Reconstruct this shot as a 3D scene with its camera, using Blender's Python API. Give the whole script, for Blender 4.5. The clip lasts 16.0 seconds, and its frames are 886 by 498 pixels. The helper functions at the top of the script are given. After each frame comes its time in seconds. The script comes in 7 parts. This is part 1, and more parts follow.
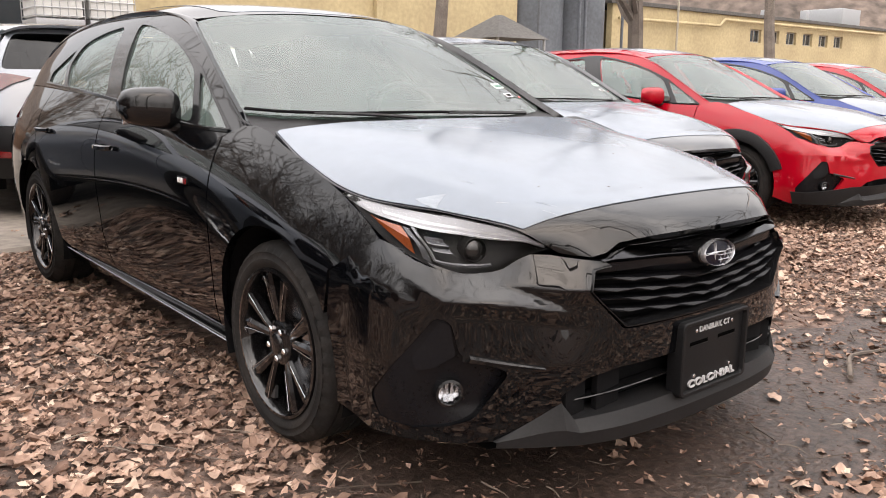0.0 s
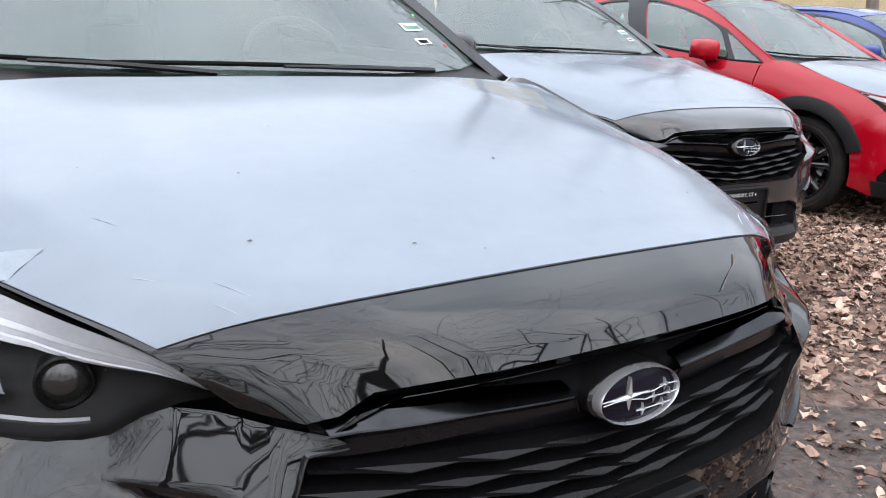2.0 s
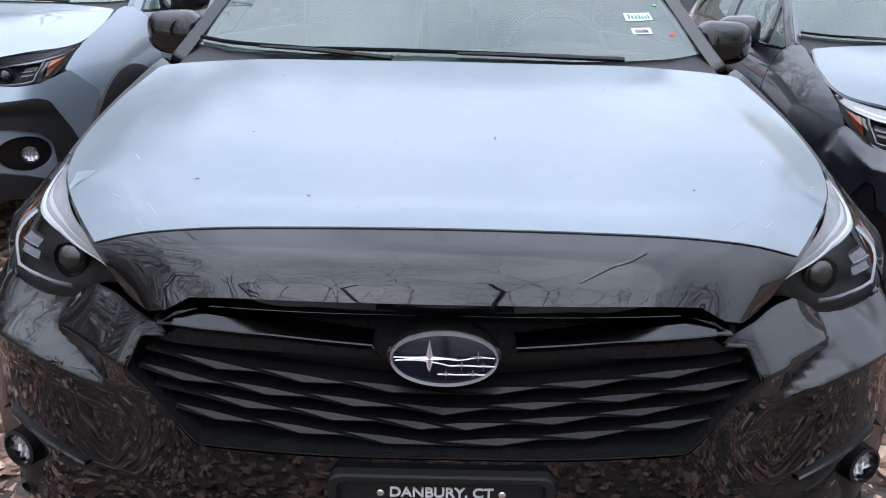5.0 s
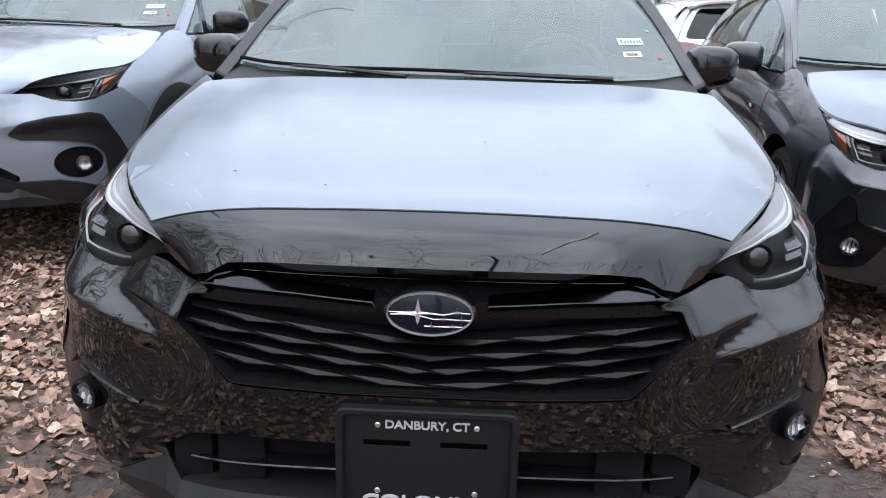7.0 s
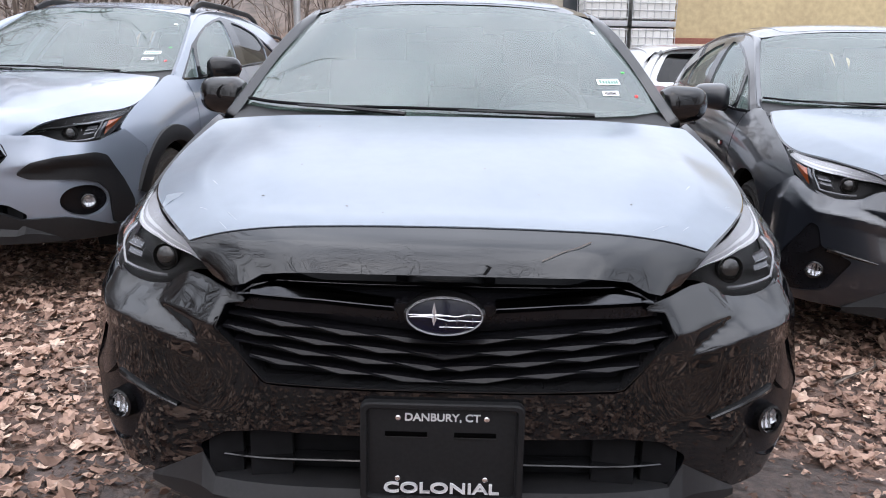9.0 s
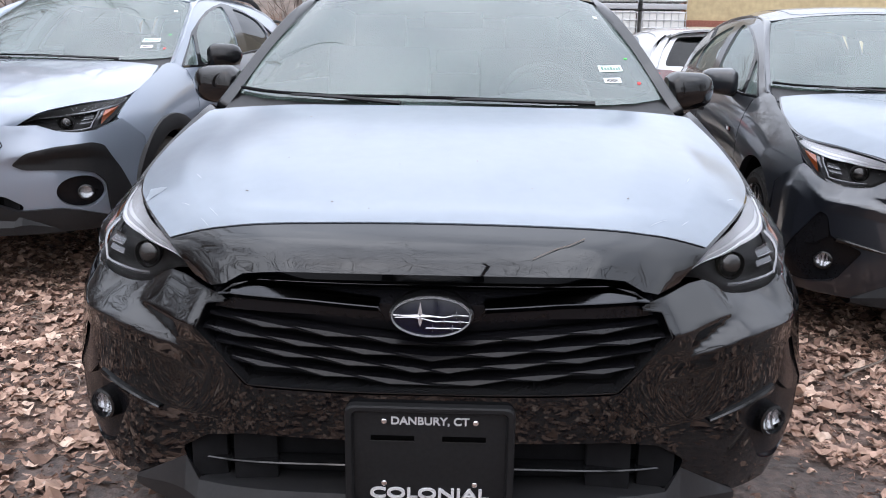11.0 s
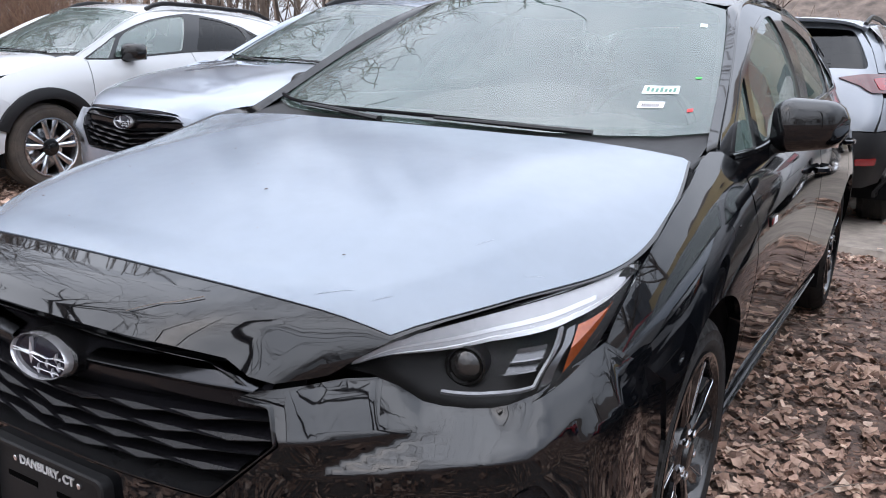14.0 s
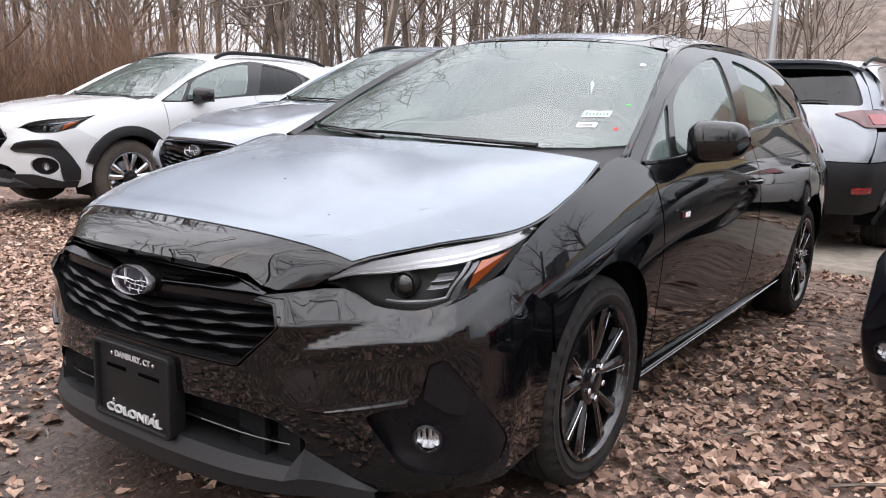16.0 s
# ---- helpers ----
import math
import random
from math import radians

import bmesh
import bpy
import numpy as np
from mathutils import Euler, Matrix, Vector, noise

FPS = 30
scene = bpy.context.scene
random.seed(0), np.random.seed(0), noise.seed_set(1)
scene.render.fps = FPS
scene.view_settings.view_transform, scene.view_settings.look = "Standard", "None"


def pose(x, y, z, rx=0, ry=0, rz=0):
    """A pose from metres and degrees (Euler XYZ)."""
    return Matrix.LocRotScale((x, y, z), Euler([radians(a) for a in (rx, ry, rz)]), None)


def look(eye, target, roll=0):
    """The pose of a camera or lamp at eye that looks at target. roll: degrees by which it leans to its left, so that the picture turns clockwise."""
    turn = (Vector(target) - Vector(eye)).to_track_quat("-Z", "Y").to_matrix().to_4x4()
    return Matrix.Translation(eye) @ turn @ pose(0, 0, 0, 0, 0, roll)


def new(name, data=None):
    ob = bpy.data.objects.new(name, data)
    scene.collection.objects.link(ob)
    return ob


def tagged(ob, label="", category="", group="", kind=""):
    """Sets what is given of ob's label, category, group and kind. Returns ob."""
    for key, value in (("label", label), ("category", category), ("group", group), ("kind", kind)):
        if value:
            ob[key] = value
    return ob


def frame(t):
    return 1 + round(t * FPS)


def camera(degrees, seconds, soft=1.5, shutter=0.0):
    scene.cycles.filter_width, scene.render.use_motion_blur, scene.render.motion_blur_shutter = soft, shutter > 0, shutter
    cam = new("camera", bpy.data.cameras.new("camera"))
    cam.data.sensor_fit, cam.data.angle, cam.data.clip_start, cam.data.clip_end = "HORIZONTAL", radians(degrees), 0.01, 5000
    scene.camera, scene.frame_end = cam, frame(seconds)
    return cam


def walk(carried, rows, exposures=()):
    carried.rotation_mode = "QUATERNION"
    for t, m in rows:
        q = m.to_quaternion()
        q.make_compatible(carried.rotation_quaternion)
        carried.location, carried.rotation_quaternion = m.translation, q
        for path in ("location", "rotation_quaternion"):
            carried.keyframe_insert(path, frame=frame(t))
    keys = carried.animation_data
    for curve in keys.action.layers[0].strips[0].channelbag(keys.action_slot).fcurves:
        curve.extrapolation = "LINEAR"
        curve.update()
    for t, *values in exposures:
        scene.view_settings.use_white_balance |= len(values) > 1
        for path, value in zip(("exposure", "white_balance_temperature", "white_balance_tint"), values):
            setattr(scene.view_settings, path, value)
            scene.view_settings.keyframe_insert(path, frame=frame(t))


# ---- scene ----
cam = camera(56.83, 16.0, soft=1.0)
ROWS = [
    (0.0, -2.011, -1.302, 1.110, 78.56, -0.42, -39.80),
    (0.5, -1.728, -0.996, 1.125, 77.41, -0.75, -39.92),
    (1.0, -1.397, -0.886, 1.142, 76.39, -1.39, -38.41),
    (1.5, -1.094, -0.812, 1.138, 75.57, -2.10, -36.83),
    (2.0, -0.783, -0.749, 1.116, 74.57, -2.44, -34.07),
    (2.5, -0.546, -0.831, 1.126, 74.67, -3.56, -29.23),
    (3.0, -0.314, -0.770, 1.120, 74.70, -3.31, -21.79),
    (3.5, -0.174, -0.827, 1.104, 74.49, -2.26, -13.50),
    (4.0, -0.080, -0.974, 1.112, 74.01, -1.47, -6.78),
    (4.5, -0.036, -1.061, 1.125, 73.29, -0.88, -1.88),
    (7.0, 0.074, -1.406, 1.131, 74.85, -1.40, 2.73),
    (7.5, 0.054, -1.500, 1.125, 76.22, -1.22, 2.33),
    (8.0, 0.033, -1.574, 1.119, 77.08, -1.17, 1.72),
    (8.5, 0.028, -1.576, 1.127, 77.68, -1.15, 1.21),
    (9.0, 0.012, -1.609, 1.115, 77.97, -1.14, 0.91),
    (11.5, 0.100, -1.479, 1.133, 76.32, -0.46, 2.31),
    (12.0, 0.329, -1.239, 1.138, 75.30, 0.47, 4.51),
    (12.5, 0.584, -0.952, 1.091, 73.81, 1.20, 7.71),
    (13.0, 0.859, -0.853, 1.126, 74.34, 0.63, 14.59),
    (13.5, 1.079, -0.888, 1.129, 75.49, -0.83, 22.48),
    (14.0, 1.221, -0.849, 1.165, 76.80, -2.16, 31.13),
    (14.5, 1.449, -0.956, 1.152, 78.10, -3.00, 35.62),
    (15.0, 1.512, -1.073, 1.152, 79.38, -2.84, 35.88),
    (15.5, 1.646, -1.198, 1.136, 79.92, -2.47, 35.20),
    (16.0, 1.807, -1.289, 1.128, 79.74, -1.84, 35.41),
]
walk(cam, [(r[0], pose(*r[1:])) for r in ROWS], exposures=((0, 1.40, 7250, 15), (1.5, 1.34, 6600, 12), (3.5, 1.10, 5850, 10), (7, 1.28, 6100, 12), (9, 1.30, 6250, 14), (12.5, 1.30, 6150, 13), (14.5, 1.31, 6150, 13), (16, 1.44, 6650, 14)))

# ---- light ----
SUN_EL, SUN_AZ = radians(52), radians(200)
world = bpy.data.worlds.new("overcast_sky")
scene.world = world
world.use_nodes = True
wn = world.node_tree
wn.nodes.clear()
sky = wn.nodes.new("ShaderNodeTexSky")
sky.sky_type, sky.sun_disc, sky.sun_elevation, sky.sun_rotation = "NISHITA", False, SUN_EL, SUN_AZ
sky.air_density, sky.dust_density, sky.ozone_density = 1.0, 4.0, 1.0
# a veil of cloud: pale grey with soft brighter and darker banks
geo = wn.nodes.new("ShaderNodeTexCoord")
cloud = wn.nodes.new("ShaderNodeTexNoise")
cloud.inputs["Scale"].default_value, cloud.inputs["Detail"].default_value = 2.6, 5.0
ramp = wn.nodes.new("ShaderNodeValToRGB")
ramp.color_ramp.elements[0].position, ramp.color_ramp.elements[0].color = 0.36, (6.6, 7.0, 7.6, 1)
ramp.color_ramp.elements[1].position, ramp.color_ramp.elements[1].color = 0.66, (9.9, 10.2, 10.6, 1)
veil = wn.nodes.new("ShaderNodeMixRGB")
veil.inputs[0].default_value = 0.85
bg = wn.nodes.new("ShaderNodeBackground")
bg.inputs["Strength"].default_value = 0.105
wout = wn.nodes.new("ShaderNodeOutputWorld")
wn.links.new(geo.outputs["Generated"], cloud.inputs["Vector"])
wn.links.new(cloud.outputs["Fac"], ramp.inputs[0])
wn.links.new(sky.outputs[0], veil.inputs[1])
wn.links.new(ramp.outputs[0], veil.inputs[2])
# an overcast sky is about three times as bright overhead as at the horizon
high = wn.nodes.new("ShaderNodeSeparateXYZ")
rise = wn.nodes.new("ShaderNodeMapRange")
rise.inputs[1].default_value, rise.inputs[2].default_value, rise.inputs[3].default_value, rise.inputs[4].default_value = 0.0, 1.0, 0.42, 1.72
dome = wn.nodes.new("ShaderNodeVectorMath")
dome.operation = "SCALE"
wn.links.new(geo.outputs["Generated"], high.inputs[0])
wn.links.new(high.outputs["Z"], rise.inputs[0])
wn.links.new(veil.outputs[0], dome.inputs[0])
wn.links.new(rise.outputs[0], dome.inputs["Scale"])
wn.links.new(dome.outputs[0], bg.inputs[0])
wn.links.new(bg.outputs[0], wout.inputs[0])
sun = new("sun", bpy.data.lights.new("sun", "SUN"))
sun.data.energy, sun.data.angle, sun.data.color = 0.6, radians(120), (1.0, 0.97, 0.93)
sun.matrix_world = look((0, 0, 0), (-math.sin(SUN_AZ) * math.cos(SUN_EL), -math.cos(SUN_AZ) * math.cos(SUN_EL), -math.sin(SUN_EL)))


# ---- materials ----
def shader(name, base, rough=0.5, metal=0.0, spec=0.5, coat=0.0, scale=0.0, vary=0.0, fine=0.0, bump=0.0, bump_scale=60.0, alt=None, dust=0.0, rnd=0.0):
    """A Principled material with colour variation at two scales, a fine bump, and dust patches."""
    m = bpy.data.materials.new(name)
    m.use_nodes = True
    t = m.node_tree
    p = t.nodes["Principled BSDF"]
    p.inputs["Roughness"].default_value = rough
    p.inputs["Metallic"].default_value = metal
    p.inputs["Specular IOR Level"].default_value = spec
    p.inputs["Coat Weight"].default_value = coat
    p.inputs["Coat Roughness"].default_value = 0.03
    p.inputs["Base Color"].default_value = (*base, 1)
    if not (vary or fine or bump or dust or rnd):
        return m
    co = t.nodes.new("ShaderNodeTexCoord")
    col = t.nodes.new("ShaderNodeRGB")
    col.outputs[0].default_value = (*base, 1)
    out = col.outputs[0]
    if vary:
        n = t.nodes.new("ShaderNodeTexNoise")
        n.inputs["Scale"].default_value, n.inputs["Detail"].default_value = scale or 3.0, 6.0
        t.links.new(co.outputs["Object"], n.inputs["Vector"])
        mix = t.nodes.new("ShaderNodeMixRGB")
        r = t.nodes.new("ShaderNodeMapRange")
        r.inputs[1].default_value, r.inputs[2].default_value = 0.35, 0.68
        t.links.new(n.outputs["Fac"], r.inputs[0])
        r.inputs[4].default_value = vary
        t.links.new(r.outputs[0], mix.inputs[0])
        t.links.new(out, mix.inputs[1])
        mix.inputs[2].default_value = (*(alt or [c * 0.55 for c in base]), 1)
        out = mix.outputs[0]
    if fine:
        n = t.nodes.new("ShaderNodeTexNoise")
        n.inputs["Scale"].default_value, n.inputs["Detail"].default_value = (scale or 3.0) * 14, 4.0
        t.links.new(co.outputs["Object"], n.inputs["Vector"])
        hsv = t.nodes.new("ShaderNodeHueSaturation")
        r = t.nodes.new("ShaderNodeMapRange")
        r.inputs[1].default_value, r.inputs[2].default_value = 0.3, 0.7
        r.inputs[3].default_value, r.inputs[4].default_value = 1 - fine, 1 + fine
        t.links.new(n.outputs["Fac"], r.inputs[0])
        t.links.new(r.outputs[0], hsv.inputs["Value"])
        t.links.new(out, hsv.inputs["Color"])
        out = hsv.outputs[0]
    if rnd:
        inf = t.nodes.new("ShaderNodeNewGeometry")
        hsv = t.nodes.new("ShaderNodeHueSaturation")
        r = t.nodes.new("ShaderNodeMapRange")
        r.inputs[3].default_value, r.inputs[4].default_value = 1 - rnd, 1 + rnd
        t.links.new(inf.outputs["Random Per Island"], r.inputs[0])
        t.links.new(r.outputs[0], hsv.inputs["Value"])
        t.links.new(out, hsv.inputs["Color"])
        out = hsv.outputs[0]
    if dust:
        n = t.nodes.new("ShaderNodeTexNoise")
        n.inputs["Scale"].default_value, n.inputs["Detail"].default_value, n.inputs["Roughness"].default_value = 5.0, 8.0, 0.7
        t.links.new(co.outputs["Object"], n.inputs["Vector"])
        r = t.nodes.new("ShaderNodeMapRange")
        r.inputs[1].default_value, r.inputs[2].default_value = 0.4, 0.8
        r.inputs[4].default_value = dust
        t.links.new(n.outputs["Fac"], r.inputs[0])
        mix = t.nodes.new("ShaderNodeMixRGB")
        t.links.new(r.outputs[0], mix.inputs[0])
        t.links.new(out, mix.inputs[1])
        mix.inputs[2].default_value = (0.16, 0.14, 0.12, 1)
        out = mix.outputs[0]
        rr = t.nodes.new("ShaderNodeMapRange")
        rr.inputs[3].default_value, rr.inputs[4].default_value = rough, min(1, rough + 0.25)
        t.links.new(r.outputs[0], rr.inputs[0])
        t.links.new(rr.outputs[0], p.inputs["Roughness"])
    t.links.new(out, p.inputs["Base Color"])
    if bump:
        n = t.nodes.new("ShaderNodeTexNoise")
        n.inputs["Scale"].default_value, n.inputs["Detail"].default_value = bump_scale, 5.0
        t.links.new(co.outputs["Object"], n.inputs["Vector"])
        b = t.nodes.new("ShaderNodeBump")
        b.inputs["Strength"].default_value, b.inputs["Distance"].default_value = bump, 0.01
        t.links.new(n.outputs["Fac"], b.inputs["Height"])
        t.links.new(b.outputs[0], p.inputs["Normal"])
    return m


def car_paint(name, base, metal=0.0, rough=0.35):
    """Colour coat under clear lacquer, with the faint waviness of orange peel and some road film."""
    m = shader(name, base, rough=rough, metal=metal, spec=0.5 if metal else 0.0, coat=1.0, dust=0.010, bump=0.003, bump_scale=160)
    m.node_tree.nodes["Principled BSDF"].inputs["Coat IOR"].default_value = 1.55
    return m


def pane(name, tint, gloss=1.0, rough=0.0, dust=0.0):
    """Thin glass: a tinted see-through layer with some dust and a painted sky haze on it under a Fresnel reflection."""
    m = bpy.data.materials.new(name)
    m.use_nodes = True
    t = m.node_tree
    t.nodes.clear()
    o = t.nodes.new("ShaderNodeOutputMaterial")
    a = t.nodes.new("ShaderNodeBsdfTransparent")
    a.inputs[0].default_value = (*tint, 1)
    g = t.nodes.new("ShaderNodeBsdfGlossy")
    g.inputs["Roughness"].default_value = rough
    f = t.nodes.new("ShaderNodeFresnel")
    f.inputs[0].default_value = 1.0 + 0.55 * gloss
    k = t.nodes.new("ShaderNodeMixShader")
    t.links.new(f.outputs[0], k.inputs[0])
    # besides dust, this teal diffuse paints the bright haze of sky on the glass
    if dust:
        w = t.nodes.new("ShaderNodeBsdfDiffuse")
        w.inputs[0].default_value = (0.43, 0.61, 0.55, 1)
        d = t.nodes.new("ShaderNodeMixShader")
        co = t.nodes.new("ShaderNodeTexCoord")
        n = t.nodes.new("ShaderNodeTexNoise")
        n.inputs["Scale"].default_value, n.inputs["Detail"].default_value = 2.5, 6.0
        r = t.nodes.new("ShaderNodeMapRange")
        r.inputs[1].default_value, r.inputs[2].default_value, r.inputs[3].default_value, r.inputs[4].default_value = 0.3, 0.75, dust * 0.75, dust * 1.3
        t.links.new(co.outputs["Object"], n.inputs["Vector"])
        t.links.new(n.outputs["Fac"], r.inputs[0])
        t.links.new(r.outputs[0], d.inputs[0])
        t.links.new(a.outputs[0], d.inputs[1])
        t.links.new(w.outputs[0], d.inputs[2])
        a = d
    t.links.new(a.outputs[0], k.inputs[1])
    t.links.new(g.outputs[0], k.inputs[2])
    t.links.new(k.outputs[0], o.inputs[0])
    return m


BLACK = car_paint("black_paint", (0.0018, 0.0021, 0.0028))
FILM = shader("hood_film", (0.200, 0.230, 0.270), rough=0.13, spec=0.40, vary=0.3, scale=1.6, alt=(0.232, 0.263, 0.302), fine=0.02, bump=0.012, bump_scale=7)
PLASTIC = shader("black_plastic", (0.011, 0.011, 0.012), rough=0.5, spec=0.28, fine=0.15, scale=8, bump=0.05, bump_scale=400, dust=0.04)
SATIN = shader("satin_black_plastic", (0.006, 0.006, 0.0075), rough=0.26, spec=0.22, fine=0.15, scale=8, dust=0.02)
ALLOYBLACK = shader("gloss_black_alloy", (0.011, 0.011, 0.012), rough=0.12, metal=0.5, spec=0.6, coat=0.6, dust=0.05)
PROJECTOR = shader("projector_glass", (0.012, 0.0115, 0.011), rough=0.04, coat=0.6, fine=0.05)
GLOSSBLACK = shader("piano_black", (0.007, 0.0072, 0.008), rough=0.09, spec=0.5, dust=0.03)
SLOT = shader("slot_shadow_black", (0.001, 0.001, 0.001), rough=0.9, spec=0.02)
LETTER = shader("grey_white_print", (0.46, 0.46, 0.47), rough=0.5, fine=0.04, scale=30)
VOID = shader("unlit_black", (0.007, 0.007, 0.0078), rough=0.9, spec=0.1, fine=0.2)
CHROME = shader("chrome", (0.82, 0.82, 0.84), rough=0.08, metal=1.0)
SILVER = shader("machined_alloy", (0.62, 0.63, 0.65), rough=0.22, metal=1.0, fine=0.06, scale=20)
RUBBER = shader("tyre_rubber", (0.014, 0.0135, 0.0135), rough=0.78, spec=0.2, vary=0.5, scale=9, alt=(0.040, 0.034, 0.030), fine=0.2, bump=0.15, bump_scale=120)
MUDDY_TYRE = shader("muddy_tyre_rubber", (0.05, 0.042, 0.036), rough=0.85, vary=0.6, scale=9, alt=(0.10, 0.078, 0.06), fine=0.25, bump=0.2, bump_scale=120)
WHITE = shader("white_print", (0.78, 0.78, 0.78), rough=0.5, fine=0.04, scale=30)
AMBER = shader("amber_reflector", (0.25, 0.055, 0.012), rough=0.25, coat=0.4, fine=0.2, scale=12)
AMBER.node_tree.nodes["Principled BSDF"].inputs["Subsurface Weight"].default_value = 0.0
REDLENS = shader("red_lens", (0.24, 0.008, 0.012), rough=0.08, coat=1.0, fine=0.2, scale=30)
BLUE_ENAMEL = shader("blue_enamel", (0.0025, 0.003, 0.010), rough=0.1, spec=0.3)
# the dust values here mostly set how much haze is painted on the glass
SHIELD = pane("windshield_glass", (0.70, 0.80, 0.76), 1.65, dust=0.11)
SIDEGLASS = pane("side_glass", (0.78, 0.86, 0.76), 2.1, dust=0.16)
PRIVACY = pane("privacy_glass", (0.035, 0.038, 0.038), 0.8)
LENS = pane("lamp_lens", (0.96, 0.96, 0.965), 0.20)
LAMPGREY = shader("lamp_housing", (0.006, 0.0057, 0.0055), rough=0.4, spec=0.12, fine=0.05, scale=2)
LAMPBRIGHT = shader("lamp_reflector", (0.20, 0.205, 0.215), rough=0.2, metal=0.45)
PLATEBLACK = shader("plate_plastic", (0.011, 0.011, 0.0118), rough=0.45, spec=0.14, fine=0.15, scale=8, bump=0.05, bump_scale=400)
DARKCHROME = shader("dark_chrome", (0.040, 0.041, 0.044), rough=0.16, metal=1.0, fine=0.05, scale=20)
FOGMIRROR = shader("fog_reflector", (0.72, 0.73, 0.75), rough=0.16, metal=0.85, fine=0.2, scale=30, bump=0.15, bump_scale=45)
LAMPFIN = shader("lamp_fin_grey", (0.085, 0.087, 0.092), rough=0.25, metal=0.6, fine=0.1, scale=20)
STARMETAL = shader("badge_silver", (0.55, 0.55, 0.57), rough=0.25, metal=0.7, fine=0.03)
LIGHTBAR = shader("lamp_light_guide", (0.33, 0.335, 0.35), rough=0.25, metal=0.05, spec=0.5, vary=0.4, scale=6, alt=(0.22, 0.225, 0.24), fine=0.06)
LAMPWHITE = shader("lamp_white", (0.55, 0.56, 0.58), rough=0.25, metal=0.1, fine=0.04, scale=20)
DARKLENS = shader("smoked_red_lens", (0.075, 0.006, 0.008), rough=0.1, coat=1.0, fine=0.2, scale=30)
CLOTH = shader("seat_cloth", (0.035, 0.036, 0.038), rough=0.9, fine=0.2, scale=30)
CABIN = shader("cabin_plastic", (0.03, 0.031, 0.033), rough=0.65, fine=0.12, scale=20)
LINER = shader("headliner", (0.50, 0.50, 0.48), rough=0.9, fine=0.06, scale=30)


# ---- mesh tools ----
def hermite(knots, q, creases=()):
    """Weights by which the values at the knots make a smooth curve at q, with a bend at the creased knots."""
    k, q = np.asarray(knots, float), np.atleast_1d(np.asarray(q, float))
    n = len(k)
    eye = np.eye(n)
    tan = np.zeros((n, n))
    for i in range(n):
        if i == 0:
            tan[0] = (eye[1] - eye[0]) / (k[1] - k[0])
        elif i == n - 1:
            tan[-1] = (eye[-1] - eye[-2]) / (k[-1] - k[-2])
        else:
            a, b = k[i] - k[i - 1], k[i + 1] - k[i]
            tan[i] = ((eye[i] - eye[i - 1]) / a * b + (eye[i + 1] - eye[i]) / b * a) / (a + b)
    left, right = tan.copy(), tan.copy()
    for i in creases:
        left[i], right[i] = (eye[i] - eye[i - 1]) / (k[i] - k[i - 1]), (eye[i + 1] - eye[i]) / (k[i + 1] - k[i])
    i = np.clip(np.searchsorted(k, q) - 1, 0, n - 2)
    h = k[i + 1] - k[i]
    s = (q - k[i]) / h
    c = np.clip(s, 0, 1)[:, None]
    w = (2 * c**3 - 3 * c**2 + 1) * eye[i] + (c**3 - 2 * c**2 + c) * h[:, None] * right[i] + (-2 * c**3 + 3 * c**2) * eye[i + 1] + (c**3 - c**2) * h[:, None] * left[i + 1]
    over = ((s - np.clip(s, 0, 1)) * h)[:, None]
    return w + over * np.where((s < 0)[:, None], tan[i], tan[i + 1])


class Surf:
    """A smooth surface through a grid of points: rows along v, columns along u."""

    def __init__(self, us, vs, rows, creases=()):
        self.us, self.vs, self.p, self.creases = us, vs, np.array(rows, float), creases

    def at(self, uv):
        uv = np.asarray(uv, float).reshape(-1, 2)
        a, b = hermite(self.us, uv[:, 0], self.creases), hermite(self.vs, uv[:, 1])
        return np.einsum("ni,nj,jik->nk", a, b, self.p)

    def normal(self, uv):
        uv = np.asarray(uv, float).reshape(-1, 2)
        e = 1e-3
        du = self.at(uv + (e, 0)) - self.at(uv - (e, 0))
        dv = self.at(uv + (0, e)) - self.at(uv - (0, e))
        n = np.cross(du, dv)
        return n / np.maximum(np.linalg.norm(n, axis=1)[:, None], 1e-12)


class Side(Surf):
    """The same for a body side: u is y, v is z, and the grid gives x."""

    def at(self, uv):
        uv = np.asarray(uv, float).reshape(-1, 2)
        a, b = hermite(self.us, uv[:, 0]), hermite(self.vs, uv[:, 1])
        return np.column_stack([np.einsum("ni,nj,ji->n", a, b, self.p), uv])


def curve(pts, n=8):
    """A smooth line through the points."""
    p = np.array(pts, float)
    k = np.concatenate([[0], np.cumsum(np.linalg.norm(np.diff(p, axis=0), axis=1))])
    q = np.concatenate([np.linspace(k[i], k[i + 1], n, endpoint=False) for i in range(len(k) - 1)] + [[k[-1]]])
    return hermite(k, q) @ p


def rounded(pts, r=0.02, n=5):
    """A closed outline with its corners rounded."""
    p, out = np.array(pts, float), []
    p = p[np.linalg.norm(p - np.roll(p, 1, axis=0), axis=1) > 1e-6]
    for i in range(len(p)):
        a, b, c = p[i - 1], p[i], p[(i + 1) % len(p)]
        la, lc = np.linalg.norm(a - b), np.linalg.norm(c - b)
        s, e = b + (a - b) / la * min(r, la * 0.45), b + (c - b) / lc * min(r, lc * 0.45)
        for t in np.linspace(0, 1, n):
            out.append((1 - t) ** 2 * s + 2 * t * (1 - t) * b + t * t * e)
    return np.array(out)


def arc(cy, cz, r, a0, a1, n=24):
    a = np.radians(np.linspace(a0, a1, n))
    return np.column_stack([cy + r * np.cos(a), cz + r * np.sin(a)])


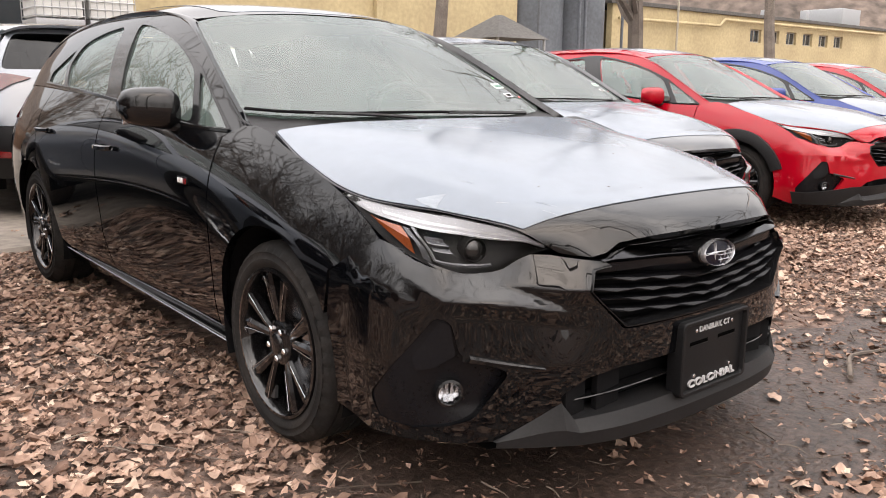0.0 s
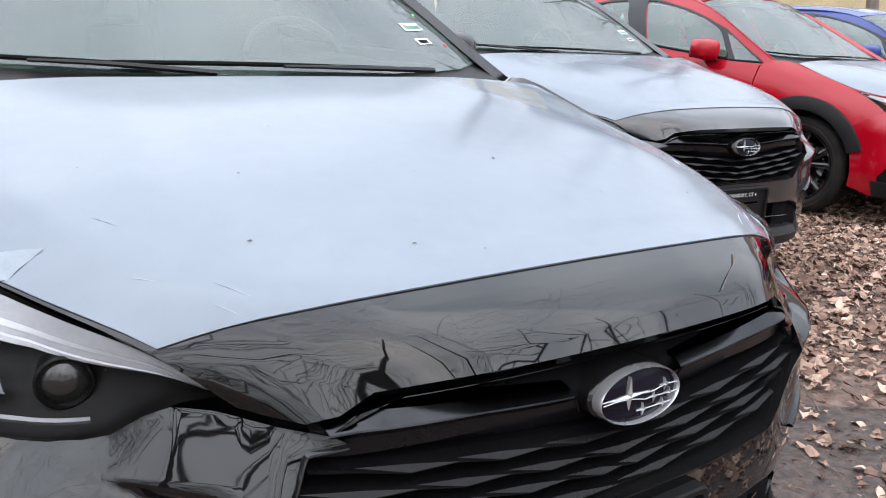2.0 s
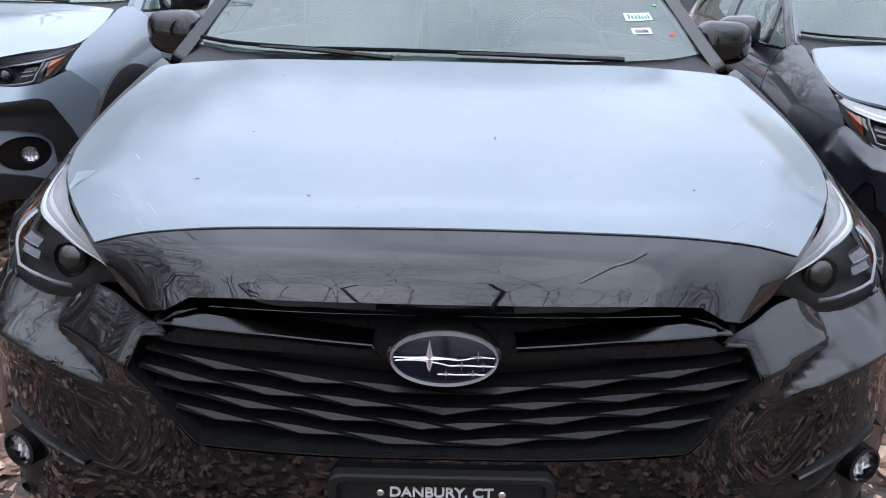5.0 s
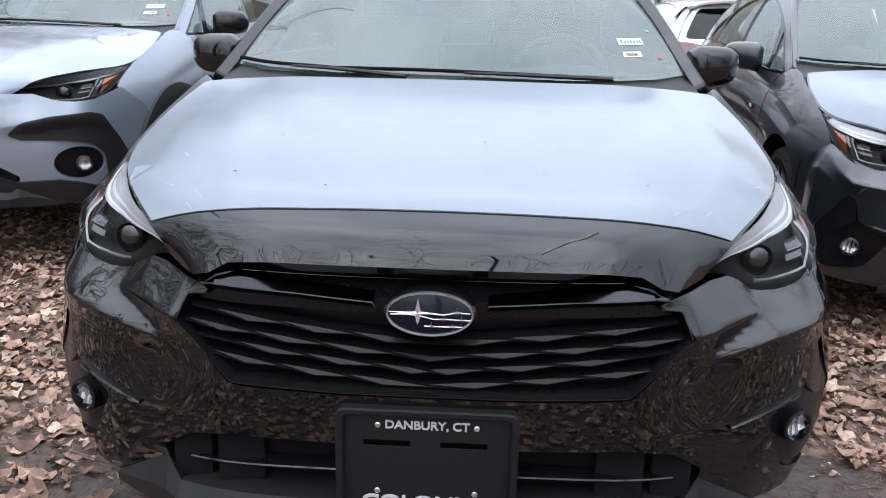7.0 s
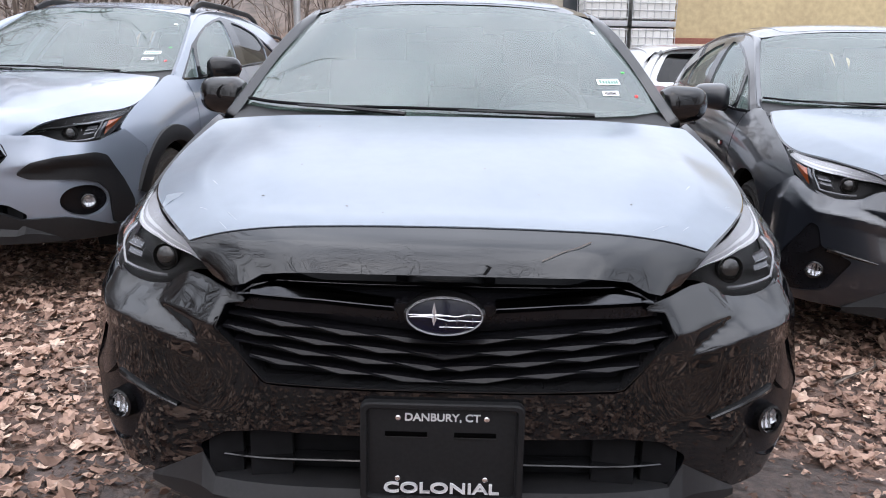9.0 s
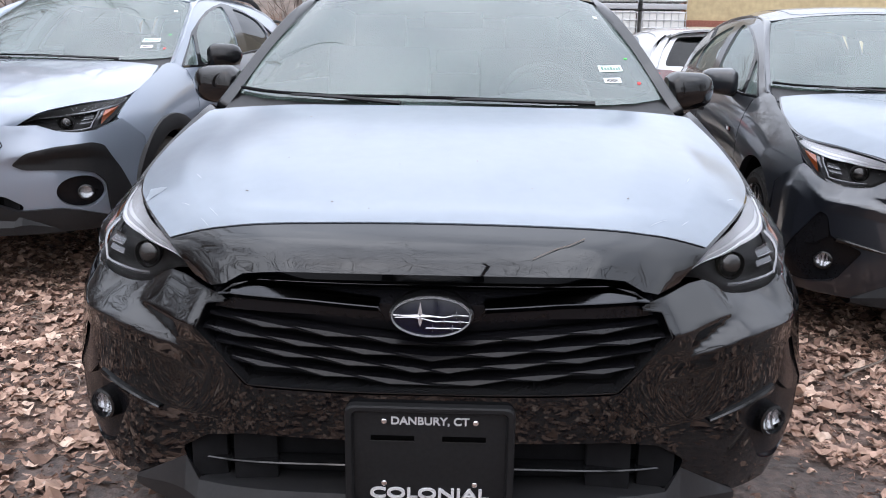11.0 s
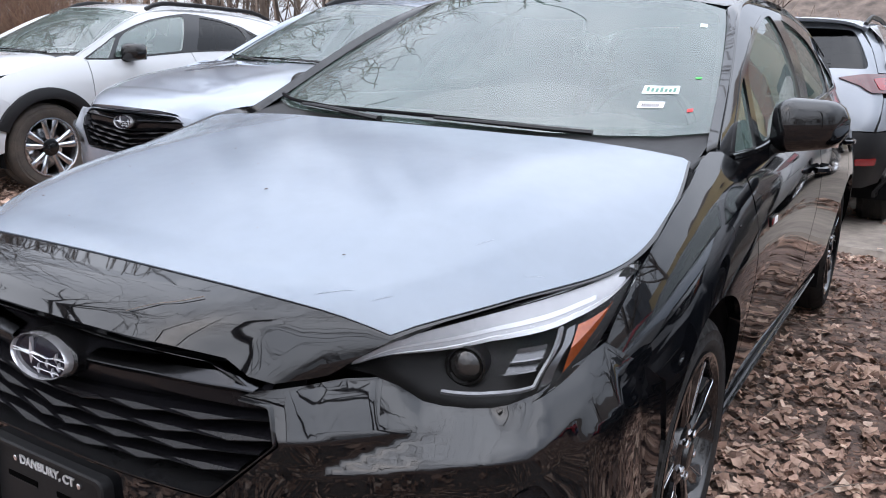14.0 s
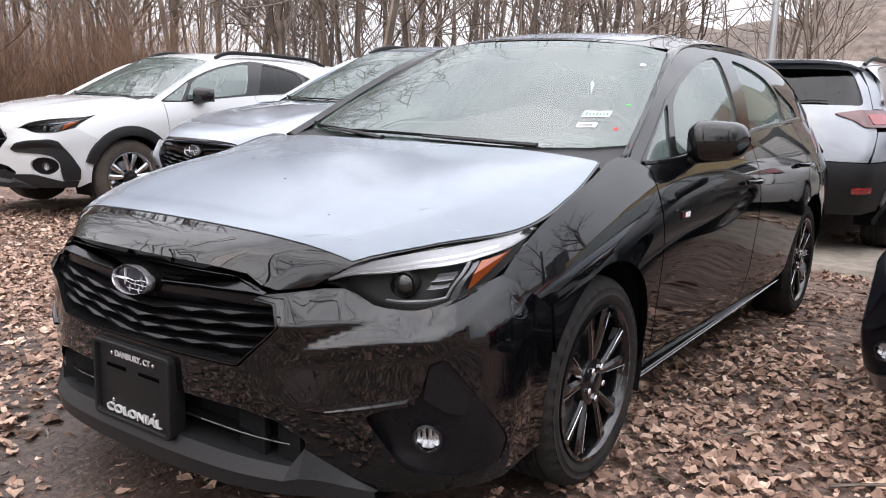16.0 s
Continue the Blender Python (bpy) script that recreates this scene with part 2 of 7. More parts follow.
def densify(poly, step):
    out = []
    for i in range(len(poly)):
        a, b = poly[i], poly[(i + 1) % len(poly)]
        n = max(1, int(np.linalg.norm(b - a) / step))
        out += [a + (b - a) * j / n for j in range(n)]
    return np.array(out)


def inside(pts, poly):
    x, y = pts[:, 0], pts[:, 1]
    res = np.zeros(len(pts), bool)
    a, b = poly, np.roll(poly, -1, axis=0)
    for (x0, y0), (x1, y1) in zip(a, b):
        if y0 != y1:
            res ^= ((y0 > y) != (y1 > y)) & (x < (x1 - x0) * (y - y0) / (y1 - y0) + x0)
    return res


def shrink(poly, d):
    """Moves a closed outline inwards by d."""
    a = np.roll(poly, 1, axis=0)
    b = np.roll(poly, -1, axis=0)
    t = b - a
    t = t / np.maximum(np.linalg.norm(t, axis=1)[:, None], 1e-9)
    area = np.sum(poly[:, 0] * b[:, 1] - b[:, 0] * poly[:, 1])
    return poly + np.column_stack([-t[:, 1], t[:, 0]]) * d * np.sign(area)


def add_mesh(name, verts, faces, mat, parent=None, normals=None, smooth=True, label="", sharp=40, mats=None, slots=None):
    me = bpy.data.meshes.new(name)
    me.from_pydata([tuple(v) for v in verts], [], [tuple(f) for f in faces])
    for one in mats or [mat]:
        me.materials.append(one)
    if slots is not None:
        me.polygons.foreach_set("material_index", slots)
    me.polygons.foreach_set("use_smooth", [bool(smooth)] * len(me.polygons))
    if normals is not None:
        me.normals_split_custom_set_from_vertices([tuple(v) for v in normals])
    elif smooth:
        me.set_sharp_from_angle(angle=radians(sharp))
    me.update()
    ob = new(name, me)
    ob.parent = parent
    if label:
        ob["label"] = label
    return ob


def part(name, bm, material, parent, label="", smooth=True, sharp=40):
    """Links a bmesh as one mesh object under a thing or a part."""
    me = bpy.data.meshes.new(name)
    bm.to_mesh(me)
    bm.free()
    me.materials.append(material)
    me.polygons.foreach_set("use_smooth", [bool(smooth)] * len(me.polygons))
    if smooth:
        me.set_sharp_from_angle(angle=radians(sharp))
    ob = new(name, me)
    ob.parent = parent
    if label:
        ob["label"] = label
    return ob


def skin(surf, outline, holes=(), step=0.05, depth=0.016, gap=0.0015, lift=0.0, lines=()):
    """Vertices, faces and normals of a panel cut out of a surface, with its edges turned in."""
    from mathutils.geometry import delaunay_2d_cdt
    outline = np.asarray(outline, float)
    outline = outline[np.linalg.norm(outline - np.roll(outline, 1, axis=0), axis=1) > 1e-6]
    rings = [densify(shrink(np.asarray(outline, float), gap), step)] + [densify(shrink(np.asarray(h, float), -gap), step * 0.6) for h in holes]
    lo, hi = rings[0].min(0), rings[0].max(0)
    gx, gy = np.meshgrid(np.arange(lo[0] + step / 2, hi[0], step), np.arange(lo[1] + step / 2, hi[1], step))
    g = np.column_stack([gx.ravel(), gy.ravel()])
    keep = inside(g, rings[0])
    for r in rings[1:]:
        keep &= ~inside(g, r)
    g = g[keep]
    edge = np.concatenate(rings)
    bends = []
    for line in lines:
        q = np.asarray(line, float)
        k = np.concatenate([[0], np.cumsum(np.linalg.norm(np.diff(q, axis=0), axis=1))])
        t = np.linspace(0, k[-1], max(2, int(k[-1] / step)))
        bends.append(np.column_stack([np.interp(t, k, q[:, 0]), np.interp(t, k, q[:, 1])]))
    if len(g) and bends:
        g = g[np.min(np.linalg.norm(g[:, None] - np.concatenate(bends)[None], axis=2), axis=1) > step * 0.4]
    if len(g):
        near = np.min(np.linalg.norm(g[:, None] - edge[None], axis=2), axis=1)
        g = g[near > step * 0.4]
    pts = np.concatenate([edge, g]) if len(g) else edge
    edges, at = [], 0
    for r in rings:
        edges += [(at + i, at + (i + 1) % len(r)) for i in range(len(r))]
        at += len(r)
    for b in bends:
        edges += [(len(pts) + i, len(pts) + i + 1) for i in range(len(b) - 1)]
        pts = np.concatenate([pts, b])
    v, _, f, *_ = delaunay_2d_cdt([Vector(p) for p in pts], edges, [], 0, 1e-7)
    uv = np.array([tuple(p) for p in v])
    tri = np.array([tuple(t) for t in f])
    mid = uv[tri].mean(1)
    ok = inside(mid, rings[0])
    for r in rings[1:]:
        ok &= ~inside(mid, r)
    tri = tri[ok]
    p, n = surf.at(uv), surf.normal(uv)
    p = p + n * lift
    verts, norms, faces = [p], [n], [tuple(t) for t in tri]
    count = len(p)
    for r in rings:
        a, m = surf.at(r) , surf.normal(r)
        a = a + m * lift
        k = len(r)
        b = a - m * depth
        tang = np.roll(a, -1, axis=0) - np.roll(a, 1, axis=0)
        out = np.cross(tang, m)
        out = out / np.maximum(np.linalg.norm(out, axis=1)[:, None], 1e-9)
        verts += [a, b]
        norms += [out, out]
        for i in range(k):
            j = (i + 1) % k
            faces.append((count + i, count + k + i, count + k + j, count + j))
        count += 2 * k
    return np.concatenate(verts), faces, np.concatenate(norms)


def panel(name, surf, outline, mat, parent, sides=(1, -1), label="", flip=False, **kw):
    """Panels from skin() on one or both sides of the car. Returns the objects."""
    v, f, n = skin(surf, outline, **kw)
    made = []
    for s in sides:
        w, m = v * (s, 1, 1), n * (s, 1, 1)
        # faces must look the same way as the normals
        g = f
        tri = np.array([t[:3] for t in f])
        fn = np.cross(w[tri[:, 1]] - w[tri[:, 0]], w[tri[:, 2]] - w[tri[:, 0]])
        wrong = np.einsum("ij,ij->i", fn, m[tri].mean(1)) < 0
        g = [t[::-1] if b else t for t, b in zip(f, wrong)]
        made.append(add_mesh(name, w, g, mat, parent, m, label=label))
    return made


def grid_mesh(p, close_u=False, close_v=False):
    """Faces over a grid of points (rows, columns, 3)."""
    r, c = p.shape[:2]
    f = []
    for i in range(r if close_v else r - 1):
        for j in range(c if close_u else c - 1):
            f.append((i * c + j, i * c + (j + 1) % c, (i + 1) % r * c + (j + 1) % c, (i + 1) % r * c + j))
    return p.reshape(-1, 3), f


def lathe(profile, n=48, axis="x"):
    """A body of revolution round x: profile of (x, radius)."""
    a = np.linspace(0, 2 * math.pi, n, endpoint=False)
    pr = np.array(profile, float)
    p = np.zeros((len(pr), n, 3))
    p[:, :, 0] = pr[:, 0, None]
    p[:, :, 1] = pr[:, 1, None] * np.cos(a)
    p[:, :, 2] = pr[:, 1, None] * np.sin(a)
    return grid_mesh(p, close_u=True)


def box(bm, lo, hi, bevel=0.0, m=None):
    """A box from corner to corner in a bmesh, its edges rounded."""
    made = bmesh.ops.create_cube(bm, size=1)["verts"]
    for v in made:
        v.co = Vector([lo[i] + (v.co[i] + 0.5) * (hi[i] - lo[i]) for i in range(3)])
    if bevel:
        es = list({e for v in made for e in v.link_edges})
        made = bmesh.ops.bevel(bm, geom=es, offset=bevel, segments=2, affect="EDGES", profile=0.7)["verts"]
    if m is not None:
        bmesh.ops.transform(bm, matrix=m, verts=list(made))
    return made


def prism(outline, y0, y1, taper=1.0):
    """A solid from an (x, z) outline between two depths."""
    o = np.asarray(outline, float)
    c = o.mean(0)
    o2 = c + (o - c) * taper
    n = len(o)
    v = [(x, y0, z) for x, z in o] + [(x, y1, z) for x, z in o2]
    f = [tuple(range(n)), tuple(range(2 * n - 1, n - 1, -1))] + [(i, i + n, (i + 1) % n + n, (i + 1) % n) for i in range(n)]
    return v, f


def tube(path, radius, n=8, flat=1.0):
    """A round bar along a path; radius may be one number or one for each point."""
    p = np.array(path, float)
    r = np.broadcast_to(np.asarray(radius, float), (len(p),))
    t = np.gradient(p, axis=0)
    t /= np.maximum(np.linalg.norm(t, axis=1)[:, None], 1e-9)
    up = np.where(np.abs(t[:, 2:3]) > 0.9, np.array([[1.0, 0, 0]]), np.array([[0, 0, 1.0]]))
    a = np.cross(t, up)
    a /= np.linalg.norm(a, axis=1)[:, None]
    b = np.cross(a, t)
    ang = np.linspace(0, 2 * math.pi, n, endpoint=False)
    g = p[:, None] + r[:, None, None] * (a[:, None] * np.cos(ang)[None, :, None] + flat * b[:, None] * np.sin(ang)[None, :, None])
    v, f = grid_mesh(g, close_u=True)
    k = len(p) - 1
    return v, f + [tuple(range(n))[::-1], tuple(k * n + i for i in range(n))]


def thing(name, m, label, category, group="", kind=""):
    ob = new(name)
    ob.empty_display_size = 0.2
    ob.matrix_world = m
    return tagged(ob, label, category, group, kind)


# ---- the car body: surfaces ----
PLAN = [(0, -0.083), (0.22, -0.076), (0.40, -0.045), (0.55, 0.02), (0.67, 0.085), (0.760, 0.165), (0.812, 0.28), (0.846, 0.41), (0.868, 0.56)]
LEVELS = [(0.15, 0.075, 0.955), (0.25, 0.03, 0.99), (0.36, 0.008, 1.004), (0.50, 0.0, 1.0), (0.62, 0.006, 0.995), (0.72, 0.03, 0.975), (0.80, 0.10, 0.94)]
plan = np.array(PLAN)
full = np.concatenate([plan[:0:-1] * (-1, 1), plan])
arclen = np.concatenate([[0], np.cumsum(np.linalg.norm(np.diff(full, axis=0), axis=1))])
arclen -= arclen[len(PLAN) - 1]


CHEEK_U = [0.44, 0.512, 0.645, 0.79, 0.835, 0.90, 0.98]
CHEEK_LOW = [0.550, 0.562, 0.582, 0.594, 0.591, 0.576, 0.550]
CHEEK_LINE = np.polyfit(CHEEK_U, CHEEK_LOW, 3)


class Fascia(Surf):
    """The bumper skin: a smooth wrap with a raised cheek under each lamp and a hollow below it."""

    def at(self, uv):
        uv = np.asarray(uv, float).reshape(-1, 2)
        p = Surf.at(self, uv)
        u, z = np.abs(uv[:, 0]), uv[:, 1]
        low = np.polyval(CHEEK_LINE, np.clip(u, 0.40, 1.02))
        soft = lambda q: np.clip(q, 0, 1) ** 2 * (3 - 2 * np.clip(q, 0, 1))
        win = soft((u - 0.40) / 0.26) * soft((1.04 - u) / 0.34)
        above = np.clip((z - low) / 0.10, 0, 1)
        shift = win * np.where(z > low, 0.032 * (1 - above) ** 1.15 - 0.005, 0.027 - 0.031 * soft((low - z) / 0.05) + 0.004 * soft((low - 0.05 - z) / 0.09))
        return p + np.column_stack([np.sign(uv[:, 0]) * shift * 0.35, -shift, 0 * z])


# feature lines of the sharp-edged bumper, along its half: where they run, their height and how far they stand off the plain wrap
EDGE_U = [0.0, 0.400, 0.483, 0.529, 0.609, 0.683, 0.740, 0.804, 0.837, 0.893, 0.980, 1.059, 1.154, 1.235]
TOP_Z = [0.668, 0.668, 0.681, 0.687, 0.692, 0.655, 0.648, 0.647, 0.655, 0.672, 0.695, 0.718, 0.690, 0.660]
TOP_D = [0.0, 0.002, -0.022, -0.040, -0.059, -0.070, -0.071, -0.062, -0.046, -0.030, -0.030, -0.028, -0.002, 0.0]
UPPER_Z = [0.609, 0.609, 0.609, 0.612, 0.618, 0.623, 0.622, 0.622, 0.628, 0.645, 0.677, 0.698, 0.665, 0.635]
UPPER_D = [0.0, 0.006, 0.014, 0.003, -0.019, -0.040, -0.036, -0.028, -0.020, -0.010, -0.015, -0.018, 0.0, 0.0]
MID_Z = [0.575, 0.575, 0.570, 0.562, 0.594, 0.617, 0.610, 0.610, 0.615, 0.633, 0.667, 0.685, 0.645, 0.615]
MID_D = [0.0, 0.002, -0.004, -0.010, -0.026, -0.036, -0.020, -0.012, -0.010, -0.004, -0.008, -0.011, 0.0, 0.0]
LOWER_Z = [0.555, 0.555, 0.553, 0.555, 0.572, 0.587, 0.590, 0.593, 0.594, 0.613, 0.650, 0.668, 0.620, 0.590]
LOWER_D = [0.0, 0.0, -0.006, -0.007, 0.004, 0.008, 0.009, 0.010, 0.010, 0.008, 0.001, -0.004, 0.0, 0.0]


class SharpFascia(Surf):
    """The bumper skin with two raked facets under each lamp, an undercut between them and a tucked-in flank below."""

    def stand(self, u, z):
        u = np.abs(u)
        line = lambda v: np.interp(u, EDGE_U, v)
        flare = np.interp(u, [0.80, 0.88, 0.97, 1.05, 1.14], [0, 0.014, 0.036, 0.030, 0.004])
        zs = [0 * u + 0.20, 0 * u + 0.32, 0 * u + 0.42, line(LOWER_Z) - 0.045, line(LOWER_Z), line(MID_Z), line(UPPER_Z), line(TOP_Z), line(TOP_Z) + 0.10]
        tuck = np.interp(u, [0.45, 0.55, 0.90, 1.05], [0, 0.010, 0.010, 0])
        ds = [flare * 0.5, flare, flare * 0.95, line(LOWER_D) - tuck + flare * 0.6, line(LOWER_D), line(MID_D), line(UPPER_D), line(TOP_D), line(TOP_D) * 1.0]
        out = np.where(z <= zs[0], ds[0], ds[-1])
        for a, b, p, q in zip(zs, zs[1:], ds, ds[1:]):
            t = (z - a) / np.maximum(b - a, 1e-6)
            out = np.where((z > a) & (z <= b), p + (q - p) * t, out)
        return out

    def at(self, uv):
        uv = np.asarray(uv, float).reshape(-1, 2)
        p = Surf.at(self, uv)
        u, z = uv[:, 0], uv[:, 1]
        d = sum(self.stand(u + a, z + b) for a, b in ((0, 0), (0.005, 0.003), (-0.005, 0.003), (0.005, -0.003), (-0.005, -0.003))) / 5
        e = np.array((0.004, 0))
        t = (Surf.at(self, uv + e) - Surf.at(self, uv - e))[:, :2]
        t /= np.linalg.norm(t, axis=1)[:, None]
        return p + np.column_stack([t[:, 1] * d, -t[:, 0] * d, 0 * d])


wrap_rows = [[(x * k, y + dy * (1 - min(1, abs(x) / 0.9) ** 3), z) for x, y in full] for z, dy, k in LEVELS]
FRONT = Fascia(arclen, [l[0] for l in LEVELS], wrap_rows)
SHARP_FRONT = SharpFascia(arclen, [l[0] for l in LEVELS], wrap_rows)
walked = np.linspace(0, arclen[-1], 400)
walked_p = FRONT.at(np.column_stack([walked, np.full(400, 0.5)]))


def ux(x):
    """Where along the bumper a half-width x lies."""
    return float(np.interp(abs(x), walked_p[:, 0], walked)) * (1 if x >= 0 else -1)


def uy(y):
    """The same for the bumper's flank, by its y."""
    return float(np.interp(y, walked_p[:, 1], walked))


def both(half):
    """A closed outline from the half with u >= 0, listed from the middle top round to the middle bottom."""
    h = np.array(half, float)
    return np.concatenate([h, (h * (-1, 1))[::-1]])


HOOD_V = [0.0, 0.045, 0.10, 0.24, 0.50, 0.85, 1.2]
HOOD_U = [0, 0.25, 0.46, 0.57, 0.61, 0.70]
HOOD_HALF = [
    [(0, -0.091, 0.737), (0.18, -0.083, 0.735), (0.300, -0.060, 0.729), (0.365, -0.028, 0.717), (0.412, -0.018, 0.690), (0.492, 0.060, 0.692)],
    [(0, -0.047, 0.779), (0.195, -0.039, 0.777), (0.335, -0.012, 0.769), (0.408, 0.022, 0.757), (0.449, 0.043, 0.743), (0.535, 0.096, 0.725)],
    [(0, 0.031, 0.810), (0.21, 0.036, 0.807), (0.37, 0.056, 0.797), (0.451, 0.084, 0.783), (0.488, 0.098, 0.773), (0.566, 0.125, 0.747)],
    [(0, 0.140, 0.837), (0.24, 0.143, 0.831), (0.43, 0.180, 0.826), (0.54, 0.215, 0.814), (0.578, 0.234, 0.806), (0.663, 0.277, 0.780)],
    [(0, 0.366, 0.892), (0.27, 0.375, 0.887), (0.50, 0.405, 0.880), (0.630, 0.435, 0.857), (0.675, 0.462, 0.842), (0.770, 0.520, 0.804)],
    [(0, 0.70, 0.946), (0.28, 0.71, 0.941), (0.51, 0.73, 0.935), (0.648, 0.75, 0.913), (0.694, 0.759, 0.902), (0.790, 0.78, 0.874)],
    [(0, 1.035, 0.982), (0.28, 1.045, 0.980), (0.50, 1.055, 0.977), (0.640, 1.055, 0.969), (0.676, 1.052, 0.966), (0.752, 1.045, 0.958)],
]
hood_rows = np.array(HOOD_HALF)
HOOD = Surf([-u for u in HOOD_U[:0:-1]] + HOOD_U, HOOD_V, np.concatenate([hood_rows[:, :0:-1] * (-1, 1, 1), hood_rows], axis=1), creases=(2, 8))

class SmoothSide(Side):
    """A body side faired to one smooth polynomial sheet, so that reflections run without ripples."""

    fit = None

    def fair(self):
        y, z = [g.ravel() for g in np.meshgrid(np.linspace(self.us[0], self.us[-1], 60), np.linspace(self.vs[0], self.vs[-1], 40))]
        self.fit = np.linalg.lstsq(self.basis(y, z), Side.at(self, np.column_stack([y, z]))[:, 0], rcond=None)[0]
        return self

    def basis(self, y, z):
        a, b = np.vander((y - 2.4) / 2, 7), np.vander((z - 0.64) / 0.48, 6)
        return (a[:, :, None] * b[:, None, :]).reshape(len(y), -1)

    def at(self, uv):
        uv = np.asarray(uv, float).reshape(-1, 2)
        return np.column_stack([self.basis(uv[:, 0], np.clip(uv[:, 1], 0.14, 1.14)) @ self.fit, uv])


SIDE = SmoothSide(
    [0.40, 0.60, 0.80, 1.05, 1.40, 2.20, 3.00, 3.60, 4.10, 4.40],
    [0.16, 0.32, 0.50, 0.64, 0.74, 0.84, 0.94, 1.04, 1.12],
    [
        [0.76, 0.77, 0.765, 0.755, 0.75, 0.755, 0.765, 0.77, 0.74, 0.66],
        [0.845, 0.860, 0.866, 0.853, 0.835, 0.838, 0.845, 0.86, 0.82, 0.74],
        [0.848, 0.872, 0.884, 0.874, 0.856, 0.852, 0.862, 0.882, 0.845, 0.77],
        [0.835, 0.868, 0.890, 0.886, 0.868, 0.868, 0.876, 0.892, 0.852, 0.77],
        [0.79, 0.838, 0.872, 0.88, 0.876, 0.882, 0.886, 0.886, 0.845, 0.765],
        [0.72, 0.785, 0.822, 0.842, 0.862, 0.868, 0.872, 0.865, 0.825, 0.74],
        [0.62, 0.70, 0.745, 0.778, 0.822, 0.842, 0.842, 0.825, 0.78, 0.70],
        [0.52, 0.60, 0.66, 0.70, 0.745, 0.798, 0.798, 0.775, 0.73, 0.65],
        [0.44, 0.52, 0.58, 0.63, 0.69, 0.755, 0.755, 0.73, 0.68, 0.60],
    ],
).fair()
CABIN_SIDE = Side(
    [1.20, 1.60, 1.98, 2.50, 3.20, 3.90, 4.35],
    [1.00, 1.12, 1.24, 1.36, 1.46],
    [
        [0.752, 0.793, 0.811, 0.815, 0.812, 0.77, 0.70],
        [0.682, 0.730, 0.758, 0.770, 0.765, 0.72, 0.65],
        [0.608, 0.660, 0.692, 0.708, 0.700, 0.655, 0.59],
        [0.535, 0.580, 0.606, 0.622, 0.612, 0.570, 0.52],
        [0.44, 0.485, 0.512, 0.530, 0.520, 0.480, 0.44],
    ],
)
WIND_V, WIND_U = [0, 0.22, 0.45, 0.70, 0.96], [0, 0.33, 0.55, 0.68]
wind_half = np.array([
    [(0, 1.10, 0.978), (0.36, 1.135, 0.982), (0.62, 1.225, 0.988), (0.736, 1.312, 1.003)],
    [(0, 1.275, 1.085), (0.36, 1.31, 1.083), (0.60, 1.385, 1.080), (0.706, 1.472, 1.092)],
    [(0, 1.47, 1.195), (0.35, 1.50, 1.190), (0.57, 1.57, 1.180), (0.666, 1.642, 1.182)],
    [(0, 1.665, 1.298), (0.33, 1.695, 1.292), (0.535, 1.76, 1.278), (0.621, 1.817, 1.269)],
    [(0, 1.865, 1.392), (0.31, 1.89, 1.386), (0.50, 1.945, 1.370), (0.576, 1.992, 1.350)],
])
WIND = Surf([-u for u in WIND_U[:0:-1]] + WIND_U, WIND_V, np.concatenate([wind_half[:, :0:-1] * (-1, 1, 1), wind_half], axis=1))
ROOF_V, ROOF_U = [1.87, 2.15, 2.55, 3.1, 3.7, 4.25], [0, 0.28, 0.46, 0.56]
roof_half = np.array([
    [(0, 1.87, 1.396), (0.28, 1.89, 1.390), (0.46, 1.945, 1.375), (0.575, 2.00, 1.360)],
    [(0, 2.15, 1.445), (0.29, 2.16, 1.438), (0.48, 2.19, 1.420), (0.588, 2.22, 1.392)],
    [(0, 2.55, 1.470), (0.30, 2.55, 1.463), (0.49, 2.55, 1.445), (0.592, 2.55, 1.412)],
    [(0, 3.10, 1.470), (0.30, 3.10, 1.462), (0.48, 3.10, 1.443), (0.580, 3.10, 1.408)],
    [(0, 3.70, 1.440), (0.29, 3.70, 1.432), (0.46, 3.70, 1.410), (0.555, 3.70, 1.372)],
    [(0, 4.25, 1.385), (0.27, 4.25, 1.378), (0.43, 4.22, 1.355), (0.515, 4.20, 1.315)],
])
ROOF = Surf([-u for u in ROOF_U[:0:-1]] + ROOF_U, ROOF_V, np.concatenate([roof_half[:, :0:-1] * (-1, 1, 1), roof_half], axis=1))
lamp_rows = np.array([
    [(0.502, 0.078, 0.702), (0.556, 0.105, 0.691), (0.617, 0.146, 0.652), (0.694, 0.190, 0.646), (0.768, 0.240, 0.670), (0.795, 0.392, 0.716), (0.792, 0.583, 0.812)],
    [(0.503, 0.079, 0.704), (0.560, 0.118, 0.722), (0.628, 0.172, 0.716), (0.708, 0.224, 0.722), (0.776, 0.290, 0.740), (0.797, 0.415, 0.765), (0.795, 0.588, 0.815)],
    [(0.505, 0.080, 0.706), (0.573, 0.143, 0.747), (0.641, 0.228, 0.769), (0.694, 0.332, 0.783), (0.730, 0.420, 0.793), (0.760, 0.500, 0.803), (0.789, 0.592, 0.819)],
])
LAMP = Surf([0, 0.12, 0.22, 0.32, 0.42, 0.54, 0.68], [0, 0.08, 0.16], lamp_rows)
class Outward(Surf):
    """A surface whose grid runs the other way round."""

    def normal(self, uv):
        return -Surf.normal(self, uv)


